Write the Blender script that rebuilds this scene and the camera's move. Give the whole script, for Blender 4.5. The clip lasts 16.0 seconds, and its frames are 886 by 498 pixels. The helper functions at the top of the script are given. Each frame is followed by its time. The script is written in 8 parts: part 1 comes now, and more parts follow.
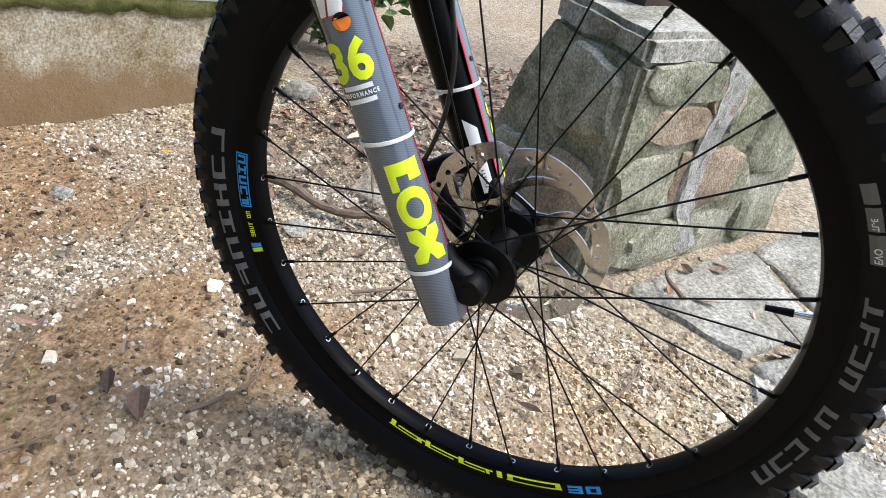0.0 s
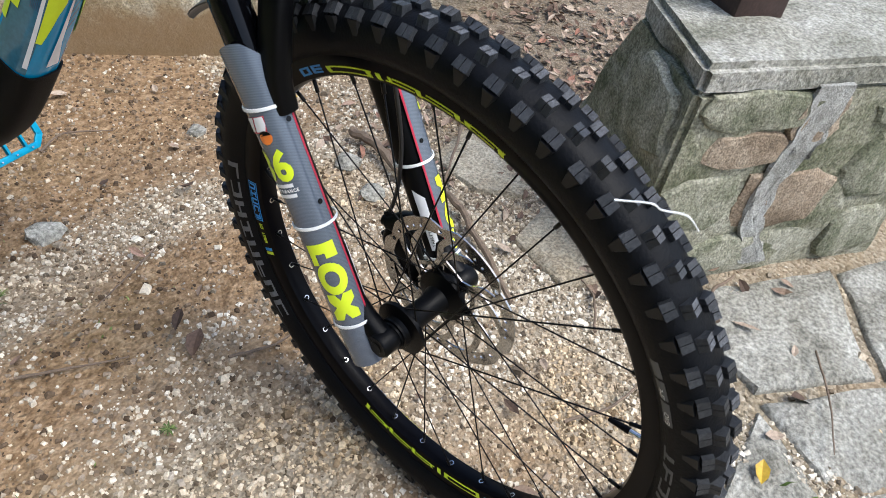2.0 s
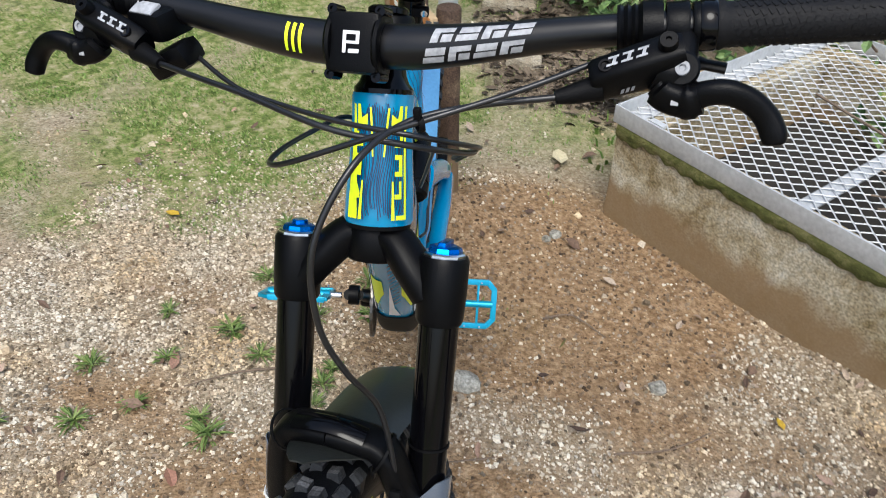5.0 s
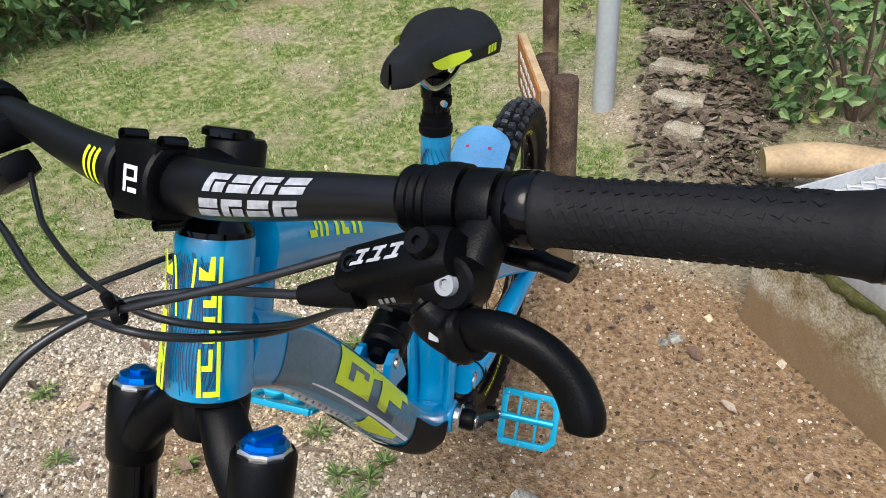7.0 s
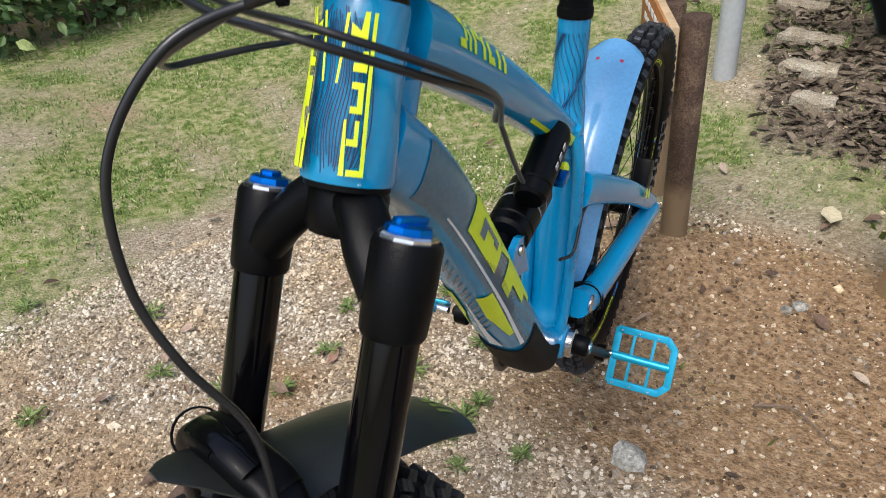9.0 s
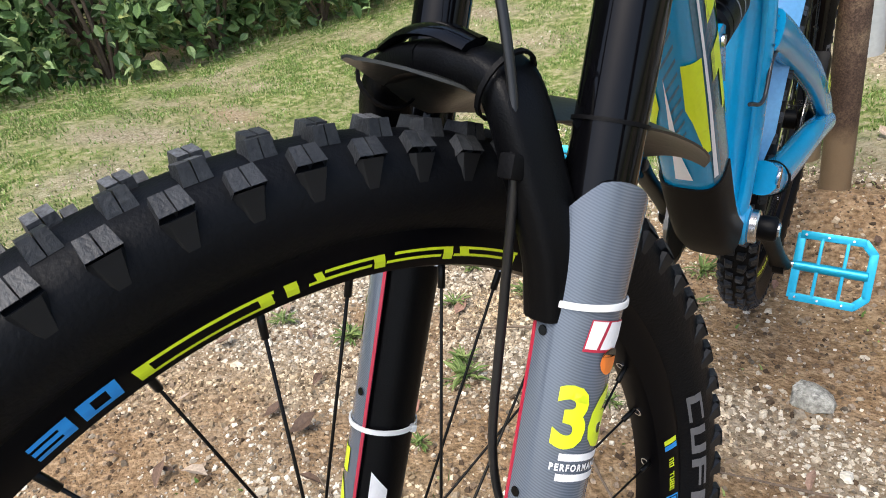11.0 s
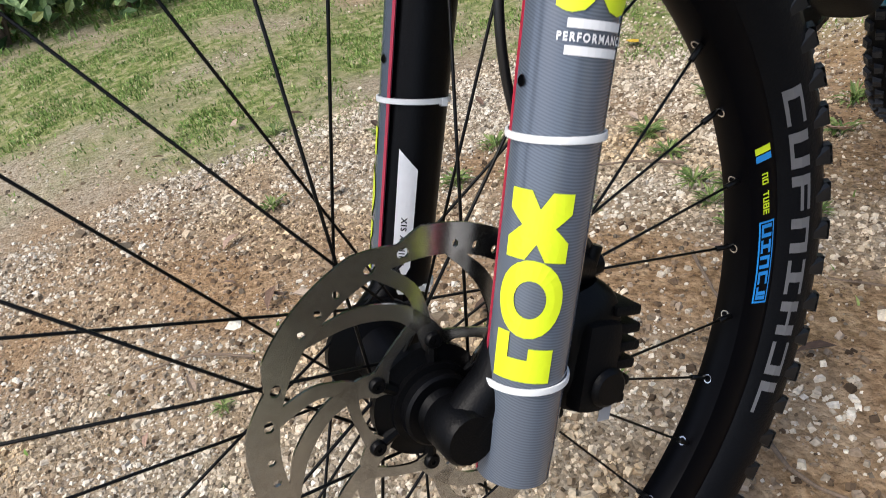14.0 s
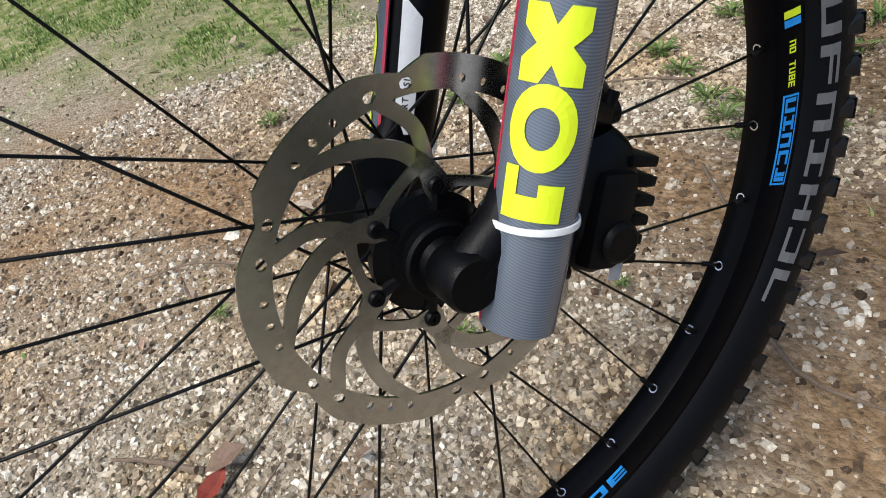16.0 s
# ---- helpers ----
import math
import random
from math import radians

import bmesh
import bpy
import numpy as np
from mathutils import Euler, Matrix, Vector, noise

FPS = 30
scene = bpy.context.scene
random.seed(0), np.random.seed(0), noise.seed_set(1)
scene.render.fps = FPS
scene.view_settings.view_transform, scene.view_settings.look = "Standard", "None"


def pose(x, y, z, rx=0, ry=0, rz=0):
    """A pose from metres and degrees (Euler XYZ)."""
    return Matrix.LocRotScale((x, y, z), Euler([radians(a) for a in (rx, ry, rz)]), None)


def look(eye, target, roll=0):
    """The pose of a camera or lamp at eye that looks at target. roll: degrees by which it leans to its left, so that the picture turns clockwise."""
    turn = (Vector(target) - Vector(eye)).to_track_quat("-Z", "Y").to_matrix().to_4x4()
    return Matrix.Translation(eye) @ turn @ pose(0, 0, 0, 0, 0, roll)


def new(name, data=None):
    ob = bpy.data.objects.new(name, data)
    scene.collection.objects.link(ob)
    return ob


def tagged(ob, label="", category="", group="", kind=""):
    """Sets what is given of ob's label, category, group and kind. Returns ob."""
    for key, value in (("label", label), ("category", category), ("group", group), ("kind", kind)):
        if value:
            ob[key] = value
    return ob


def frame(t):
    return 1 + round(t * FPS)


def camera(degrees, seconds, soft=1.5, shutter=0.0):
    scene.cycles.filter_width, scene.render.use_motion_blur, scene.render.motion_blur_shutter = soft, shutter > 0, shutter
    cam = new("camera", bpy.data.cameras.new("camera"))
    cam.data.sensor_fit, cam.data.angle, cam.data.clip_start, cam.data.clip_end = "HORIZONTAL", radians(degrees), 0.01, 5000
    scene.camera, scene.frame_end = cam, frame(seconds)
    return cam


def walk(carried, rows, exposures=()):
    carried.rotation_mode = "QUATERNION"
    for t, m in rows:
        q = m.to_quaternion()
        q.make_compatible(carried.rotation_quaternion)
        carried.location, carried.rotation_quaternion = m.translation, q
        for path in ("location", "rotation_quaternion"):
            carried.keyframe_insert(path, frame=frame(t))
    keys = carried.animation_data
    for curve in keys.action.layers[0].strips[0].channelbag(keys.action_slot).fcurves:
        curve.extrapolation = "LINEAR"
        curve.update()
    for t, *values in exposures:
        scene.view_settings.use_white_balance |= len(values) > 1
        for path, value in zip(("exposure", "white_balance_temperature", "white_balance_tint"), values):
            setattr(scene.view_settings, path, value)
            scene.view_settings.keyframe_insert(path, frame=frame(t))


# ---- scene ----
cam = camera(63.62, 16.0, soft=0.6, shutter=0.2)
PATH = [
    (0, (0.5733, 0.1431, 0.6860), (-0.2413, -0.1378, 0.1785), 11.21),
    (0.5, (0.5714, 0.1906, 0.6816), (-0.2328, -0.0919, 0.1586), 10.82),
    (1, (0.5391, 0.2643, 0.7108), (-0.1869, -0.0754, 0.1129), 12.70),
    (1.5, (0.4968, 0.3156, 0.8269), (-0.1657, -0.0904, 0.1973), 12.15),
    (2, (0.4375, 0.3202, 0.9310), (-0.1674, -0.1085, 0.2599), 9.90),
    (2.5, (0.3438, 0.2802, 0.9883), (-0.1905, -0.1699, 0.2728), 10.07),
    (3, (0.2372, 0.2879, 1.0053), (-0.1305, -0.2765, 0.2662), 4.56),
    (3.5, (0.1322, 0.3055, 1.0583), (-0.0508, -0.3619, 0.3364), 2.90),
    (4, (0.0212, 0.2299, 1.1044), (-0.0269, -0.4816, 0.4033), 0.15),
    (4.5, (-0.0524, 0.1943, 1.1749), (0.0528, -0.5486, 0.5138), -1.18),
    (5, (-0.1814, 0.1790, 1.2146), (0.0590, -0.5515, 0.5753), 0.43),
    (5.2, (-0.2017, 0.1522, 1.2152), (0.0912, -0.5772, 0.5969), -0.73),
    (7.3, (-0.3394, -0.1081, 1.1800), (0.1677, -0.7443, 0.5986), -5.36),
    (7.5, (-0.3429, -0.1049, 1.1746), (0.1718, -0.7337, 0.5918), -5.51),
    (8, (-0.3451, -0.0926, 1.1617), (0.1833, -0.7040, 0.5727), -5.73),
    (8.5, (-0.3288, -0.0756, 1.1276), (0.2464, -0.6520, 0.5471), -5.61),
    (9, (-0.2998, -0.0399, 1.0497), (0.2872, -0.6111, 0.4760), -6.41),
    (9.5, (-0.2694, -0.0188, 0.9614), (0.3837, -0.5647, 0.4366), -7.84),
    (9.7, (-0.2634, 0.0006, 0.9245), (0.4258, -0.5365, 0.4381), -9.27),
    (11.8, (-0.2558, 0.0838, 0.7539), (0.4694, -0.4109, 0.2749), -11.12),
    (12, (-0.2687, 0.0695, 0.7471), (0.4738, -0.4108, 0.2802), -11.32),
    (12.5, (-0.3075, 0.0284, 0.7190), (0.4717, -0.4044, 0.2656), -16.45),
    (13, (-0.3132, 0.0316, 0.6885), (0.4685, -0.3579, 0.2013), -17.72),
    (13.5, (-0.3031, 0.0480, 0.6538), (0.4853, -0.3225, 0.1627), -17.79),
    (14, (-0.3079, 0.0733, 0.6156), (0.4783, -0.2373, 0.0813), -19.18),
    (14.5, (-0.3075, 0.0822, 0.5902), (0.4769, -0.2210, 0.0489), -19.41),
    (15, (-0.3154, 0.0862, 0.5766), (0.4688, -0.1956, 0.0237), -20.00),
    (15.5, (-0.3128, 0.0867, 0.5752), (0.4641, -0.1900, 0.0096), -19.60),
    (16, (-0.3085, 0.0924, 0.5640), (0.4490, -0.1784, -0.0301), -19.11),
]
EXPOSURES = [(0.0, 1.27, 6000, 9), (1.0, 1.08, 5950, 9), (2.0, 0.98, 5950, 8), (3.0, 1.02, 6200, 8), (4.0, 0.84, 6050, 7), (5.0, 0.77, 6150, 7), (7.5, 0.97, 6200, 9), (8.0, 1.06, 6200, 9), (8.5, 1.04, 6200, 9), (9.0, 0.78, 6300, 10), (9.5, 0.78, 6300, 10), (12.0, 1.26, 6500, 9), (12.5, 1.20, 6600, 9), (13.5, 0.90, 6500, 11), (14.5, 0.72, 6200, 9), (16.0, 0.70, 6200, 8)]
walk(cam, [(t, look(eye, target, roll)) for t, eye, target, roll in PATH], EXPOSURES)

# ---- light: hazy bright sky with a soft sun ----
world = bpy.data.worlds.new("sky")
scene.world = world
world.use_nodes = True
wn = world.node_tree.nodes
sky = wn.new("ShaderNodeTexSky")
sky.sky_type = "NISHITA"
sky.sun_disc = False
SUN_EL, SUN_AZ = radians(62), radians(-15)
sky.sun_elevation, sky.sun_rotation = SUN_EL, SUN_AZ
sky.air_density, sky.dust_density, sky.ozone_density = 1.0, 4.0, 1.0
wn["Background"].inputs["Strength"].default_value = 0.15
world.node_tree.links.new(sky.outputs["Color"], wn["Background"].inputs["Color"])
sun = new("sun", bpy.data.lights.new("sun", "SUN"))
sun.data.energy, sun.data.angle, sun.data.color = 1.3, radians(30), (1.0, 0.97, 0.91)
sun.matrix_world = look((math.sin(SUN_AZ) * math.cos(SUN_EL), math.cos(SUN_AZ) * math.cos(SUN_EL), math.sin(SUN_EL)), (0, 0, 0))

# ---- materials ----
def material(name, color, rough=0.6, metal=0.0, vary=0.15, scale=30.0, fine=200.0, bump=0.0, bump_scale=None, tint=None, coat=0.0, spec=0.5, rand=0.0, island=0.0, alpha=1.0, trans=0.0):
    """Principled colour with variation at two scales, optional relief and per-piece variation."""
    m = bpy.data.materials.new(name)
    m.use_nodes = True
    nt = m.node_tree
    n, l = nt.nodes, nt.links
    b = n["Principled BSDF"]
    b.inputs["Roughness"].default_value = rough
    b.inputs["Metallic"].default_value = metal
    b.inputs["Specular IOR Level"].default_value = spec
    b.inputs["Coat Weight"].default_value = coat
    b.inputs["Coat Roughness"].default_value = 0.08
    b.inputs["Alpha"].default_value = alpha
    b.inputs["Transmission Weight"].default_value = trans
    co = n.new("ShaderNodeTexCoord")
    big, small = n.new("ShaderNodeTexNoise"), n.new("ShaderNodeTexNoise")
    for t, s in ((big, scale), (small, fine)):
        t.inputs["Scale"].default_value, t.inputs["Detail"].default_value = s, 5.0
        l.new(co.outputs["Object"], t.inputs["Vector"])
    mix = n.new("ShaderNodeMix")
    mix.data_type = "RGBA"
    tint = tint or [c * (1 - vary) for c in color]
    mix.inputs[6].default_value, mix.inputs[7].default_value = (*color, 1), (*tint, 1)
    add = n.new("ShaderNodeMath")
    add.operation = "MULTIPLY_ADD"
    add.inputs[1].default_value, add.inputs[2].default_value = 0.5, 0.0
    l.new(small.outputs["Fac"], add.inputs[0])
    add2 = n.new("ShaderNodeMath")
    add2.operation = "MULTIPLY_ADD"
    add2.inputs[1].default_value = 0.5
    l.new(big.outputs["Fac"], add2.inputs[0])
    l.new(add.outputs[0], add2.inputs[2])
    ramp = n.new("ShaderNodeMapRange")
    ramp.inputs[1].default_value, ramp.inputs[2].default_value = 0.35, 0.65
    l.new(add2.outputs[0], ramp.inputs[0])
    l.new(ramp.outputs[0], mix.inputs[0])
    out = mix.outputs[2]
    if rand or island:
        src = n.new("ShaderNodeNewGeometry" if island else "ShaderNodeObjectInfo")
        mr = n.new("ShaderNodeMapRange")
        mr.inputs[3].default_value, mr.inputs[4].default_value = 1 - (rand or island), 1 + (rand or island)
        l.new(src.outputs["Random Per Island" if island else "Random"], mr.inputs[0])
        hsv = n.new("ShaderNodeHueSaturation")
        l.new(mr.outputs[0], hsv.inputs["Value"])
        l.new(out, hsv.inputs["Color"])
        out = hsv.outputs[0]
    l.new(out, b.inputs["Base Color"])
    if bump:
        bp = n.new("ShaderNodeBump")
        bp.inputs["Strength"].default_value, bp.inputs["Distance"].default_value = 1.0, bump
        t = n.new("ShaderNodeTexNoise")
        t.inputs["Scale"].default_value, t.inputs["Detail"].default_value = bump_scale or fine, 6.0
        l.new(co.outputs["Object"], t.inputs["Vector"])
        l.new(t.outputs["Fac"], bp.inputs["Height"])
        l.new(bp.outputs[0], b.inputs["Normal"])
    return m


def carbon(name, a, b_, scale):
    """Printed diagonal fibre weave under clear plastic."""
    m = material(name, a, 0.25, coat=0.6)
    n, l = m.node_tree.nodes, m.node_tree.links
    b = n["Principled BSDF"]
    co = n.new("ShaderNodeTexCoord")
    mp = n.new("ShaderNodeMapping")
    mp.inputs["Rotation"].default_value = (radians(-24), radians(20), 0)
    w = n.new("ShaderNodeTexWave")
    w.wave_type, w.bands_direction = "BANDS", "Z"
    w.inputs["Scale"].default_value, w.inputs["Distortion"].default_value = scale, 0.0
    l.new(co.outputs["Object"], mp.inputs["Vector"])
    l.new(mp.outputs[0], w.inputs["Vector"])
    mix = n.new("ShaderNodeMix")
    mix.data_type = "RGBA"
    mix.inputs[6].default_value, mix.inputs[7].default_value = (*a, 1), (*b_, 1)
    l.new(w.outputs["Fac"], mix.inputs[0])
    l.new(mix.outputs[2], b.inputs["Base Color"])
    return m


RUBBER = material("tyre_rubber", (0.0032, 0.0038, 0.0052), 0.5, spec=0.12, vary=0.35, scale=25, fine=300, bump=0.0004, bump_scale=400)
SHOULDER = material("shoulder_rubber", (0.0065, 0.0074, 0.009), 0.5, spec=0.3, vary=0.3, scale=60)
KNOB = material("knob_rubber", (0.010, 0.0115, 0.014), 0.5, spec=0.4, scale=90, fine=500, tint=(0.032, 0.034, 0.037), bump=0.0005, bump_scale=500, island=0.3)
DUSTY = material("worn_knob_top", (0.085, 0.09, 0.098), 0.85, scale=300, fine=900, tint=(0.02, 0.02, 0.022), island=0.4)
TYRE_GREY = material("tyre_lettering", (0.13, 0.13, 0.135), 0.6, scale=40)
RIM = material("rim_black", (0.002, 0.002, 0.003), 0.32, spec=0.08, vary=0.3, scale=20)
SPOKE = material("spoke_black", (0.003, 0.003, 0.003), 0.35, spec=0.2)
SATIN = material("satin_black", (0.0022, 0.0023, 0.0028), 0.38, spec=0.12, vary=0.3, scale=15, bump=0.0002, bump_scale=900)
GLOSS = material("gloss_black", (0.002, 0.002, 0.0026), 0.09, vary=0.3, scale=20, spec=0.2)
MATT = material("matt_black_plastic", (0.0030, 0.0030, 0.0034), 0.55, spec=0.11, scale=30, bump=0.0003, bump_scale=600)
STEEL = material("brushed_steel", (0.52, 0.51, 0.49), 0.22, metal=1.0, scale=18, fine=250, tint=(0.38, 0.37, 0.355))
CHROME = material("silver_metal", (0.75, 0.75, 0.76), 0.22, metal=1.0, scale=40)
NEON = material("neon_yellow", (0.72, 0.86, 0.02), 0.35, scale=60, vary=0.06)
CYAN = material("decal_blue", (0.02, 0.30, 0.78), 0.35, scale=60)
WHITE = material("white_print", (0.80, 0.80, 0.80), 0.4, scale=60, vary=0.06)
ORANGE = material("orange_print", (0.85, 0.22, 0.03), 0.4, scale=60)
RED = material("red_print", (0.45, 0.02, 0.05), 0.4, scale=60)
NYLON = material("white_cable_tie", (0.82, 0.83, 0.82), 0.35, scale=60, vary=0.06)
WEAVE = carbon("guard_weave", (0.072, 0.088, 0.115), (0.115, 0.138, 0.175), 230.0)
BLUE = material("frame_blue", (0.004, 0.27, 0.52), 0.24, vary=0.12, scale=8, coat=0.5)
PALE = material("protector_film", (0.045, 0.17, 0.25), 0.26, vary=0.35, scale=14, coat=0.35)
ANOD = material("anodised_blue", (0.0, 0.16, 0.62), 0.2, metal=0.85, scale=60)
TEAL = material("pedal_cyan", (0.01, 0.36, 0.56), 0.3, metal=0.35, scale=30)
GREY_BAND = material("grey_band", (0.30, 0.31, 0.33), 0.4)
GREY_PRINT = material("grey_print", (0.42, 0.43, 0.45), 0.5, scale=200, vary=0.35)
NAVY = material("frame_line_print", (0.005, 0.03, 0.09), 0.3, scale=60)


# ---- mesh helpers ----
def apart(name, bm, mat, parent, label):
    """Leaves one loose piece of a print in the bmesh and links the others as parts of their own."""
    while True:
        bm.verts.index_update()
        bm.verts.ensure_lookup_table()
        seen, todo = {bm.verts[0]}, [bm.verts[0]]
        while todo:
            for e in todo.pop().link_edges:
                for v in e.verts:
                    if v not in seen:
                        seen.add(v)
                        todo.append(v)
        if len(seen) == len(bm.verts):
            return
        piece = bm.copy()
        piece.verts.ensure_lookup_table()
        keep = {v.index for v in seen}
        bmesh.ops.delete(piece, geom=[v for v in piece.verts if v.index not in keep], context="VERTS")
        me = bpy.data.meshes.new(name)
        piece.to_mesh(me)
        piece.free()
        me.materials.append(mat)
        ob = new(name, me)
        ob.parent = parent
        ob.matrix_parent_inverse = parent.matrix_world.inverted()
        ob["label"] = label
        bmesh.ops.delete(bm, geom=list(seen), context="VERTS")


def part(name, bm, mat, parent, label="", m=None, smooth=40, extra=()):
    """Links a bmesh as one mesh object under a thing or a part."""
    if m is not None:
        bm.transform(m)
    bmesh.ops.recalc_face_normals(bm, faces=bm.faces[:])
    if smooth:
        for f in bm.faces:
            f.smooth = True
        for e in bm.edges:
            e.smooth = len(e.link_faces) == 2 and e.calc_face_angle(0.0) < radians(smooth)
    if name == "yellow_print":
        apart(name, bm, mat, parent, label)
    me = bpy.data.meshes.new(name)
    bm.to_mesh(me)
    bm.free()
    for x in (mat, *extra):
        me.materials.append(x)
    ob = new(name, me)
    if parent is not None:
        ob.parent = parent
        ob.matrix_parent_inverse = parent.matrix_world.inverted()
    if label:
        ob["label"] = label
    return ob


def frame_at(p, axis, up=(0, 0, 1)):
    """A matrix at p whose z runs along axis."""
    z = Vector(axis).normalized()
    u = Vector(up)
    if abs(z.dot(u.normalized())) > 0.98:
        u = Vector((0, 1, 0))
    x = u.cross(z).normalized()
    y = z.cross(x)
    return Matrix.Translation(p) @ Matrix((x, y, z)).transposed().to_4x4()


def lathe(bm, profile, m=None, n=24, closed=False):
    """Turns (radius, height) pairs round z."""
    m = m or Matrix()
    rings = []
    for r, h in profile:
        if r < 1e-6:
            rings.append([bm.verts.new(m @ Vector((0, 0, h)))])
        else:
            rings.append([bm.verts.new(m @ Vector((r * math.cos(2 * math.pi * k / n), r * math.sin(2 * math.pi * k / n), h))) for k in range(n)])
    pairs = list(zip(rings, rings[1:])) + ([(rings[-1], rings[0])] if closed else [])
    for a, b in pairs:
        for k in range(n):
            j = (k + 1) % n
            q = [a[k % len(a)], a[j % len(a)], b[j % len(b)], b[k % len(b)]]
            q = list(dict.fromkeys(q))
            if len(q) > 2:
                bm.faces.new(q)
    return bm


def rod(bm, a, b, r, n=14, r2=None, bev=0.0):
    """A capped cylinder or cone between two points, with softened ends."""
    a, b = Vector(a), Vector(b)
    h = (b - a).length
    r2 = r if r2 is None else r2
    e = bev or min(r, r2) * 0.12
    return lathe(bm, [(0, 0), (r - e, 0), (r, e), (r2, h - e), (r2 - e, h), (0, h)], frame_at(a, b - a), n)


def spline(pts, n=8):
    """Catmull-Rom through the points."""
    p = [Vector(x) for x in pts]
    p = [2 * p[0] - p[1]] + p + [2 * p[-1] - p[-2]]
    out = []
    for i in range(1, len(p) - 2):
        for k in range(n):
            t = k / n
            a, b, c, d = p[i - 1], p[i], p[i + 1], p[i + 2]
            out.append(0.5 * (2 * b + (c - a) * t + (2 * a - 5 * b + 4 * c - d) * t * t + (3 * b - a - 3 * c + d) * t ** 3))
    return out + [p[-2]]


def sweep(bm, pts, radius, n=10, wide=1.0, tall=1.0, up=(0, 0, 1), cap=True, power=2.0):
    """A tube along a line. radius: a number or one for each point; wide and tall: the section's shape, numbers or lists."""
    pts = [Vector(p) for p in pts]
    rings, N = [], len(pts)
    lst = lambda v, i: v[i] if isinstance(v, (list, tuple)) else v  # noqa: E731
    x = None
    for i, p in enumerate(pts):
        t = (pts[min(i + 1, N - 1)] - pts[max(i - 1, 0)]).normalized()
        if x is None:
            u = Vector(up)
            if abs(t.dot(u.normalized())) > 0.98:
                u = Vector((0, 1, 0))
            x = u.cross(t).normalized()
        else:
            x = (x - t * x.dot(t)).normalized()
        y = t.cross(x)
        r = lst(radius, i)
        ring = []
        for k in range(n):
            c, s = math.cos(2 * math.pi * k / n), math.sin(2 * math.pi * k / n)
            c, s = math.copysign(abs(c) ** (2 / power), c), math.copysign(abs(s) ** (2 / power), s)
            ring.append(bm.verts.new(p + x * (r * lst(wide, i) * c) + y * (r * lst(tall, i) * s)))
        rings.append(ring)
    for a, b in zip(rings, rings[1:]):
        for k in range(n):
            bm.faces.new((a[k], a[(k + 1) % n], b[(k + 1) % n], b[k]))
    if cap:
        bm.faces.new(rings[0][::-1])
        bm.faces.new(rings[-1])
    return bm


def block(bm, m, sx, sy, sz, bev=0.0, taper=1.0):
    """A box centred on m, bevelled; taper narrows its top."""
    v = [bm.verts.new(m @ Vector((x * sx / 2 * (taper if z > 0 else 1), y * sy / 2 * (taper if z > 0 else 1), z * sz / 2))) for z in (-1, 1) for x, y in ((-1, -1), (1, -1), (1, 1), (-1, 1))]
    fs = [bm.faces.new([v[i] for i in q]) for q in ((3, 2, 1, 0), (4, 5, 6, 7), (0, 1, 5, 4), (1, 2, 6, 5), (2, 3, 7, 6), (3, 0, 4, 7))]
    if bev:
        bmesh.ops.bevel(bm, geom=list({e for f in fs for e in f.edges}), offset=bev, segments=2, affect="EDGES", profile=0.6)
    return bm


def prism(bm, pts, m, thick, bev=0.0, holes=()):
    """A flat outline in x, y of m, thick along z, centred. holes: outlines cut through."""
    loops = [list(pts), *[list(h) for h in holes]]
    edges, rings = [], []
    for lp in loops:
        vs = [bm.verts.new(m @ Vector((x, y, -thick / 2))) for x, y in lp]
        rings.append(vs)
        edges += [bm.edges.new((vs[i], vs[(i + 1) % len(vs)])) for i in range(len(vs))]
    if holes:
        res = bmesh.ops.triangle_fill(bm, use_beauty=True, use_dissolve=False, edges=edges, normal=m.to_3x3() @ Vector((0, 0, -1)))
        base = [g for g in res["geom"] if isinstance(g, bmesh.types.BMFace)]
    else:
        base = [bm.faces.new(rings[0])]
    ret = bmesh.ops.extrude_face_region(bm, geom=base)
    tv = [g for g in ret["geom"] if isinstance(g, bmesh.types.BMVert)]
    d = m.to_3x3() @ Vector((0, 0, thick))
    for v in tv:
        v.co += d
    # the extrusion leaves the first cap as the bottom
    have = set(f for f in bm.faces)
    if bev:
        bmesh.ops.bevel(bm, geom=[e for e in bm.edges if e.calc_face_angle(0) > 1.0], offset=bev, segments=1, affect="EDGES")
    return bm


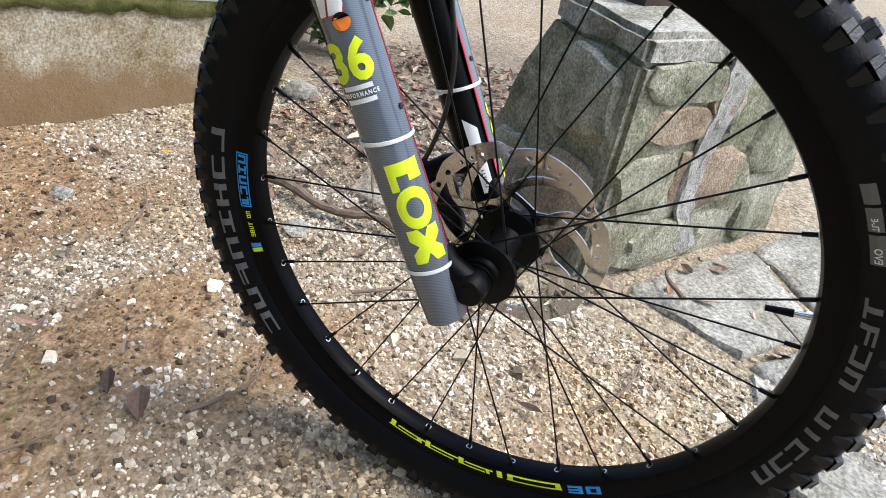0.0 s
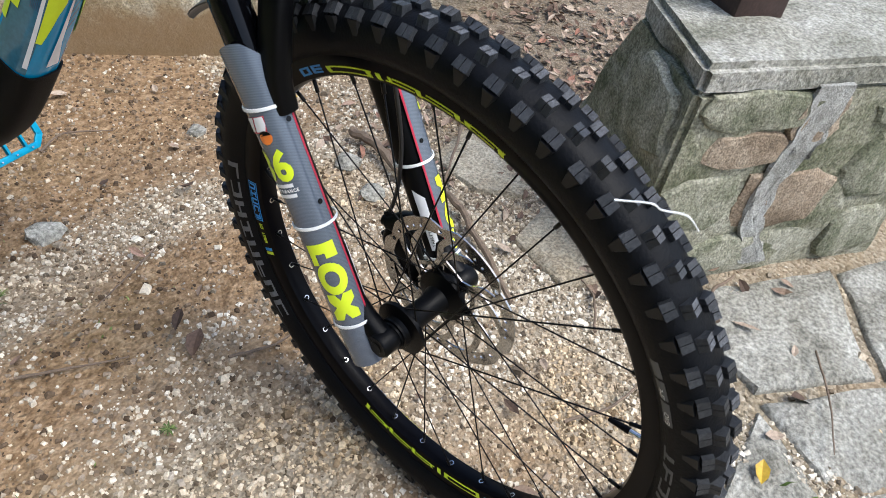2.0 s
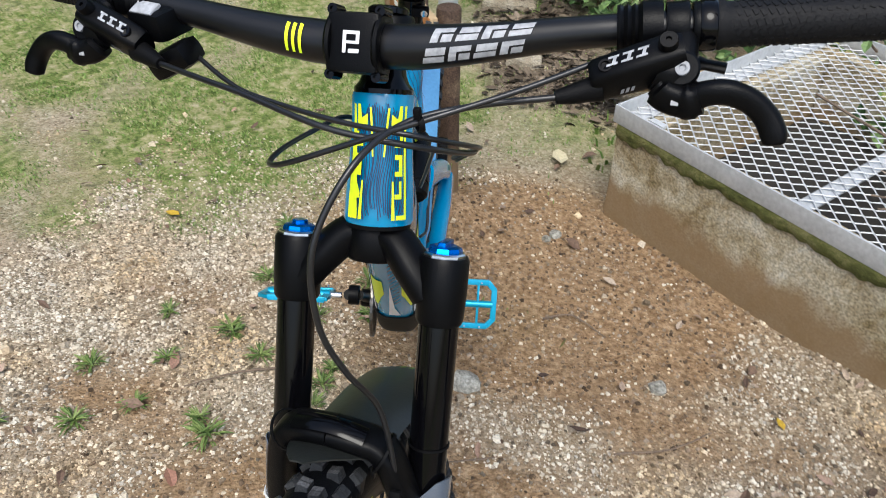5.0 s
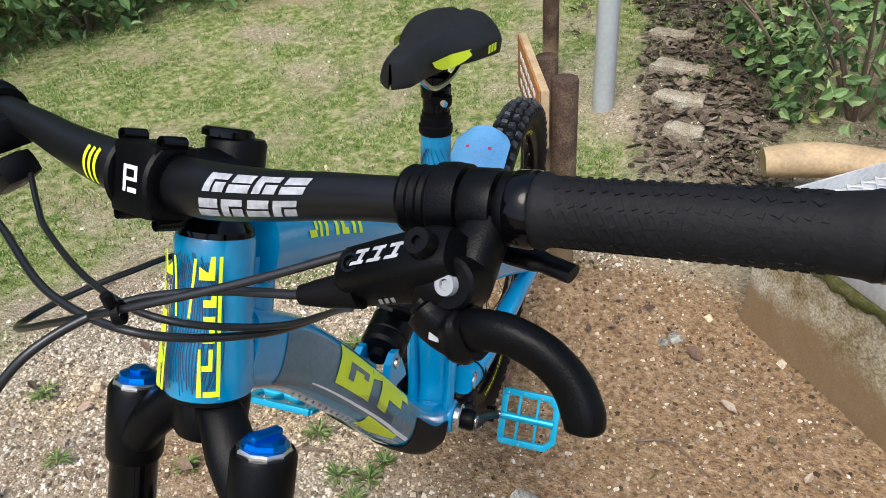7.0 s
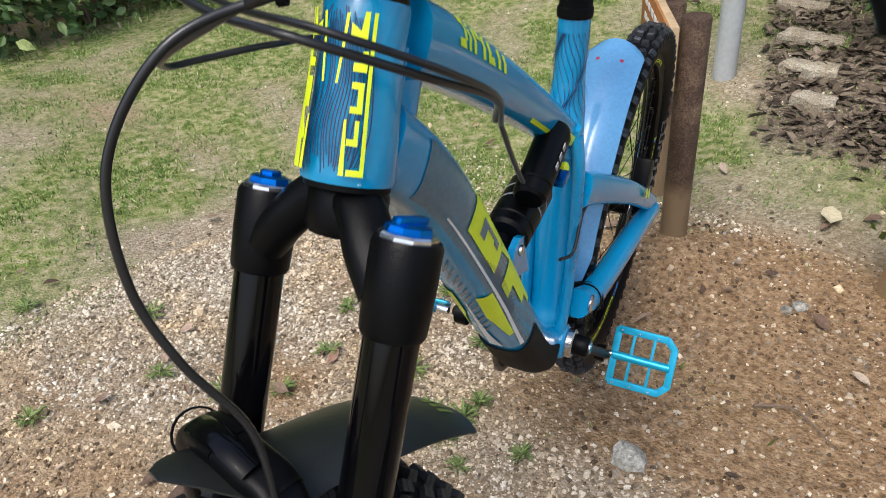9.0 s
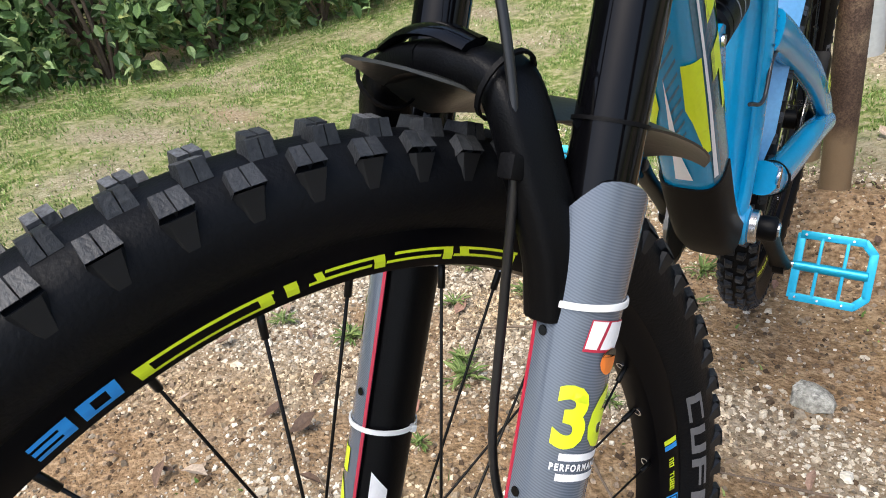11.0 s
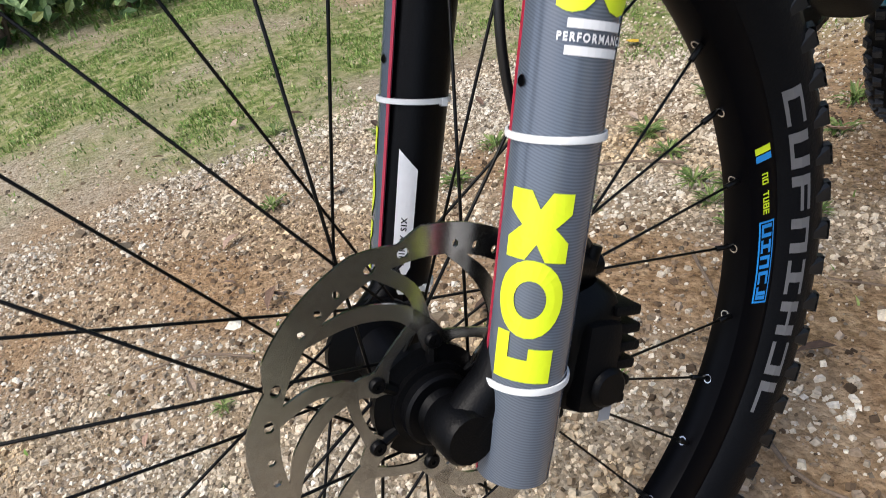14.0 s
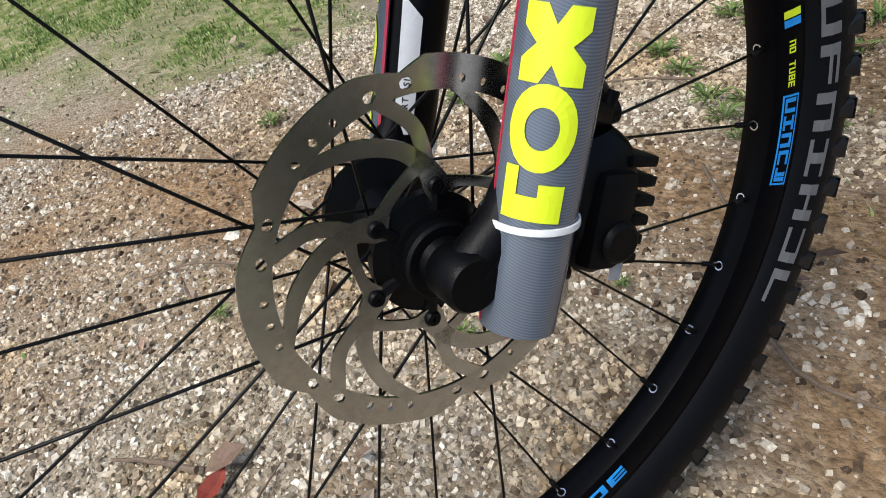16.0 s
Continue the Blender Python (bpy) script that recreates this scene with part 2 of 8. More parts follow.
def sheet(bm, fn, nu, nv, thick=0.0, close_u=False):
    """A surface fn(u, v) for u, v in 0..1; thick gives it a back along its normals."""
    g = [[Vector(fn(i / nu, j / nv)) for j in range(nv + 1)] for i in range(nu + (0 if close_u else 1))]
    nr = len(g)
    front = [[bm.verts.new(p) for p in row] for row in g]
    layers = [front]
    if thick:
        back = []
        for i in range(nr):
            row = []
            for j in range(nv + 1):
                du = g[(i + 1) % nr if close_u else min(i + 1, nr - 1)][j] - g[(i - 1) % nr if close_u else max(i - 1, 0)][j]
                dv = g[i][min(j + 1, nv)] - g[i][max(j - 1, 0)]
                nn = du.cross(dv)
                row.append(bm.verts.new(g[i][j] - (nn.normalized() if nn.length > 1e-12 else Vector((0, 0, 1))) * thick))
            back.append(row)
        layers.append(back)
    R = range(nr if close_u else nr - 1)
    for q, lay in enumerate(layers):
        for i in R:
            for j in range(nv):
                f = (lay[i][j], lay[(i + 1) % nr][j], lay[(i + 1) % nr][j + 1], lay[i][j + 1])
                bm.faces.new(f if q == 0 else f[::-1])
    if thick:
        for i in R:
            for j in (0, nv):
                bm.faces.new((front[i][j], back[i][j], back[(i + 1) % nr][j], front[(i + 1) % nr][j]))
        if not close_u:
            for i in (0, nr - 1):
                for j in range(nv):
                    bm.faces.new((front[i][j], front[i][j + 1], back[i][j + 1], back[i][j]))
    return bm


def letters(text, height, bold=0.0, shear=0.0, width=1.0, spacing=1.0):
    """Flat faces of a line of text in the built-in font, as a bmesh, starting at x = 0."""
    cu = bpy.data.curves.new("text", "FONT")
    cu.body, cu.size, cu.offset, cu.shear, cu.space_character = text, height / 0.7, bold, shear, spacing
    cu.resolution_u = 3
    ob = new("text", cu)
    bpy.context.view_layer.update()
    me = ob.evaluated_get(bpy.context.evaluated_depsgraph_get()).to_mesh()
    bm = bmesh.new()
    bm.from_mesh(me)
    bpy.data.objects.remove(ob)
    bpy.data.curves.remove(cu)
    x0 = min(v.co.x for v in bm.verts)
    for v in bm.verts:
        v.co.x = (v.co.x - x0) * width
    bmesh.ops.triangulate(bm, faces=bm.faces[:])
    return bm


def poly2d(bm, pts):
    bm.faces.new([bm.verts.new((x, y, 0)) for x, y in pts])
    return bm


def wrap(bm, fn, cuts=0.004):
    """Bends flat faces: each (x, y) goes to fn(x, y). Long edges are split first."""
    for _ in range(4):
        long = [e for e in bm.edges if e.calc_length() > cuts]
        if not long:
            break
        bmesh.ops.subdivide_edges(bm, edges=long, cuts=1, use_grid_fill=False)
        bmesh.ops.triangulate(bm, faces=[f for f in bm.faces if len(f.verts) > 4])
    for v in bm.verts:
        v.co = Vector(fn(v.co.x, v.co.y))
    return bm


def thing(name, label, category, group="", kind="", at=(0, 0, 0)):
    ob = tagged(new(name), label, category, group, kind)
    ob.location = at
    bpy.context.view_layer.update()
    return ob


def single(name, bm, mat, label, category, group="", kind="", smooth=40, extra=()):
    """A thing that is one mesh."""
    return tagged(part(name, bm, mat, None, smooth=smooth, extra=extra), label, category, group, kind)

# ---- the ground ----
def smooth01(a, b, x):
    t = max(0.0, min(1.0, (x - a) / (b - a)))
    return t * t * (3 - 2 * t)


def ground_z(x, y):
    """Height of the bare earth."""
    fall = -0.095 * smooth01(-0.25, -1.25, y) * smooth01(-1.15, -0.45, x) - 0.035 * smooth01(0.25, 0.8, x) * smooth01(0.2, -0.5, y)
    far = fall + smooth01(1.2, 3.4, x) * 0.11 + smooth01(-1.7, -4.0, y) * 0.17 + 0.12 * smooth01(3.4, 9.0, max(x, -y))
    mound = 0.055 * math.exp(-(((x - 0.37) / 0.17) ** 2 + ((y + 1.50) / 0.13) ** 2))
    litter = 0.02 * smooth01(-0.75, -1.1, x) * smooth01(-1.0, -0.7, y) * smooth01(0.1, -0.2, y)
    n = 0.012 * noise.noise((x * 1.7, y * 1.7, 0.3)) + 0.006 * noise.noise((x * 6, y * 6, 1.7)) + 0.0025 * noise.noise((x * 21, y * 21, 4.0))
    return -0.008 + far + mound + litter + n * smooth01(0.05, 0.3, math.hypot(x, y) if abs(y) < 0.3 else 1.0)


def grass_at(x, y):
    """How grassy the ground is, 0 to 1."""
    edge = x - 1.12 - 0.42 * (y + 0.75) - 0.35 * smooth01(-1.1, -1.9, y) * -1.0
    back = smooth01(-1.75, -2.3, y) * smooth01(0.30 + 0.38 * (-2.4 - y), 0.62 + 0.38 * (-2.4 - y), x)
    left = smooth01(-1.7, -2.0, y) * smooth01(-0.35, 0.1, x) * 0.55 * smooth01(0.55, 0.25, x)
    n = 0.40 + 1.2 * noise.noise((x * 1.3 + 5, y * 1.3, 2.0)) + 0.9 * noise.noise((x * 4.1, y * 4.1, 7.0))
    base = smooth01(-0.30, 0.70, edge) * 0.95
    back = max(back, 0.62 * math.exp(-(((x - 0.16) / 0.30) ** 2 + ((y + 2.02) / 0.20) ** 2)))
    bare = math.exp(-(((x - 1.28) / 0.45) ** 2 + ((y + 0.80) / 0.28) ** 2)) + 0.8 * math.exp(-(((x - 1.35) / 0.25) ** 2 + ((y - 0.2) / 0.25) ** 2))
    return max(0.0, min(1.0, max(base, back, left) * (0.55 + n) - bare + 0.10 * max(0, n - 0.6)))


def dirt_at(x, y):
    """How much bare orange earth shows through the gravel."""
    spots = ((0.25, -1.42, 0.50, 0.26), (-0.08, -1.12, 0.42, 0.20), (-0.32, -1.32, 0.30, 0.24), (0.05, -1.62, 0.40, 0.12), (0.02, -0.60, 0.30, 0.14), (0.36, -0.36, 0.28, 0.17), (0.15, -1.38, 0.42, 0.28), (0.05, -0.95, 0.25, 0.12), (-0.25, -1.15, 0.2, 0.12), (-0.1, -0.30, 0.2, 0.1), (0.05, 0.12, 0.22, 0.12), (1.16, 0.15, 0.32, 0.20), (0.92, 0.04, 0.22, 0.12), (1.05, 0.40, 0.22, 0.12), (0.30, -0.50, 0.24, 0.12), (-0.06, -0.53, 0.22, 0.10), (0.85, -0.55, 0.18, 0.10), (1.0, -0.95, 0.20, 0.12), (-0.35, -0.85, 0.2, 0.12), (0.25, -0.85, 0.2, 0.15), (0.9, -0.2, 0.3, 0.15))
    d = sum(math.exp(-(((x - a) / c) ** 2 + ((y - b) / e) ** 2)) for a, b, c, e in spots)
    return max(0.0, min(1.0, 0.80 * d + 0.04 + 0.55 * noise.noise((x * 2.3, y * 2.3, 9.0)) + 0.30 * noise.noise((x * 9, y * 9, 3.0))))


def litter_at(x, y):
    """How thick dead leaves lie."""
    a = 0.75 * smooth01(-2.3, -1.7, x) * smooth01(-0.60, -0.95, x) * smooth01(-1.05, -0.8, y) * smooth01(0.02, -0.18, y)
    mid = 0.30 + 0.38 * (-2.4 - y)
    b = smooth01(-2.12, -2.32, y) * smooth01(mid + 0.24, mid + 0.12, x) * smooth01(mid - 0.42, mid - 0.22, x)
    c = 0.30 * smooth01(-2.3, -1.7, x) * smooth01(-0.40, -0.60, x) * smooth01(-1.0, -0.6, y) * smooth01(0.10, -0.15, y)
    return max(0.0, min(1.0, max(a, b, c) + 0.2 * noise.noise((x * 4, y * 4, 5.0))))


def ticks(lo, hi, step, reach):
    v, out, s = lo, [], step
    while v <= hi:
        out.append(v)
        v += step
    a, b, pre, post = lo, out[-1], [], []
    while b < reach:
        s *= 1.22
        a, b = a - s, b + s
        pre.append(a)
        post.append(b)
    return pre[::-1] + out + post


def ground_material():
    m = bpy.data.materials.new("gravel_earth_and_turf")
    m.use_nodes = True
    n, l = m.node_tree.nodes, m.node_tree.links
    b = n["Principled BSDF"]
    b.inputs["Roughness"].default_value = 0.95
    b.inputs["Specular IOR Level"].default_value = 0.15
    co = n.new("ShaderNodeTexCoord")

    def noise_(scale, detail=6.0):
        t = n.new("ShaderNodeTexNoise")
        t.inputs["Scale"].default_value, t.inputs["Detail"].default_value, t.inputs["Roughness"].default_value = scale, detail, 0.65
        l.new(co.outputs["Object"], t.inputs["Vector"])
        return t.outputs["Fac"]

    def ramp(src, stops):
        r = n.new("ShaderNodeValToRGB")
        e = r.color_ramp.elements
        while len(e) < len(stops):
            e.new(0.5)
        for k, (p, c) in zip(e, stops):
            k.position, k.color = p, (*c, 1)
        l.new(src, r.inputs[0])
        return r.outputs[0]

    def mixc(f, a, b_):
        x = n.new("ShaderNodeMix")
        x.data_type = "RGBA"
        l.new(f, x.inputs[0])
        l.new(a, x.inputs[6])
        l.new(b_, x.inputs[7])
        return x.outputs[2]
    vor = n.new("ShaderNodeTexVoronoi")
    vor.inputs["Scale"].default_value = 130.0
    l.new(co.outputs["Object"], vor.inputs["Vector"])
    # grit tones, darkened so the gaps between loose stones look shaded
    shaded_grit = ramp(vor.outputs["Color"], [(0.12, (0.075, 0.058, 0.039)), (0.36, (0.24, 0.195, 0.135)), (0.62, (0.42, 0.36, 0.265)), (0.9, (0.62, 0.56, 0.45))])
    sand = ramp(noise_(140), [(0.3, (0.15, 0.115, 0.075)), (0.55, (0.36, 0.295, 0.205)), (0.75, (0.54, 0.46, 0.345))])
    gravel = mixc(noise_(9), shaded_grit, sand)
    earth = ramp(noise_(60), [(0.3, (0.12, 0.070, 0.034)), (0.5, (0.29, 0.188, 0.102)), (0.72, (0.50, 0.36, 0.22))])
    turf = ramp(noise_(26), [(0.34, (0.075, 0.105, 0.028)), (0.46, (0.17, 0.215, 0.060)), (0.56, (0.30, 0.285, 0.140)), (0.72, (0.46, 0.41, 0.28))])
    leaf = ramp(noise_(70), [(0.3, (0.050, 0.037, 0.026)), (0.5, (0.15, 0.115, 0.082)), (0.72, (0.32, 0.27, 0.205))])
    at = n.new("ShaderNodeVertexColor")
    at.layer_name = "kinds"
    sep = n.new("ShaderNodeSeparateColor")
    l.new(at.outputs[0], sep.inputs[0])
    c = mixc(sep.outputs[0], gravel, earth)
    c = mixc(sep.outputs[1], c, turf)
    c = mixc(sep.outputs[2], c, leaf)
    l.new(c, b.inputs["Base Color"])
    bp = n.new("ShaderNodeBump")
    bp.inputs["Distance"].default_value = 0.006
    ad = n.new("ShaderNodeMath")
    ad.operation = "MULTIPLY_ADD"
    ad.inputs[1].default_value = -0.8
    l.new(vor.outputs["Distance"], ad.inputs[0])
    l.new(noise_(160), ad.inputs[2])
    l.new(ad.outputs[0], bp.inputs["Height"])
    l.new(bp.outputs[0], b.inputs["Normal"])
    return m


xs, ys = ticks(-1.6, 3.4, 0.024, 60), ticks(-3.2, 0.9, 0.024, 60)
verts = [(x, y, ground_z(x, y)) for x in xs for y in ys]
W = len(ys)
faces = [(i * W + j, (i + 1) * W + j, (i + 1) * W + j + 1, i * W + j + 1) for i in range(len(xs) - 1) for j in range(W - 1)]
me = bpy.data.meshes.new("ground")
me.from_pydata(verts, [], faces)
kinds = me.color_attributes.new("kinds", "FLOAT_COLOR", "POINT")
cols = np.ones((len(verts), 4), np.float32)
for i, (x, y, z) in enumerate(verts):
    cols[i, :3] = dirt_at(x, y), (grass_at(x, y) if abs(x) < 8 and abs(y) < 8 else 1.0), litter_at(x, y)
kinds.data.foreach_set("color", cols.ravel())
me.shade_smooth()
me.materials.append(ground_material())
tagged(new("ground", me), "pale gravel with orange earth, patchy turf and dead leaves", "ground", kind="structure")


def island_material(name, stops, rough=0.9, stain=None):
    """Each loose piece takes its own colour from the ramp."""
    m = bpy.data.materials.new(name)
    m.use_nodes = True
    n, l = m.node_tree.nodes, m.node_tree.links
    b = n["Principled BSDF"]
    b.inputs["Roughness"].default_value = rough
    b.inputs["Specular IOR Level"].default_value = 0.25
    g = n.new("ShaderNodeNewGeometry")
    r = n.new("ShaderNodeValToRGB")
    e = r.color_ramp.elements
    while len(e) < len(stops):
        e.new(0.5)
    for k, (p, c) in zip(e, stops):
        k.position, k.color = p, (*c, 1)
    l.new(g.outputs["Random Per Island"], r.inputs[0])
    t = n.new("ShaderNodeTexNoise")
    t.inputs["Scale"].default_value, t.inputs["Detail"].default_value = 220.0, 4.0
    co = n.new("ShaderNodeTexCoord")
    l.new(co.outputs["Object"], t.inputs["Vector"])
    mr = n.new("ShaderNodeMapRange")
    mr.inputs[1].default_value, mr.inputs[2].default_value, mr.inputs[3].default_value, mr.inputs[4].default_value = 0.3, 0.7, 0.72, 1.18
    l.new(t.outputs["Fac"], mr.inputs[0])
    h = n.new("ShaderNodeHueSaturation")
    l.new(mr.outputs[0], h.inputs["Value"])
    l.new(r.outputs[0], h.inputs["Color"])
    if stain:
        t2 = n.new("ShaderNodeTexNoise")
        t2.inputs["Scale"].default_value, t2.inputs["Detail"].default_value = 3.2, 5.0
        l.new(co.outputs["Object"], t2.inputs["Vector"])
        mr2 = n.new("ShaderNodeMapRange")
        mr2.inputs[1].default_value, mr2.inputs[2].default_value = 0.46, 0.64
        l.new(t2.outputs["Fac"], mr2.inputs[0])
        mx = n.new("ShaderNodeMix")
        mx.data_type, mx.blend_type = "RGBA", "MULTIPLY"
        mx.inputs[7].default_value = (*stain, 1)
        l.new(mr2.outputs[0], mx.inputs[0])
        l.new(h.outputs[0], mx.inputs[6])
        l.new(mx.outputs[2], b.inputs["Base Color"])
    else:
        l.new(h.outputs[0], b.inputs["Base Color"])
    return m


GRAVEL = island_material("gravel_stones", [(0.0, (0.09, 0.072, 0.052)), (0.18, (0.25, 0.205, 0.148)), (0.45, (0.47, 0.405, 0.31)), (0.72, (0.62, 0.555, 0.44)), (0.95, (0.77, 0.72, 0.61)), (1.0, (0.33, 0.30, 0.26))], stain=(0.95, 0.82, 0.64))
SOIL_STONE = island_material("earthy_stones", [(0.0, (0.056, 0.037, 0.022)), (0.4, (0.160, 0.110, 0.068)), (0.8, (0.264, 0.196, 0.132)), (1.0, (0.368, 0.296, 0.220))])
TURF = island_material("grass_blades", [(0.0, (0.17, 0.20, 0.06)), (0.25, (0.095, 0.180, 0.034)), (0.6, (0.195, 0.310, 0.072)), (0.88, (0.31, 0.395, 0.135)), (1.0, (0.52, 0.48, 0.27))], 0.6)
MULCH = island_material("leaf_mulch", [(0.0, (0.034, 0.025, 0.017)), (0.5, (0.098, 0.074, 0.050)), (0.9, (0.180, 0.143, 0.101)), (1.0, (0.255, 0.203, 0.150))], 0.8)
LITTER = island_material("dead_leaves", [(0.0, (0.055, 0.036, 0.026)), (0.3, (0.15, 0.095, 0.066)), (0.6, (0.27, 0.195, 0.14)), (0.85, (0.42, 0.34, 0.26)), (1.0, (0.26, 0.12, 0.08))], 0.7)
def weathered(name, stops, scale, rough=0.92, bump=0.006, mud=None, rand=0.0):
    """Old stone or concrete: colours from a ramp over mixed noises, fine speckle, relief; mud: colour and height of a splashed, ragged dirt line."""
    m = bpy.data.materials.new(name)
    m.use_nodes = True
    n, l = m.node_tree.nodes, m.node_tree.links
    b = n["Principled BSDF"]
    b.inputs["Roughness"].default_value, b.inputs["Specular IOR Level"].default_value = rough, 0.2
    co = n.new("ShaderNodeTexCoord")

    def noise_(sc, detail=8.0, warp=0.0):
        t = n.new("ShaderNodeTexNoise")
        t.inputs["Scale"].default_value, t.inputs["Detail"].default_value, t.inputs["Roughness"].default_value, t.inputs["Distortion"].default_value = sc, detail, 0.62, warp
        l.new(co.outputs["Object"], t.inputs["Vector"])
        return t.outputs["Fac"]

    def calc(op, a, b_):
        x = n.new("ShaderNodeMath")
        x.operation = op
        for k, v in enumerate((a, b_)):
            if isinstance(v, (int, float)):
                x.inputs[k].default_value = v
            else:
                l.new(v, x.inputs[k])
        return x.outputs[0]
    f = calc("ADD", calc("MULTIPLY", noise_(scale, warp=0.6), 0.75), calc("MULTIPLY", noise_(scale * 9), 0.25))
    if rand:
        oi = n.new("ShaderNodeObjectInfo")
        f = calc("ADD", f, calc("MULTIPLY", calc("SUBTRACT", oi.outputs["Random"], 0.5), rand))
    r = n.new("ShaderNodeValToRGB")
    e = r.color_ramp.elements
    while len(e) < len(stops):
        e.new(0.5)
    for k, (p, c) in zip(e, stops):
        k.position, k.color = p, (*c, 1)
    l.new(f, r.inputs[0])
    out = r.outputs[0]
    mr = n.new("ShaderNodeMapRange")
    mr.inputs[1].default_value, mr.inputs[2].default_value, mr.inputs[3].default_value, mr.inputs[4].default_value = 0.36, 0.66, 0.55, 1.4
    l.new(noise_(scale * 26, 5.0), mr.inputs[0])
    h = n.new("ShaderNodeHueSaturation")
    l.new(mr.outputs[0], h.inputs["Value"])
    l.new(out, h.inputs["Color"])
    out = h.outputs[0]
    if mud:
        sep = n.new("ShaderNodeSeparateXYZ")
        l.new(co.outputs["Object"], sep.inputs[0])
        edge = calc("ADD", sep.outputs[2], calc("MULTIPLY", calc("SUBTRACT", noise_(7.0, 6.0), 0.5), -0.24))
        k = n.new("ShaderNodeMapRange")
        k.inputs[1].default_value, k.inputs[2].default_value, k.inputs[3].default_value, k.inputs[4].default_value = mud[1] - 0.035, mud[1] + 0.035, 0.88, 0.0
        l.new(edge, k.inputs[0])
        x = n.new("ShaderNodeMix")
        x.data_type = "RGBA"
        x.inputs[7].default_value = (*mud[0], 1)
        l.new(k.outputs[0], x.inputs[0])
        l.new(out, x.inputs[6])
        out = x.outputs[2]
    l.new(out, b.inputs["Base Color"])
    bp = n.new("ShaderNodeBump")
    bp.inputs["Distance"].default_value = bump
    l.new(calc("ADD", noise_(scale * 7), calc("MULTIPLY", noise_(scale * 34, 4.0), 0.5)), bp.inputs["Height"])
    l.new(bp.outputs[0], b.inputs["Normal"])
    return m


BARK = material("dry_twig", (0.20, 0.145, 0.10), 0.85, scale=60, fine=400, vary=0.5, bump=0.001, bump_scale=200)

# loose stones: deformed boxes in one mesh
CUBE = np.array([(x, y, z) for z in (-1, 1) for x, y in ((-1, -1), (1, -1), (1, 1), (-1, 1))], float)
CUBE[4:, :2] *= 0.72
CUBE_F = np.array([(3, 2, 1, 0), (4, 5, 6, 7), (0, 1, 5, 4), (1, 2, 6, 5), (2, 3, 7, 6), (3, 0, 4, 7)])


def scatter_stones(name, n, area, size, mat, label, keep, sink=0.35):
    rs = np.random.RandomState(sum(map(ord, name)))
    vs, fs, k = [], [], 0
    while k < n:
        x, y = rs.uniform(area[0], area[1]), rs.uniform(area[2], area[3])
        if rs.rand() > keep(x, y):
            n -= 1
            continue
        s = size[0] * (size[1] / size[0]) ** (rs.rand() ** 2.2) / 2
        p = CUBE * (1 + rs.uniform(-0.38, 0.38, CUBE.shape)) * (s * rs.uniform(0.75, 1.3), s * rs.uniform(0.7, 1.1), s * rs.uniform(0.45, 0.8))
        q = Euler((rs.uniform(-0.5, 0.5), rs.uniform(-0.5, 0.5), rs.uniform(0, 6.28))).to_matrix()
        vs.append(p @ np.array(q).T + (x, y, ground_z(x, y) + s * sink))
        fs.append(CUBE_F + 8 * k)
        k += 1
    me = bpy.data.meshes.new(name)
    me.from_pydata(np.concatenate(vs).tolist(), [], np.concatenate(fs).tolist())
    me.materials.append(mat)
    return tagged(new(name, me), label, "gravel", kind="stuff")


def stony(x, y):
    if x < -0.50 and y > 0.05:
        return 0.03
    return max(0.05, (1 - 0.95 * dirt_at(x, y)) * (1 - 0.85 * grass_at(x, y)) * (1 - 0.45 * litter_at(x, y)))


scatter_stones("gravel", 215000, (-1.1, 1.5, -1.75, 0.62), (0.0024, 0.0098), GRAVEL, "dense pale angular gravel on the ground", stony)
scatter_stones("soil_stones", 26000, (-0.9, 1.5, -1.9, 0.5), (0.0028, 0.011), SOIL_STONE, "earth-coated stones in the bare soil", lambda x, y: dirt_at(x, y) ** 1.5 * (1 - grass_at(x, y)))
scatter_stones("coarse_gravel", 500, (-1.0, 1.6, -1.8, 0.6), (0.011, 0.024), GRAVEL, "scattered larger pale stones in the gravel", lambda x, y: 0.3 + 0.5 * stony(x, y), 0.3)
scatter_stones("far_gravel", 14000, (-0.9, 2.6, -2.9, 0.8), (0.004, 0.012), GRAVEL, "thin gravel farther off", lambda x, y: stony(x, y) * (1 - grass_at(x, y)) * (1 if (x > 1.5 or y < -1.75) else 0.05))


def scatter_blades(name, n, area, keep, height, mat, label, width=0.0022, category="grass"):
    rs = np.random.RandomState(sum(map(ord, name)))
    vs, fs = [], []
    for _ in range(n):
        x, y = rs.uniform(area[0], area[1]), rs.uniform(area[2], area[3])
        if rs.rand() > keep(x, y):
            continue
        z = ground_z(x, y) - 0.004
        h = height * rs.uniform(0.35, 1.1)
        a, b = rs.uniform(0, 6.28), rs.uniform(0, 6.28)
        w = width * rs.uniform(0.6, 1.4)
        lx, ly = h * 0.9 * math.cos(b) * rs.rand(), h * 0.9 * math.sin(b) * rs.rand()
        c, s = w * math.cos(a), w * math.sin(a)
        k = len(vs)
        vs += [(x - c, y - s, z), (x + c, y + s, z), (x + c * 0.8 + lx * 0.4, y + s * 0.8 + ly * 0.4, z + h * 0.6), (x - c * 0.8 + lx * 0.4, y - s * 0.8 + ly * 0.4, z + h * 0.6), (x + lx, y + ly, z + h * 0.85)]
        fs += [(k, k + 1, k + 2, k + 3), (k + 3, k + 2, k + 4)]
    me = bpy.data.meshes.new(name)
    me.from_pydata(vs, [], fs)
    me.materials.append(mat)
    return tagged(new(name, me), label, category, kind="stuff")


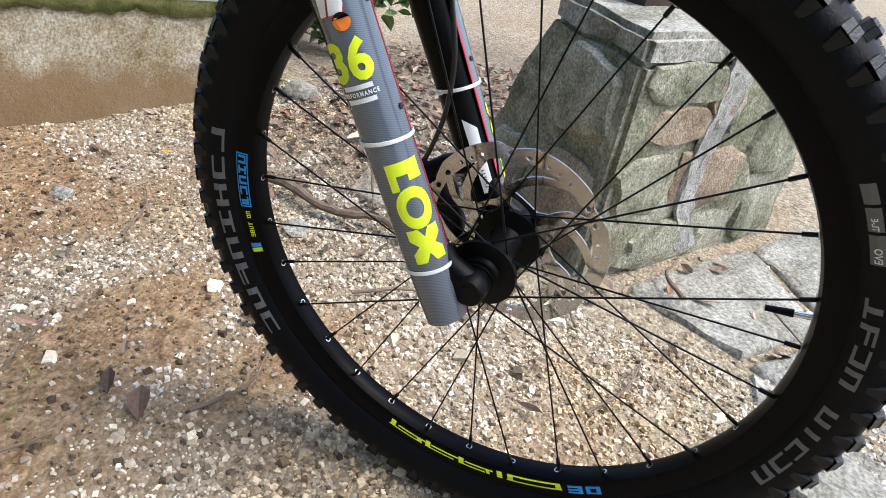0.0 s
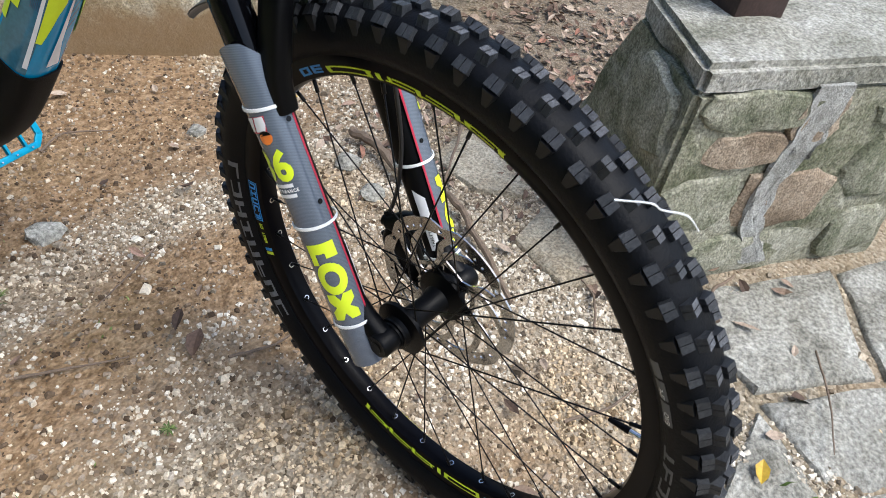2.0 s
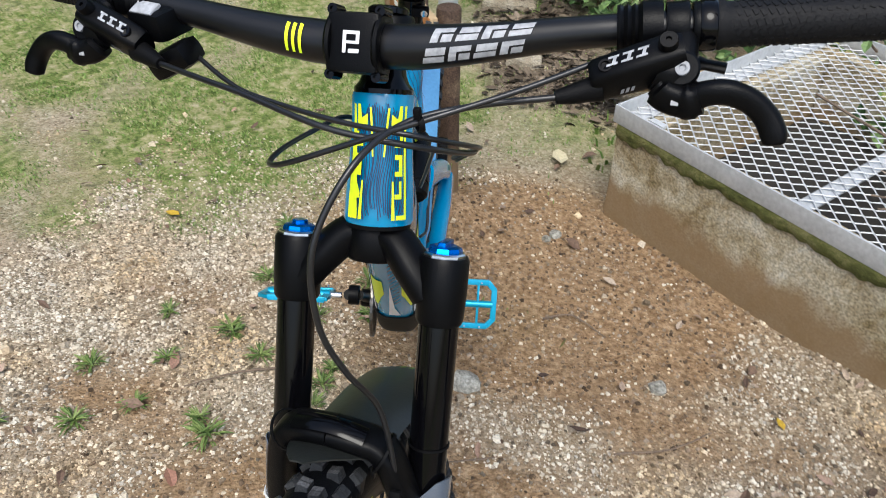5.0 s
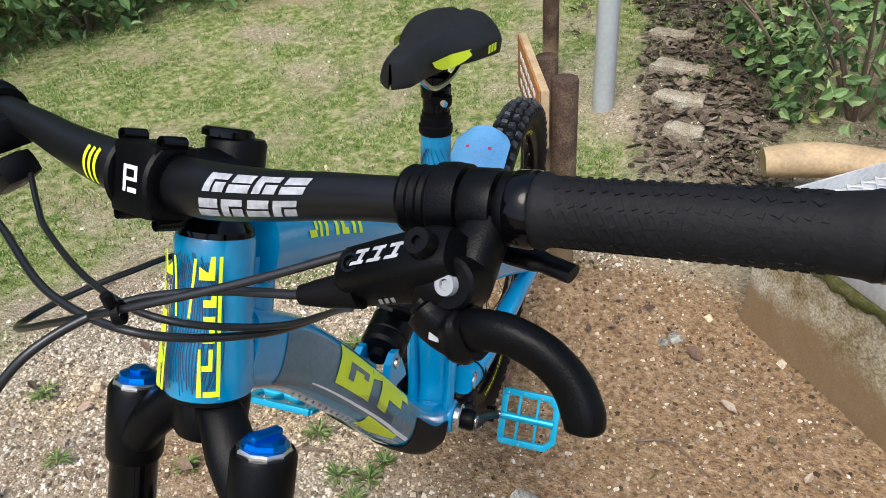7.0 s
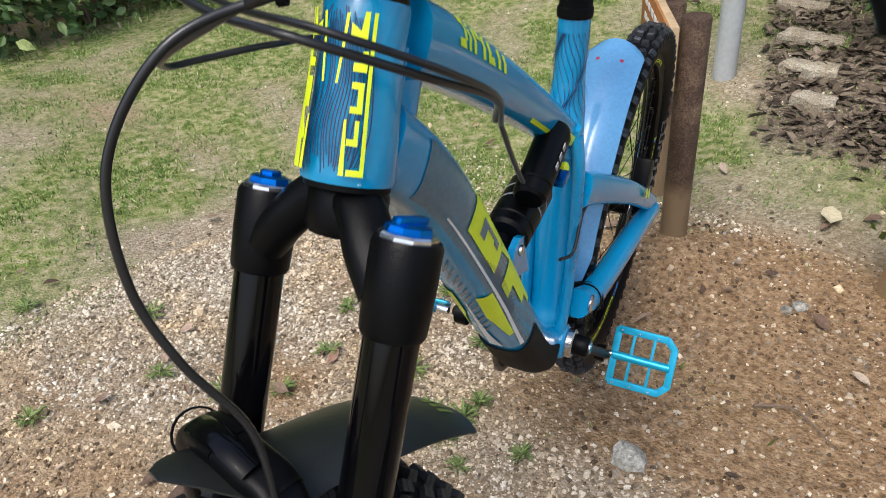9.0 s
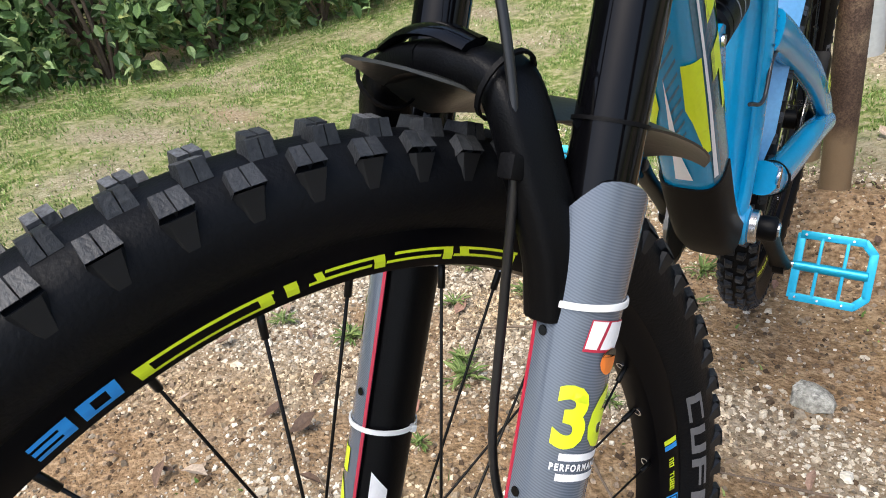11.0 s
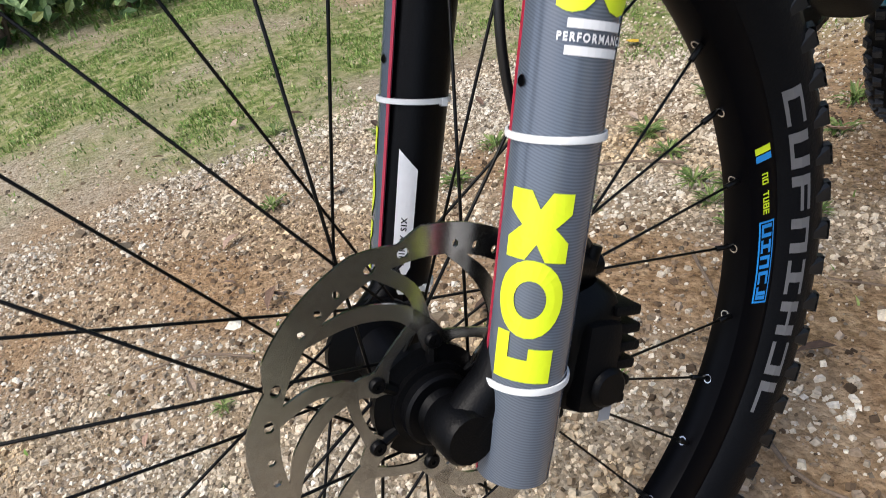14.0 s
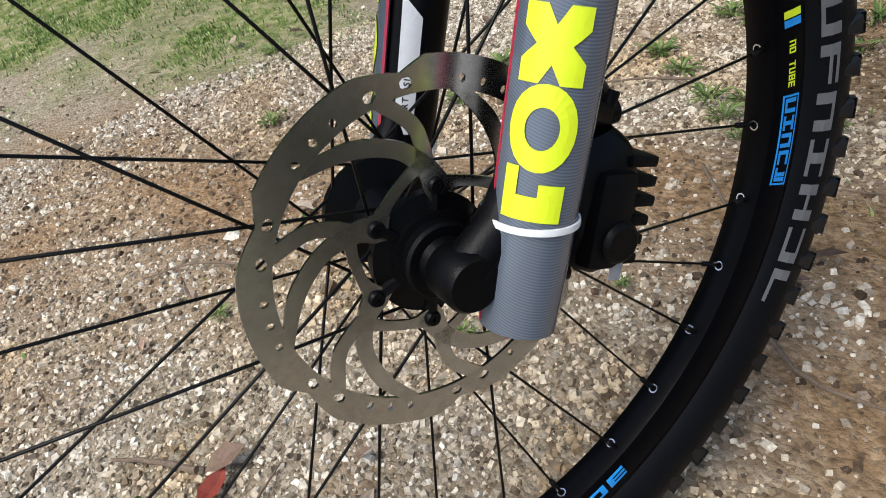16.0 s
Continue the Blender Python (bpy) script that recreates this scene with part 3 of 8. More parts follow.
def clumped(x, y):
    return grass_at(x, y) ** 1.2 * (0.16 + 0.84 * smooth01(-0.06, 0.28, noise.noise((x * 7, y * 7, 2.5))))


scatter_blades("grass", 300000, (0.0, 3.6, -3.6, 0.9), clumped, 0.020, TURF, "short patchy grass among gravel")
scatter_blades("far_grass", 42000, (-1.0, 5.0, -6.5, 3.0), lambda x, y: 0 if (0 < x < 3.6 and -3.6 < y < 0.9) else grass_at(x, y), 0.05, TURF, "rough grass farther off", 0.006)


def leaf_faces(vs, fs, m, l, w, curl, rs):
    """A pointed leaf blade folded along its rib, as six faces."""
    k = len(vs)
    for t, g in ((-0.5, 0.0), (-0.2, 0.8), (0.15, 1.0), (0.5, 0.0)):
        z = curl * l * (t * t) * 2
        for sx in ((0,) if g == 0 else (-1, 0, 1)):
            vs.append(tuple(m @ Vector((sx * w * g / 2, t * l, z + abs(sx) * w * 0.18))))
    fs += [(k, k + 2, k + 1), (k, k + 3, k + 2), (k + 1, k + 2, k + 5, k + 4), (k + 2, k + 3, k + 6, k + 5), (k + 4, k + 5, k + 7), (k + 5, k + 6, k + 7)]


def scatter_leaves(name, n, area, keep, size, mat, label, lift=0.006):
    rs = np.random.RandomState(sum(map(ord, name)))
    vs, fs = [], []
    for _ in range(n):
        x, y = rs.uniform(area[0], area[1]), rs.uniform(area[2], area[3])
        if rs.rand() > keep(x, y):
            continue
        l = rs.uniform(*size)
        m = pose(x, y, ground_z(x, y) + lift + 0.2 * l * rs.rand(), rs.uniform(-28, 28), rs.uniform(-28, 28), rs.uniform(0, 360))
        leaf_faces(vs, fs, m, l, l * rs.uniform(0.3, 0.55), rs.uniform(-0.3, 0.35), rs)
    me = bpy.data.meshes.new(name)
    me.from_pydata(vs, [], fs)
    me.materials.append(mat)
    return tagged(new(name, me), label, "leaf litter", kind="stuff")


scatter_leaves("leaf_litter", 4200, (-1.7, -0.35, -1.3, 0.3), litter_at, (0.014, 0.045), LITTER, "brown dead leaves lying thick beside the pillar")
scatter_leaves("path_litter", 7000, (-0.5, 1.3, -4.5, -1.9), litter_at, (0.025, 0.06), MULCH, "dark brown dead leaves on a path")
scatter_leaves("stray_leaves", 330, (-1.0, 1.8, -2.0, 0.6), lambda x, y: 0.5, (0.018, 0.055), LITTER, "a few dry leaves strewn over the gravel", 0.010)


def stick(pts, r, name="twig", label="thin dry grey-brown twig on the gravel", lift=None):
    pts = [(x, y, ground_z(x, y) + (r * 1.5 + 0.006 if lift is None else lift) + z) for x, y, z in pts]
    line = spline(pts, 6)
    N = len(line)
    rs = random.Random(int(abs(pts[0][0]) * 1000))
    bm = sweep(bmesh.new(), [p + Vector((rs.uniform(-1, 1), rs.uniform(-1, 1), 0)) * r * 0.35 for p in line], [r * (1.05 - 0.6 * i / N) * rs.uniform(0.85, 1.12) for i in range(N)], 8)
    return single(name, bm, BARK, label, "twig", "twigs on the ground")


stick([(-0.545, -0.69, 0.005), (-0.535, -0.60, 0.01), (-0.505, -0.47, 0), (-0.515, -0.36, 0.006), (-0.45, -0.22, 0), (-0.385, -0.09, 0)], 0.011, "branch", "thick bent dry branch lying on gravel")
stick([(-0.78, -0.545, 0.03), (-0.66, -0.47, 0.03), (-0.54, -0.40, 0.02)], 0.0045, "branch", "thin forked dry branch on a flat rock")
for pts, r in ([[(-0.023, -1.128, 0), (-0.09, -1.16, 0.004), (-0.185, -1.112, 0)], 0.003], [[(-0.02, -0.66, 0), (0.06, -0.61, 0.01), (0.14, -0.58, 0)], 0.0022], [[(0.30, 0.22, 0), (0.353, 0.261, 0), (0.39, 0.30, 0)], 0.004],
               [[(-0.70, 0.36, 0.02), (-0.60, 0.42, 0.02), (-0.50, 0.46, 0.02)], 0.002], [[(0.30, -0.52, 0), (0.22, -0.47, 0.003), (0.16, -0.44, 0)], 0.0025], [[(0.05, -0.33, 0), (-0.03, -0.30, 0.003), (-0.12, -0.33, 0)], 0.0028],
               [[(-0.30, -0.30, 0), (-0.36, -0.22, 0.004), (-0.38, -0.12, 0)], 0.003], [[(-0.25, 0.12, 0), (-0.33, 0.16, 0.005), (-0.44, 0.17, 0)], 0.003], [[(0.35, -0.10, 0), (0.43, -0.17, 0.003), (0.55, -0.20, 0)], 0.0022],
               [[(0.52, -0.74, 0), (0.60, -0.70, 0.004), (0.70, -0.63, 0)], 0.003], [[(0.10, 0.28, 0), (0.18, 0.22, 0.002), (0.24, 0.14, 0)], 0.0022], [[(-0.25, -0.75, 0), (-0.36, -0.80, 0.003), (-0.44, -0.88, 0)], 0.0025],
               [[(0.62, 0.05, 0), (0.70, 0.12, 0.003), (0.74, 0.20, 0)], 0.0025], [[(-0.45, 0.05, 0), (-0.52, 0.0, 0.006), (-0.55, -0.06, 0)], 0.0028], [[(-0.62, 0.20, 0.02), (-0.68, 0.16, 0.02), (-0.76, 0.17, 0.02)], 0.005]):
    stick(pts, r)


def one_leaf(x, y, l, color, label, rz):
    vs, fs = [], []
    leaf_faces(vs, fs, pose(x, y, ground_z(x, y) + 0.014, 6, -8, rz), l, l * 0.5, 0.15, random)
    me = bpy.data.meshes.new("fallen_leaf")
    me.from_pydata(vs, [], fs)
    me.materials.append(color)
    tagged(new("fallen_leaf", me), label, "leaf", "fallen leaves")


YELLOW = material("yellow_leaf", (0.55, 0.36, 0.03), 0.6, scale=120, vary=0.35)
CRIMSON = material("red_leaf", (0.26, 0.045, 0.025), 0.6, scale=120, vary=0.35)
PALELEAF = material("bleached_leaf", (0.62, 0.55, 0.36), 0.7, scale=100, vary=0.3)
for x, y, l, c, t, r in ((-0.579, -0.947, 0.035, YELLOW, "fallen yellow leaf on gravel", 20), (1.172, -1.243, 0.06, YELLOW, "fallen yellow leaf on turf", 80), (0.211, -0.132, 0.022, CRIMSON, "small red fallen leaf on gravel", 30), (-0.395, 0.39, 0.045, YELLOW, "fallen yellow leaf on stone paving", 110),
                         (0.088, -1.88, 0.11, PALELEAF, "large bleached fallen leaf on turf", 15), (-0.45, -0.36, 0.018, YELLOW, "tiny yellow-green fallen leaf on gravel", 0), (0.26, 0.21, 0.05, CRIMSON, "reddish brown fallen leaf on gravel", 40), (-0.86, -0.62, 0.07, PALELEAF, "pale curled fallen leaf", 70)):
    one_leaf(x, y, l, c, t, r)


# small weeds in the gravel
WEED = island_material("weed_leaves", [(0.0, (0.06, 0.10, 0.025)), (0.5, (0.11, 0.17, 0.04)), (1.0, (0.20, 0.25, 0.08))], 0.5)


def weed(x, y, r, n, seed):
    rs = np.random.RandomState(seed)
    vs, fs = [], []
    for _ in range(n):
        a, d = rs.uniform(0, 360), r * rs.rand() ** 0.6
        m = pose(x + d * 0.6 * math.cos(radians(a)), y + d * 0.6 * math.sin(radians(a)), ground_z(x, y) + 0.008 + r * 0.3 * rs.rand(), rs.uniform(5, 45), rs.uniform(-20, 20), a - 90)
        leaf_faces(vs, fs, m, r * rs.uniform(0.5, 1.0), r * rs.uniform(0.06, 0.14), -0.35, rs)
    me = bpy.data.meshes.new("weed")
    me.from_pydata(vs, [], fs)
    me.materials.append(WEED)
    tagged(new("weed", me), "small green weed growing in the gravel", "weed", "weeds in the gravel", kind="stuff")


rs = random.Random(8)
for k, (x, y, r) in enumerate([(0.569, -0.524, 0.07), (0.61, -0.56, 0.05), (0.72, -0.847, 0.06), (0.46, -0.70, 0.05), (0.40, -0.78, 0.045), (0.80, -0.70, 0.05), (0.95, -0.62, 0.06), (0.26, -0.10, 0.03), (0.33, -0.18, 0.03), (0.53, -0.95, 0.06), (0.66, -1.05, 0.06), (0.40, -1.0, 0.05), (0.19, -0.28, 0.02), (0.55, 0.12, 0.03), (0.48, -0.35, 0.035), (1.25, -0.5, 0.06), (1.1, -0.15, 0.05), (0.8, -1.3, 0.07), (1.5, -0.3, 0.06), (-1.05, -1.02, 0.09), (0.25, -0.72, 0.04), (0.32, -0.62, 0.035), (0.585, -0.771, 0.055), (0.865, -0.47, 0.06), (0.735, -1.067, 0.07), (0.465, -1.134, 0.06), (0.70, -0.83, 0.05), (0.404, -0.729, 0.055), (0.393, -0.665, 0.05), (0.77, -0.55, 0.05), (0.90, -0.85, 0.05), (1.02, -0.40, 0.05)]):
    weed(x, y, r * 0.85, 34, k + 1)

# ---- stone pillar, paving and rocks ----
ROCK = weathered("mossy_stone", [(0.30, (0.074, 0.084, 0.046)), (0.42, (0.169, 0.176, 0.115)), (0.52, (0.290, 0.284, 0.209)), (0.66, (0.486, 0.466, 0.378))], 8.0, rand=0.10)
ROCK_BROWN = weathered("brown_stone", [(0.30, (0.128, 0.101, 0.068)), (0.45, (0.257, 0.196, 0.135)), (0.62, (0.405, 0.331, 0.243))], 9.0, rand=0.08)
MORTAR = weathered("old_mortar", [(0.28, (0.062, 0.072, 0.036)), (0.40, (0.145, 0.152, 0.091)), (0.50, (0.269, 0.262, 0.186)), (0.60, (0.400, 0.386, 0.304)), (0.72, (0.580, 0.559, 0.476))], 6.5, bump=0.008)
CAPSTONE = weathered("lichened_capstone", [(0.30, (0.10, 0.10, 0.07)), (0.44, (0.22, 0.215, 0.17)), (0.56, (0.34, 0.33, 0.28)), (0.70, (0.52, 0.505, 0.46))], 6.0)
PAVE = weathered("pale_flagstone", [(0.30, (0.13, 0.125, 0.10)), (0.44, (0.25, 0.24, 0.20)), (0.56, (0.36, 0.35, 0.305)), (0.70, (0.48, 0.47, 0.43))], 5.0, rand=0.06, bump=0.008)
SUNK = weathered("earthy_flat_rock", [(0.30, (0.19, 0.15, 0.095)), (0.45, (0.33, 0.28, 0.20)), (0.58, (0.44, 0.40, 0.31)), (0.70, (0.52, 0.42, 0.22))], 6.0, rand=0.08, bump=0.008)

PA, PB = Vector((-0.60, -0.80, 0)).normalized(), Vector((-0.86, 0.51, 0)).normalized()
P0 = Vector((-0.597, 0.012, 0))
LA, LB, PH = 0.46, 0.62, 0.455


def rough_block(bm, corners, z0, z1, seed, cuts=5, amp=0.008, flare=0.0, top=None):
    """A weathered block over four ground corners, its faces broken up by noise."""
    c = [Vector(p) for p in corners]
    mid = sum(c, Vector()) / 4
    g = bmesh.new()
    lo = [g.verts.new((*(p + (p - mid) * flare).xy, z0)) for p in c]
    hi = [g.verts.new((*Vector(p).xy, z1)) for p in (top or c)]
    g.faces.new(lo[::-1])
    g.faces.new(hi)
    for i in range(4):
        g.faces.new((lo[i], lo[(i + 1) % 4], hi[(i + 1) % 4], hi[i]))
    bmesh.ops.bevel(g, geom=g.edges[:], offset=min(0.012, (z1 - z0) * 0.2), segments=2, affect="EDGES")
    bmesh.ops.subdivide_edges(g, edges=[e for e in g.edges if e.calc_length() > 0.03], cuts=cuts, use_grid_fill=True)
    g.normal_update()
    for v in g.verts:
        n = noise.noise(v.co * 9 + Vector((seed, 0, 0))) * 0.7 + noise.noise(v.co * 28 + Vector((0, seed, 0))) * 0.35
        v.co += v.normal * n * amp
    me = bpy.data.meshes.new("t")
    g.to_mesh(me)
    g.free()
    bm.from_mesh(me)
    bpy.data.meshes.remove(me)
    return bm


pillar = thing("stone_pillar", "rough mossy stone pillar base with pale mortar joints", "stone pillar", at=(0, 0, 0))
core = [P0 + PA * 0.003 + PB * 0.003, P0 + PA * 0.003 + PB * LB, P0 + PA * LA + PB * LB, P0 + PA * LA + PB * 0.003]
LT = 0.29  # the shorter side at the top: that face leans in
core_top = [P0 + PA * 0.006 + PB * 0.006, P0 + PA * 0.006 + PB * LB, P0 + PA * LT + PB * LB, P0 + PA * LT + PB * 0.03]
part("core", rough_block(bmesh.new(), core, -0.05, PH - 0.040, 3, 16, 0.015, 0.05, core_top), MORTAR, pillar, "pale mortar core", smooth=60)
cap = [P0 + PA * 0.004 + PB * 0.004, P0 + PA * 0.004 + PB * LB, P0 + PA * LT + PB * LB, P0 + PA * LT + PB * 0.03]
part("capstone", rough_block(bmesh.new(), cap, PH - 0.055, PH + 0.004, 9, 16, 0.012), CAPSTONE, pillar, "weathered grey cap", smooth=60)


def face_stone(o, ax, outw, u0, u1, z0, z1, seed, mat):
    """One stone of a pillar face: u along ax, its broken face nearly flush with the mortar."""
    rs = random.Random(seed)
    uc, zc = (u0 + u1) / 2, (z0 + z1) / 2
    ring = []
    for (a, c), (b, d) in (((-1, -1), (1, -1)), ((1, -1), (1, 1)), ((1, 1), (-1, 1)), ((-1, 1), (-1, -1))):
        for k in range(4):
            t = k / 4
            j = rs.uniform(0.80, 1.04) * (0.84 if k == 0 else 1.0)
            ring.append((uc + (u1 - u0) / 2 * (a + (b - a) * t) * j, zc + (z1 - z0) / 2 * (c + (d - c) * t) * j))
    bm = bmesh.new()
    rows = []
    tilt = rs.uniform(-0.05, 0.05)
    for shrink, d in ((1.0, -0.014), (1.0, -0.003), (0.93, 0.0030), (0.66, 0.0045), (0.33, 0.0045)):
        rows.append([bm.verts.new(o + ax * (uc + (u - uc) * shrink) + outw * (d + 0.010 * (1 - (z / PH)) + (0.007 * noise.noise(((uc + (u - uc) * shrink) * 22, (zc + (z - zc) * shrink) * 22, seed)) + tilt * (u - uc)) * (d > 0)) + Vector((0, 0, zc + (z - zc) * shrink))) for u, z in ring])
    n = len(ring)
    for a, b in zip(rows, rows[1:]):
        for k in range(n):
            bm.faces.new((a[k], a[(k + 1) % n], b[(k + 1) % n], b[k]))
    bm.faces.new(rows[-1])
    part("stone", bm, mat, pillar, smooth=35)


for u0, u1, z0, z1, mat, seed in ((0.02, 0.27, 0.335, 0.412, ROCK, 3), (0.06, 0.25, 0.262, 0.335, ROCK_BROWN, 17), (0.215, 0.335, 0.305, 0.398, ROCK_BROWN, 5), (0.01, 0.185, 0.115, 0.250, ROCK, 8), (0.175, 0.40, 0.105, 0.250, ROCK_BROWN, 29), (0.08, 0.44, -0.01, 0.100, ROCK, 12), (0.40, 0.60, 0.160, 0.310, ROCK, 14), (0.44, 0.61, 0.0, 0.140, ROCK, 19), (0.40, 0.60, 0.330, 0.405, ROCK, 23)):
    face_stone(P0, PB, -PA, u0, u1, z0, z1, seed, mat)
for u0, u1, z0, z1, mat, seed in ((0.03, 0.22, 0.235, 0.40, ROCK, 31), (0.02, 0.20, 0.0, 0.21, ROCK_BROWN, 41), (0.22, 0.37, 0.02, 0.18, ROCK, 43)):
    face_stone(P0, PA, -PB, u0, u1, z0, z1, seed, mat)
WOOD_DARK = material("dark_stained_wood", (0.055, 0.030, 0.024), 0.6, scale=12, fine=120, vary=0.5, bump=0.001, bump_scale=150)
bm = block(bmesh.new(), Matrix.Translation((-0.885, -0.065, PH + 1.1)) @ Matrix.Rotation(radians(-30), 4, "Z"), 0.105, 0.105, 2.2, 0.004)
part("mortar_streak", sheet(bmesh.new(), lambda u, v: P0 + PB * (0.245 + 0.05 * (1 - v) ** 2 - 0.03 * math.sin(v * 5) + (u - 0.5) * (0.045 + 0.05 * abs(v - 0.35)) + 0.016 * noise.noise((u * 3, v * 9, 2.0))) - PA * (0.0065 + 0.010 * (1 - v) + 0.004 * noise.noise((u * 5, v * 14, 1.0))) + Vector((0, 0, 0.02 + 0.40 * v)), 10, 34, 0.008), weathered("fresh_mortar", [(0.34, (0.24, 0.235, 0.20)), (0.50, (0.40, 0.395, 0.36)), (0.66, (0.50, 0.50, 0.47))], 14.0), pillar, "pale smeared mortar streak", smooth=60)
single("wooden_post", bm, WOOD_DARK, "dark brown square timber post on the stone pillar", "post")

paving = thing("paving", "pale uneven flagstones beside the gravel", "paving", kind="structure")
flags = [[(-0.63, 0.09), (-0.545, 0.32), (-0.75, 0.47), (-0.98, 0.30), (-0.80, 0.19)], [(-0.53, 0.335), (-0.44, 0.50), (-0.62, 0.66), (-0.78, 0.60), (-0.74, 0.48)], [(-0.515, 0.335), (-0.29, 0.365), (-0.20, 0.55), (-0.33, 0.66), (-0.43, 0.49)],
         [(-0.99, 0.31), (-0.76, 0.48), (-0.80, 0.72), (-1.15, 0.66), (-1.22, 0.42)], [(-0.19, 0.56), (-0.32, 0.67), (-0.25, 0.95), (0.10, 0.92), (0.05, 0.62)], [(-0.61, 0.67), (-0.42, 0.52), (-0.34, 0.67), (-0.27, 0.95), (-0.65, 1.0)], [(-0.79, 0.73), (-0.63, 0.68), (-0.67, 1.05), (-1.1, 1.05), (-1.15, 0.68)]]


def flat_stone(pts, z0, z1, seed, amp=0.006):
    """An irregular slab with softened, noisy rim and top."""
    c = sum((Vector((*p, 0)) for p in pts), Vector()) / len(pts)
    rim = []
    for i, p in enumerate(pts):
        a, b = Vector((*p, 0)), Vector((*pts[(i + 1) % len(pts)], 0))
        for k in range(7):
            q = a.lerp(b, k / 7)
            rim.append(q + (c - q).normalized() * (0.010 if z1 > 0.013 else 0.003) * (1 + noise.noise(q * 14 + Vector((seed, 0, 0)))))
    bm = bmesh.new()
    rows = []
    for sh, z in ((1.0, z0), (1.0, z1 - 0.010), (0.975, z1 - 0.002), (0.86, z1), (0.6, z1), (0.3, z1)):
        rows.append([bm.verts.new((*(c + (q - c) * sh).xy, z + (amp * noise.noise((q * sh) * 11 + Vector((0, seed, 0))) + 0.4 * amp * noise.noise(q * sh * 40) if z > z0 else 0))) for q in rim])
    n = len(rim)
    for a, b in zip(rows, rows[1:]):
        for k in range(n):
            bm.faces.new((a[k], a[(k + 1) % n], b[(k + 1) % n], b[k]))
    top = bm.verts.new((c.x, c.y, z1))
    for k in range(n):
        bm.faces.new((rows[-1][k], rows[-1][(k + 1) % n], top))
    return bm


for k, f in enumerate(flags):
    part("flagstone", flat_stone(f, -0.04, 0.006, k, 0.012), PAVE, paving, smooth=50)
for k, (f, z) in enumerate([([(-0.615, -0.50), (-0.78, -0.53), (-0.88, -0.40), (-0.80, -0.29), (-0.66, -0.27), (-0.59, -0.35)], 0.004), ([(-0.53, -0.20), (-0.66, -0.23), (-0.78, -0.17), (-0.72, -0.02), (-0.60, 0.02), (-0.50, -0.06)], 0.004)]):
    single("flat_rock", flat_stone(f, -0.04, z, 20 + k, 0.012), SUNK, "flat pale rock sunk in the leaf litter", "rock", "flat rocks", smooth=50)
for k, (x, y, w) in enumerate([(0.46, -2.72, 0.10), (0.55, -2.98, 0.12), (0.70, -3.30, 0.11), (0.36, -2.50, 0.07)]):
    single("path_stone", flat_stone([(x - w, y - 0.05), (x + w * 0.8, y - 0.06), (x + w, y + 0.03), (x - w * 0.3, y + 0.06), (x - w * 1.1, y + 0.03)], ground_z(x, y) - 0.03, ground_z(x, y) + 0.025, 40 + k, 0.010), SUNK, "pale flat stone laid as a step in the path", "rock", "path stones", smooth=50)
for k, (x, y, r) in enumerate([(-1.02, -0.90, 0.05), (-0.47, -0.62, 0.03), (0.10, -0.85, 0.035), (-0.32, -0.98, 0.022), (-0.43, -0.50, 0.028), (0.02, -1.49, 0.02), (0.04, -1.46, 0.014)]):
    bm = bmesh.new()
    bmesh.ops.create_icosphere(bm, subdivisions=2, radius=r)
    for v in bm.verts:
        v.co *= 1 + 0.35 * noise.noise(v.co / r * 1.3 + Vector((k * 7, 0, 0)))
        v.co.z *= 0.6
    bm.transform(Matrix.Translation((x, y, ground_z(x, y) + r * 0.2)))
    single("rock", bm, PAVE, "small pale rock half sunk in the ground", "rock", "loose rocks", smooth=30)

# ---- concrete plinth with a steel mesh top ----
SU, SW_ = Vector((-0.804, 0.594, 0)).normalized(), Vector((-0.594, -0.804, 0)).normalized()
SA0 = Vector((-0.088, -1.650, 0))
SL, SDP, SH_ = 1.16, 0.98, 0.215
CONC = weathered("stained_concrete", [(0.30, (0.13, 0.115, 0.045)), (0.40, (0.28, 0.215, 0.115)), (0.49, (0.42, 0.355, 0.235)), (0.58, (0.54, 0.49, 0.37)), (0.68, (0.60, 0.58, 0.50))], 6.5, bump=0.003, mud=((0.26, 0.172, 0.088), 0.040))
GALV = material("galvanised_steel", (0.60, 0.61, 0.61), 0.55, metal=0.35, scale=10, fine=90, tint=(0.42, 0.43, 0.43))
plinth = thing("mesh_topped_plinth", "stained concrete plinth with a galvanised steel mesh top", "plinth")


def slab_point(u, w, z):
    return SA0 + SU * u + SW_ * w + Vector((0, 0, z))


for u0, u1, w0, w1 in ((0, SL, 0, 0.09), (0, 0.09, 0.09, SDP), (SL - 0.09, SL, 0.09, SDP), (0.09, SL - 0.09, SDP - 0.09, SDP)):
    part("wall", rough_block(bmesh.new(), [slab_point(u0, w0, 0), slab_point(u1, w0, 0), slab_point(u1, w1, 0), slab_point(u0, w1, 0)], -0.14, SH_, u0 * 7 + w0, 10, 0.005), CONC, plinth, "rain-stained mossy concrete wall", smooth=60)
MOSS = weathered("green_moss", [(0.34, (0.055, 0.062, 0.016)), (0.50, (0.13, 0.135, 0.040)), (0.66, (0.24, 0.215, 0.095))], 22.0, bump=0.006)
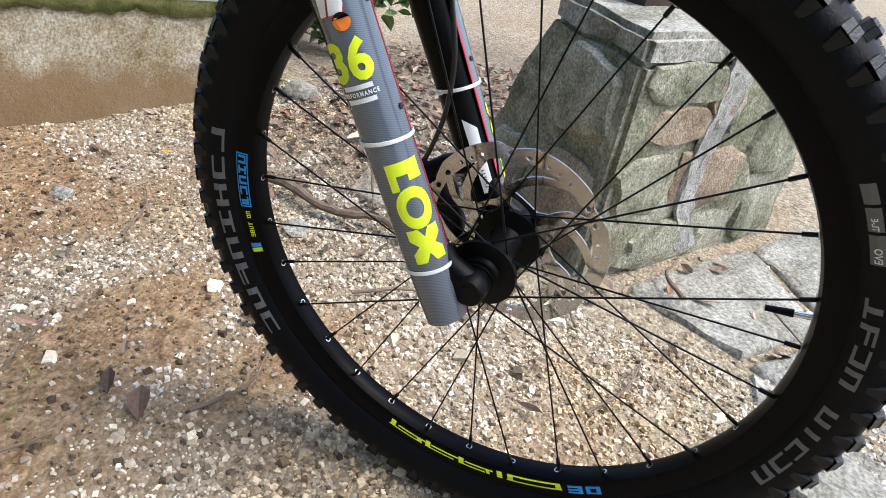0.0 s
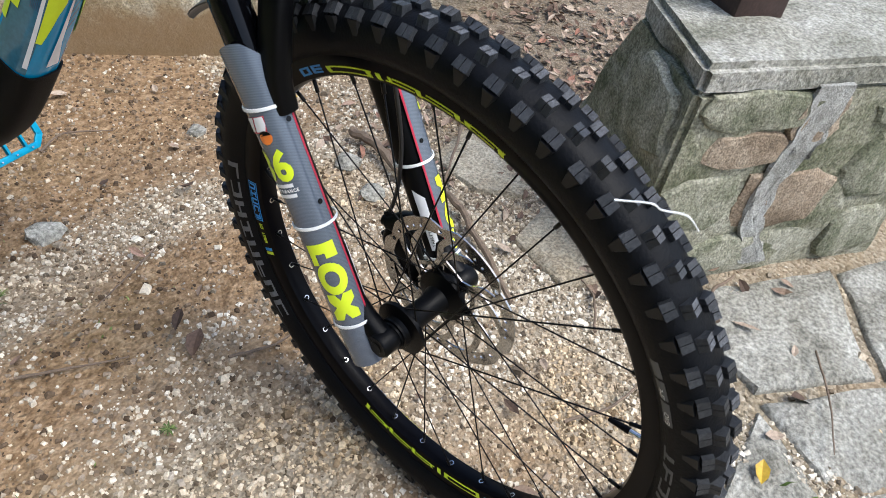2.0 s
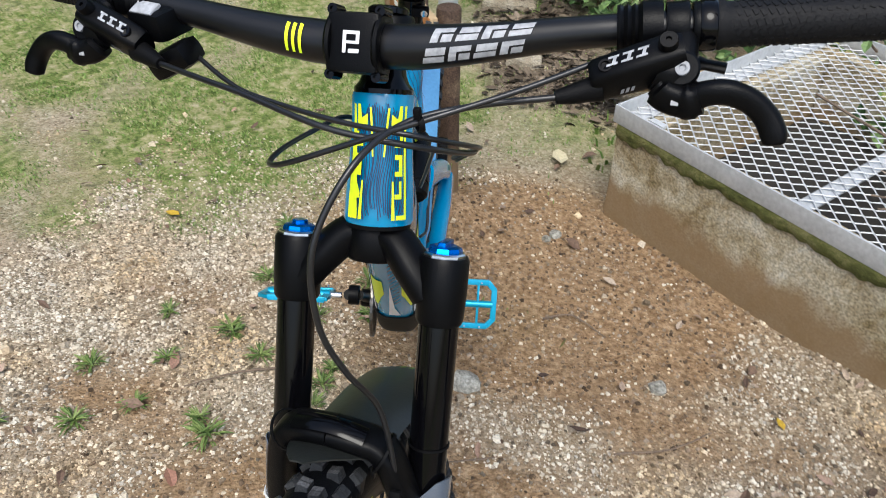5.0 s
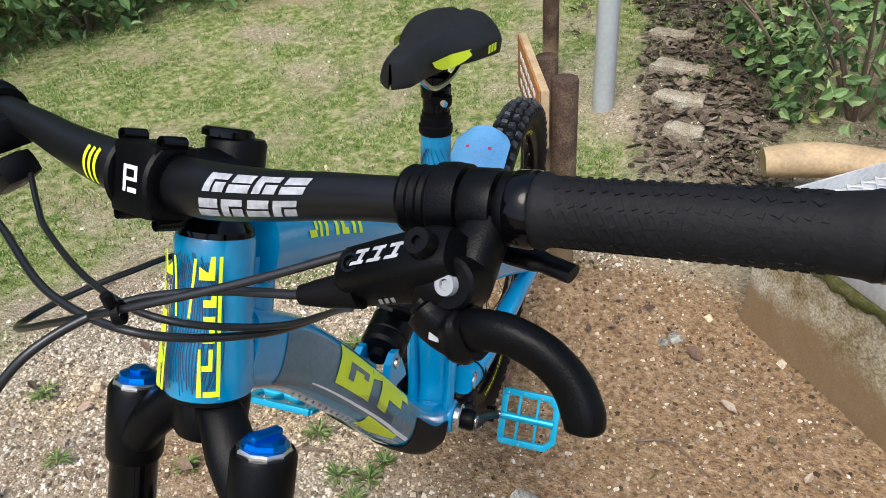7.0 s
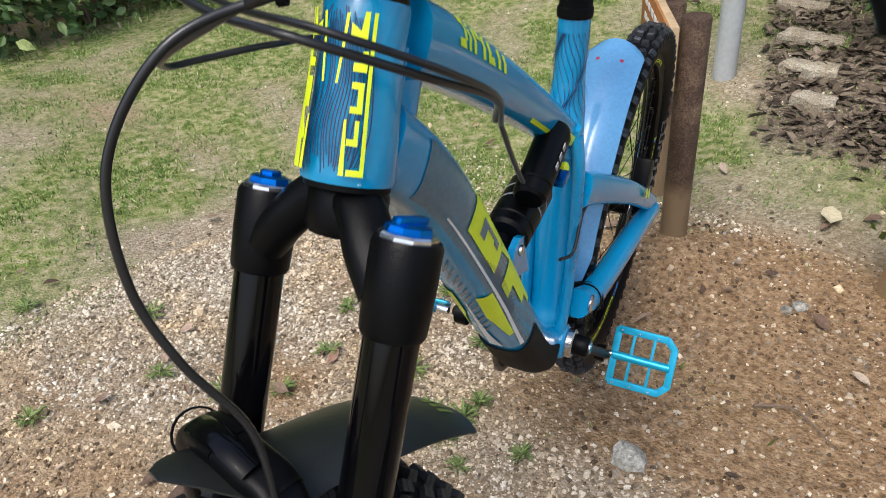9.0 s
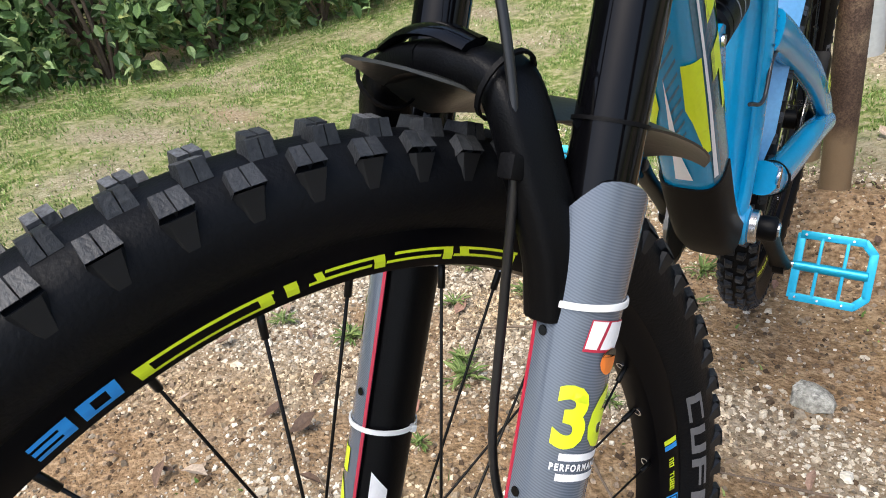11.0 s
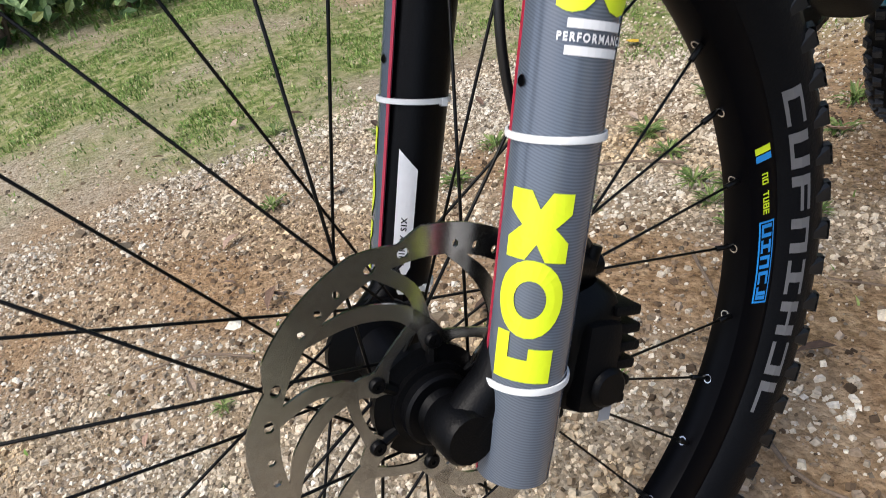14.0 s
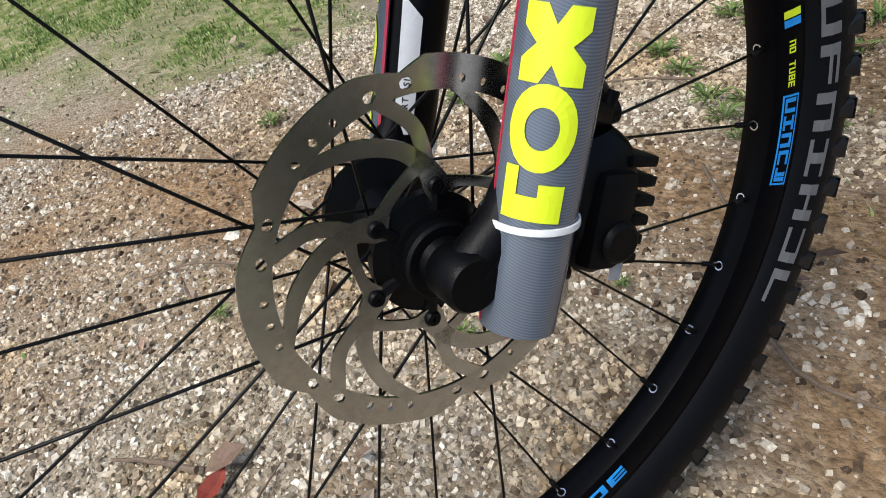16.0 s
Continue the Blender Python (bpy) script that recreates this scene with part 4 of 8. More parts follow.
part("moss", sheet(bmesh.new(), lambda u, v: slab_point(0.01 + (SL - 0.02) * u, -0.0035 - 0.004 * math.sin(math.pi * v) - 0.002 * noise.noise((u * 40, v * 4, 1.0)), SH_ - 0.001 - v * (0.020 + 0.022 * (0.5 + noise.noise((u * 9, 0.4, 3.0))) + 0.012 * noise.noise((u * 41, 0.2, 6.0)))), 160, 6, 0.002), MOSS, plinth, "green moss band under the steel edge", smooth=60)
# near-black brown floor below the mesh
part("sump_floor", rough_block(bmesh.new(), [slab_point(0.09, 0.09, 0), slab_point(SL - 0.09, 0.09, 0), slab_point(SL - 0.09, SDP - 0.09, 0), slab_point(0.09, SDP - 0.09, 0)], -0.10, 0.0, 5, 2, 0.003), material("dark_floor", (0.03, 0.026, 0.02), 0.9), plinth, "dark floor under the mesh", smooth=60)
UM = Matrix((SU, SW_, Vector((0, 0, 1)))).transposed().to_4x4()
for u, w, lx, ly in ((SL / 2, -0.004, SL + 0.016, 0.006), (SL / 2, SDP + 0.004, SL + 0.016, 0.006), (-0.004, SDP / 2, 0.006, SDP), (SL + 0.004, SDP / 2, 0.006, SDP)):
    part("angle_iron", block(bmesh.new(), Matrix.Translation(slab_point(u, w, SH_ + 0.026)) @ UM, lx, ly, 0.052, 0.0012), GALV, plinth, "galvanised angle iron edge")
for u, w, lx, ly in ((SL / 2, 0.025, SL, 0.05), (0.025, SDP / 2, 0.05, SDP), (SL - 0.025, SDP / 2, 0.05, SDP), (0.545, SDP / 2, 0.04, SDP)):
    part("flat_bar", block(bmesh.new(), Matrix.Translation(slab_point(u, w, SH_ + 0.010)) @ UM, lx, ly, 0.006, 0.001), GALV, plinth, "galvanised flat bar")
bm = bmesh.new()
PU, PW = 0.050, 0.021
rows = int(SDP / PW)
for j in range(rows):
    w = PW * (j + 0.5)
    n = int(SL / PU * 2)
    pts = [slab_point(PU / 2 * k, w + (PW / 2 if (k + j) % 2 else -PW / 2) * 0.86, SH_ + 0.018 + (0.0025 if (k + j) % 2 else -0.0025)) for k in range(n + 1)]
    sweep(bm, pts, 0.0021, 4, wide=1.3, tall=0.9, cap=False)
tagged(part("expanded_mesh", bm, GALV, plinth, "expanded galvanised steel mesh of diamonds", smooth=0), kind="stuff")
for u, w in ((0.545, 0.03), (0.10, 0.05), (0.90, 0.03)):
    part("weld_lump", block(bmesh.new(), Matrix.Translation(slab_point(u, w, SH_ + 0.022)) @ UM, 0.05, 0.022, 0.014, 0.005), GALV, plinth, "silvery weld lump")
vs, fs = [], []
rs = np.random.RandomState(5)
for _ in range(160):
    p = slab_point(rs.uniform(0.6, 1.15), rs.uniform(0.25, 0.95), SH_ + 0.03 + 0.015 * rs.rand())
    leaf_faces(vs, fs, pose(*p, rs.uniform(-20, 20), rs.uniform(-20, 20), rs.uniform(0, 360)), rs.uniform(0.03, 0.07), 0.02, 0.2, rs)
me = bpy.data.meshes.new("mesh_litter")
me.from_pydata(vs, [], fs)
me.materials.append(LITTER)
tagged(new("mesh_litter", me), "dead leaves lying on the steel mesh", "leaf litter", kind="stuff")
for k, (u0, w0, u1, w1) in enumerate(((0.25, 0.55, 0.85, 0.42), (0.62, 0.20, 0.90, 0.40), (0.66, 0.16, 0.80, 0.34), (0.70, 0.24, 1.05, 0.30))):
    a, b = slab_point(u0, w0, SH_ + 0.03), slab_point(u1, w1, SH_ + 0.03)
    bm = sweep(bmesh.new(), spline([a, a.lerp(b, 0.4) + Vector((0.02, 0.015, 0.01)), b], 6), 0.004 if k == 0 else 0.0025, 7)
    single("twig", bm, BARK, "dry twig lying on the steel mesh", "twig", "twigs on the mesh")

# ---- posts behind the bicycle ----
WOOD_POST = weathered("brown_painted_wood", [(0.35, (0.045, 0.028, 0.02)), (0.50, (0.085, 0.055, 0.038)), (0.66, (0.17, 0.12, 0.075))], 9.0, rough=0.6, bump=0.002, mud=((0.22, 0.155, 0.09), 0.10))
WOOD_PALE = material("pale_weathered_board", (0.50, 0.36, 0.20), 0.7, scale=10, fine=90, vary=0.4, bump=0.0015, bump_scale=90)


def round_post(x, y, h, r, name="fence_post"):
    z = ground_z(x, y)
    bm = lathe(bmesh.new(), [(0, -0.1), (r * 1.05, -0.1), (r * 1.03, 0.1), (r, h - 0.008), (r * 0.93, h - 0.002), (0, h)], Matrix.Translation((x, y, z)), 24)
    return single(name, bm, WOOD_POST, "round brown wooden fence post", "post", "fence posts", smooth=40)


round_post(0.378, -1.555, 0.575, 0.033)
round_post(0.560, -1.81, 0.575, 0.033)
round_post(1.03, -2.75, 0.85, 0.033)
a, b = Vector((0.414, -1.515, 0.43)), Vector((0.622, -1.795, 0.43))
bm = block(bmesh.new(), frame_at((a + b) / 2, b - a), 0.020, 0.15, (b - a).length + 0.06, 0.003)
board = thing("sign_board", "orange-brown wooden sign board with worn white lettering between posts", "sign")
part("plank", bm, WOOD_PALE, board, "pale weathered plank")
mb = frame_at((a + b) / 2 + Vector((0.28, 0.208, 0)).normalized() * 0.0125, b - a)
part("painted_face", block(bmesh.new(), mb, 0.004, 0.148, (b - a).length + 0.05, 0.001), material("orange_board_paint", (0.42, 0.17, 0.045), 0.7, scale=20, vary=0.4), board, "faded orange paint")
bm = bmesh.new()
for row in (-0.038, 0.0, 0.038):
    for k in range(6):
        block(bm, mb @ Matrix.Translation((0.0028, row, -0.13 + 0.050 * k)), 0.0012, 0.016, 0.034)
        block(bm, mb @ Matrix.Translation((-0.0028, row, -0.13 + 0.050 * k)), 0.0012, 0.016, 0.034)
tagged(part("lettering", bm, WHITE, board, "worn white bars of writing", smooth=0), kind="stuff")
bm = lathe(bmesh.new(), [(0, -0.1), (0.042, -0.1), (0.042, 3.4), (0, 3.4)], Matrix.Translation((0.725, -2.62, ground_z(0.725, -2.62))), 24)
single("metal_pole", bm, material("grey_painted_pipe", (0.40, 0.42, 0.42), 0.45, scale=6, fine=60, vary=0.2), "tall grey steel pole", "pole")
bm = sweep(bmesh.new(), spline([(0.02, -2.20, 0.06), (-0.15, -2.27, 0.075), (-0.38, -2.30, 0.07), (-0.55, -2.36, 0.06)], 6), [0.055, 0.06, 0.062, 0.064, 0.066, 0.066, 0.066, 0.066, 0.066, 0.066, 0.066, 0.066, 0.064, 0.062, 0.06, 0.06, 0.06, 0.05, 0.04], 14, tall=0.75)
single("log", bm, WOOD_PALE, "pale weathered log lying by the path", "log")

# ---- undergrowth and trees behind ----
LEAF = island_material("shrub_leaves", [(0.0, (0.036, 0.072, 0.025)), (0.35, (0.072, 0.137, 0.043)), (0.7, (0.137, 0.223, 0.072)), (0.93, (0.238, 0.331, 0.137)), (1.0, (0.346, 0.360, 0.115))], 0.45)
LEAF.node_tree.nodes["Principled BSDF"].inputs["Transmission Weight"].default_value = 0.0


def shrub(x, y, h, r, n, size, seed, name="shrub", label="dense green broad-leaved shrub", skirt=0.0):
    rs = np.random.RandomState(seed)
    z0 = ground_z(x, y)
    root = thing(name, label, "shrub" if name == "shrub" else "tree", "undergrowth" if name == "shrub" else "trees", at=(x, y, z0))
    bm = bmesh.new()
    tips = []
    limbs = 7 if name == "shrub" else 9
    tr = 0.012 + 0.012 * h
    if name != "shrub":
        sweep(bm, spline([(x, y, z0 - 0.1), (x + 0.04, y, z0 + h * 0.3), (x - 0.03, y + 0.05, z0 + h * 0.65), (x, y, z0 + h * 0.95)], 5), [tr * (1.2 - 0.9 * i / 15) for i in range(16)], 8)
    for k in range(limbs):
        a = 6.283 * k / limbs + rs.uniform(-0.4, 0.4)
        b0 = z0 + (0.0 if name == "shrub" else h * rs.uniform(0.25, 0.8))
        e = Vector((x + r * 0.75 * math.cos(a), y + r * 0.75 * math.sin(a), z0 + h * rs.uniform(0.55, 0.95)))
        s = Vector((x + 0.02 * math.cos(a), y + 0.02 * math.sin(a), b0))
        sweep(bm, spline([s, s.lerp(e, 0.5) + Vector((0, 0, 0.08 * h)), e], 4), [tr * (0.5 - 0.04 * i) for i in range(9)], 6)
        tips.append((s, e))
    part("trunk", bm, BARK, root, "thin brown stems")
    vs, fs = [], []
    clumps = []
    for _ in range(max(10, n // 34)):
        s, e = tips[rs.randint(len(tips))]
        t = rs.uniform(0.35 if skirt == 0 else 0.0, 1.05)
        clumps.append(s.lerp(e, t) + Vector(rs.normal(0, r * 0.24, 3)))
    for c in clumps:
        cr = rs.uniform(0.10, 0.22) * r
        out = Vector((c.x - x, c.y - y, 0.3))
        for _ in range(34):
            p = c + Vector(rs.normal(0, cr, 3))
            if p.z < z0 + 0.01:
                continue
            l = size * rs.uniform(0.55, 1.25)
            q = out.to_track_quat("Z", "Y").to_matrix().to_4x4() if out.length > 0.01 else Matrix()
            m = Matrix.Translation(p) @ q @ pose(0, 0, 0, rs.uniform(-60, 60), rs.uniform(-60, 60), rs.uniform(0, 360))
            leaf_faces(vs, fs, m, l, l * rs.uniform(0.4, 0.6), rs.uniform(-0.4, 0.1), rs)
    me = bpy.data.meshes.new("crown")
    me.from_pydata(vs, [], fs)
    me.materials.append(LEAF)
    ob = new("crown", me)
    ob.parent = root
    ob.matrix_parent_inverse = root.matrix_world.inverted()
    ob["label"] = "crown of many small green leaves"


rs = random.Random(5)
edge = [(3.9, 1.6), (3.85, 0.9), (3.75, 0.25), (3.7, -0.4), (3.6, -1.0), (3.5, -1.6), (3.3, -2.2), (3.0, -2.8), (2.6, -3.3), (2.1, -3.7)]
for k, (x, y) in enumerate(edge):
    shrub(x + 0.35, y, rs.uniform(0.7, 1.3), 0.55, 900, 0.085, 100 + k, skirt=1)
    shrub(x + 1.2, y - 0.2, rs.uniform(1.6, 2.4), 0.95, 1100, 0.11, 200 + k, skirt=1)
for k, (x, y) in enumerate([(5.6, 1.5), (5.4, -0.2), (5.2, -1.8), (4.6, -3.4), (3.4, -4.6), (2.0, -5.2)]):
    shrub(x, y, rs.uniform(4.0, 5.5), 1.6, 1500, 0.16, 300 + k, "tree", "tall leafy tree with a thin trunk")
for k, (x, y, h) in enumerate([(-0.62, -2.75, 0.5), (-0.95, -2.5, 0.45), (-0.35, -3.2, 0.7), (-1.3, -2.2, 0.5), (-1.55, -1.55, 0.45), (0.10, -2.98, 0.55), (-0.15, -2.80, 0.6), (0.22, -3.45, 0.8), (-0.05, -3.6, 1.0), (0.95, -3.7, 0.6)]):
    shrub(x, y, h, 0.38, 520, 0.06, 400 + k, skirt=1)
shrub(-1.42, -1.02, 0.35, 0.22, 120, 0.07, 450, label="small green shrub growing by the plinth")
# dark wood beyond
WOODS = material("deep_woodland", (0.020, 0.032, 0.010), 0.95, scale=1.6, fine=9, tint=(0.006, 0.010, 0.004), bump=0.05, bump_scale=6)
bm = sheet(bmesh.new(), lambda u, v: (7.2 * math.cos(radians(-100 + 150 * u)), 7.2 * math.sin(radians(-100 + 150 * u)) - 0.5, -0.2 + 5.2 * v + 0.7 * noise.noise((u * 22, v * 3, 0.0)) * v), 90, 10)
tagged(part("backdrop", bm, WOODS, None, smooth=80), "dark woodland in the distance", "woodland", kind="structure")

# ---- the bicycle: front wheel and fork ----
AXLE_H, LEAN = 0.347, 4.474
MH = Matrix.Translation((0, 0, AXLE_H)) @ Matrix.Rotation(radians(LEAN), 4, "Y")  # about the front axle
MW = MH @ Matrix.Translation((-0.0010, -0.0018, -0.0058))  # fork and cockpit
FD, FE = Vector((0, -0.4625, 0.8866)), Vector((0, 0.8866, 0.4625))
STEER = Vector((0, -0.2902, 0.4863))
FRAME_AT, FRAME_TURN = (-0.0285, -0.0103, -0.0086), (radians(-2.40), radians(-7.06), radians(17.41))
MF = MH @ Matrix.Translation(FRAME_AT) @ Euler(FRAME_TURN).to_matrix().to_4x4()  # frame
SPOKE_0 = -86.45
LEG_X, LEG_Q = 0.0708, -0.0255


def FP(x, s, q=0.0):
    """A place by its distance to the right, up the fork and ahead of it."""
    return Vector((x, 0, 0)) + FD * s + FE * (q + 0.010 * s)


bike = thing("mountain_bike", "blue and yellow full-suspension mountain bike leaning on a post", "bicycle")
XAX = Matrix(((0, 0, 1, 0), (1, 0, 0, 0), (0, 1, 0, 0), (0, 0, 0, 1)))  # turns about x: local x, y, z to y, z, x


def wheel_ring(profile, n):
    """A ring about the axle from (x, radius) pairs."""
    return lathe(bmesh.new(), [(r, x) for x, r in profile], XAX, n, closed=True)


TYRE = [(0.0158, 0.2935), (0.0215, 0.300), (0.0268, 0.308), (0.0290, 0.317), (0.0278, 0.327), (0.0240, 0.335), (0.0165, 0.3405), (0.0085, 0.343), (0.0, 0.3437)]
TYRE = TYRE + [(-x, r) for x, r in TYRE[-2::-1]] + [(-0.012, 0.292), (0.012, 0.292)]


def knob_block(bm, ang, x, r, tilt, w, l, h, mats):
    """One tread block: x across, l along the rolling direction, tilted outwards; a slit runs across its top."""
    m = Matrix.Rotation(ang, 4, "X") @ Matrix.Translation((x, r, 0)) @ Matrix.Rotation(-tilt, 4, "Z")
    # local: x across, z along, y out
    for k in (-1, 1):
        base = [(-w / 2, k * l * 0.02), (w / 2, k * l * 0.02), (w / 2, k * l / 2), (-w / 2, k * l / 2)]
        lo = [bm.verts.new(m @ Vector((a * 1.14, -0.003, b * 1.14))) for a, b in base]
        hi = [bm.verts.new(m @ Vector((a * 0.92, h, b * 0.96 + k * 0.0002))) for a, b in base]
        for i in range(4):
            f = bm.faces.new((lo[i], lo[(i + 1) % 4], hi[(i + 1) % 4], hi[i]))
        bm.faces.new(hi).material_index = mats


def build_tyre(m, spin, dusty):
    tyre = part("tyre", wheel_ring(TYRE, 180), RUBBER, bike, "black knobbly tyre with grey sidewall lettering", m, smooth=60)
    rnd = random.Random(4)
    bm = bmesh.new()
    for k in range(72):
        a = radians(5.0 * k + spin)
        pr = rnd.random
        for sx in (-1, 1):
            top = 1 if pr() < dusty else 0
            near = 0.0078 if k % 2 else 0.0098
            knob_block(bm, a + radians(0.55 * sx), sx * near, 0.3428, -sx * 0.14, 0.0112, 0.0112, 0.0062, top)
            knob_block(bm, a + radians(1.9), sx * (0.0222 if k % 2 else 0.0240), 0.3345 if k % 2 == 0 else 0.3358, -sx * 0.72, 0.0098, 0.0128, 0.0072, 1 if pr() < dusty * 0.6 else 0)
            # buttress down the shoulder
            m2 = Matrix.Rotation(a + radians(1.9), 4, "X")
            q = [(sx * 0.0295, 0.3345, 0.0056), (sx * 0.0295, 0.3345, -0.0056), (sx * 0.0284, 0.3180, -0.0016), (sx * 0.0284, 0.3180, 0.0022)]
            i = [(sx * 0.0262, 0.334, 0.0075), (sx * 0.0262, 0.334, -0.0075), (sx * 0.0274, 0.3165, -0.0026), (sx * 0.0274, 0.3165, 0.0032)]
            qv, iv = [bm.verts.new(m2 @ Vector(p)) for p in q], [bm.verts.new(m2 @ Vector(p)) for p in i]
            bm.faces.new(qv).material_index = 2
            for z in range(4):
                bm.faces.new((qv[z], qv[(z + 1) % 4], iv[(z + 1) % 4], iv[z])).material_index = 2
    part("tread", bm, KNOB, tyre, "rows of square tread blocks with dusty worn tops", m, smooth=0, extra=(DUSTY, SHOULDER))
    return tyre


RIMP = [(0.0168, 0.2978), (0.0172, 0.2965), (0.0168, 0.2900), (0.0150, 0.2800), (0.0115, 0.2742), (0.0060, 0.2722), (0.0, 0.2718)]
RIMP = RIMP + [(-x, r) for x, r in RIMP[-2::-1]] + [(-0.012, 0.2955), (0.012, 0.2955)]


def rim_face(side):
    """Onto the rim's side wall: a degrees round, b metres from the spoke edge."""
    def fn(a, b):
        r = 0.2745 + b
        x = np.interp(r, [0.2742, 0.28, 0.29, 0.2965], [0.0115, 0.0150, 0.0168, 0.0172]) + 0.0004
        return (side * x, r * math.cos(radians(a)), r * math.sin(radians(a)))
    return fn


def sidewall(side):
    def fn(a, b):
        r = 0.2935 + b
        x = np.interp(r, [0.2935, 0.300, 0.308, 0.317, 0.327, 0.335], [0.0158, 0.0215, 0.0268, 0.0290, 0.0278, 0.0240]) + 0.0005
        return (side * x, r * math.cos(radians(a)), r * math.sin(radians(a)))
    return fn


def arcs(items, fn):
    """Strips on a ring: each (from degrees, to degrees, inner, outer, slant)."""
    bm = bmesh.new()
    for a0, a1, b0, b1, sl in items:
        n = max(1, int(abs(a1 - a0) / 1.0))
        lo = [bm.verts.new(fn(a0 + (a1 - a0) * i / n, b0)) for i in range(n + 1)]
        mi = [bm.verts.new(fn(a0 + (a1 - a0) * i / n + sl / 2, (b0 + b1) / 2)) for i in range(n + 1)]
        hi = [bm.verts.new(fn(a0 + (a1 - a0) * i / n + sl, b1)) for i in range(n + 1)]
        for i in range(n):
            bm.faces.new((lo[i], lo[i + 1], mi[i + 1], mi[i]))
            bm.faces.new((mi[i], mi[i + 1], hi[i + 1], hi[i]))
    return bm


def bar_word(a0, a1, b0, b1, n, kinds, t=0.0022):
    """A word as plain outlined bars along an arc: n shapes, each of a few strokes."""
    out, w = [], (a1 - a0) / n
    for i in range(n):
        s, e = a0 + w * (i + 0.08), a0 + w * (i + 0.9)
        st = w * 0.24
        for k in kinds[i % len(kinds)]:
            if k == "t":
                out.append((s, e, b1 - t, b1, 0))
            elif k == "b":
                out.append((s, e, b0, b0 + t, 0))
            elif k == "m":
                out.append((s, e, (b0 + b1 - t) / 2, (b0 + b1 + t) / 2, 0))
            elif k == "l":
                out.append((s, s + st, b0, b1, 0))
            elif k == "r":
                out.append((e - st, e, b0, b1, 0))
            elif k == "c":
                out.append(((s + e - st) / 2, (s + e + st) / 2, b0, b1, 0))
    return out


SW = ["ltb", "lrb", "ltm", "lrt", "ctb", "lrm", "tbr", "lb"]
MM = ["lrt", "ltb", "rtb", "c", "lrb", "", "lrt", "ltb", "rtm", "cb"]


def rim_bars(a0, a1, flip):
    """The long yellow outline figure on the rim: a rail with slanted uprights."""
    L = a1 - a0
    f = (lambda u: a0 + L * u) if not flip else (lambda u: a1 - L * u)
    o = []
    for u0, u1, b0, b1 in ((0.0, 0.20, 0.0145, 0.0168), (0.0, 0.03, 0.006, 0.0168), (0.05, 0.22, 0.0085, 0.0108), (0.17, 0.20, 0.0108, 0.0168),
                           (0.24, 0.40, 0.0145, 0.0168), (0.22, 0.25, 0.006, 0.0168), (0.26, 0.42, 0.0085, 0.0108),
                           (0.43, 0.58, 0.0145, 0.0168), (0.42, 0.45, 0.006, 0.0168), (0.46, 0.62, 0.0085, 0.0108), (0.58, 0.60, 0.0108, 0.0168),
                           (0.64, 0.67, 0.006, 0.0168), (0.70, 0.99, 0.0145, 0.0168), (0.70, 0.73, 0.006, 0.0168), (0.70, 0.99, 0.006, 0.0083), (0.96, 0.99, 0.006, 0.0168)):
        p, q = sorted((f(u0), f(u1)))
        o.append((p, q, 0.0032 + (b0 - 0.006) * 0.66, 0.0032 + (b1 - 0.006) * 0.66, (0.35 if not flip else -0.35) * (b1 - b0 > 0.005)))
    return o


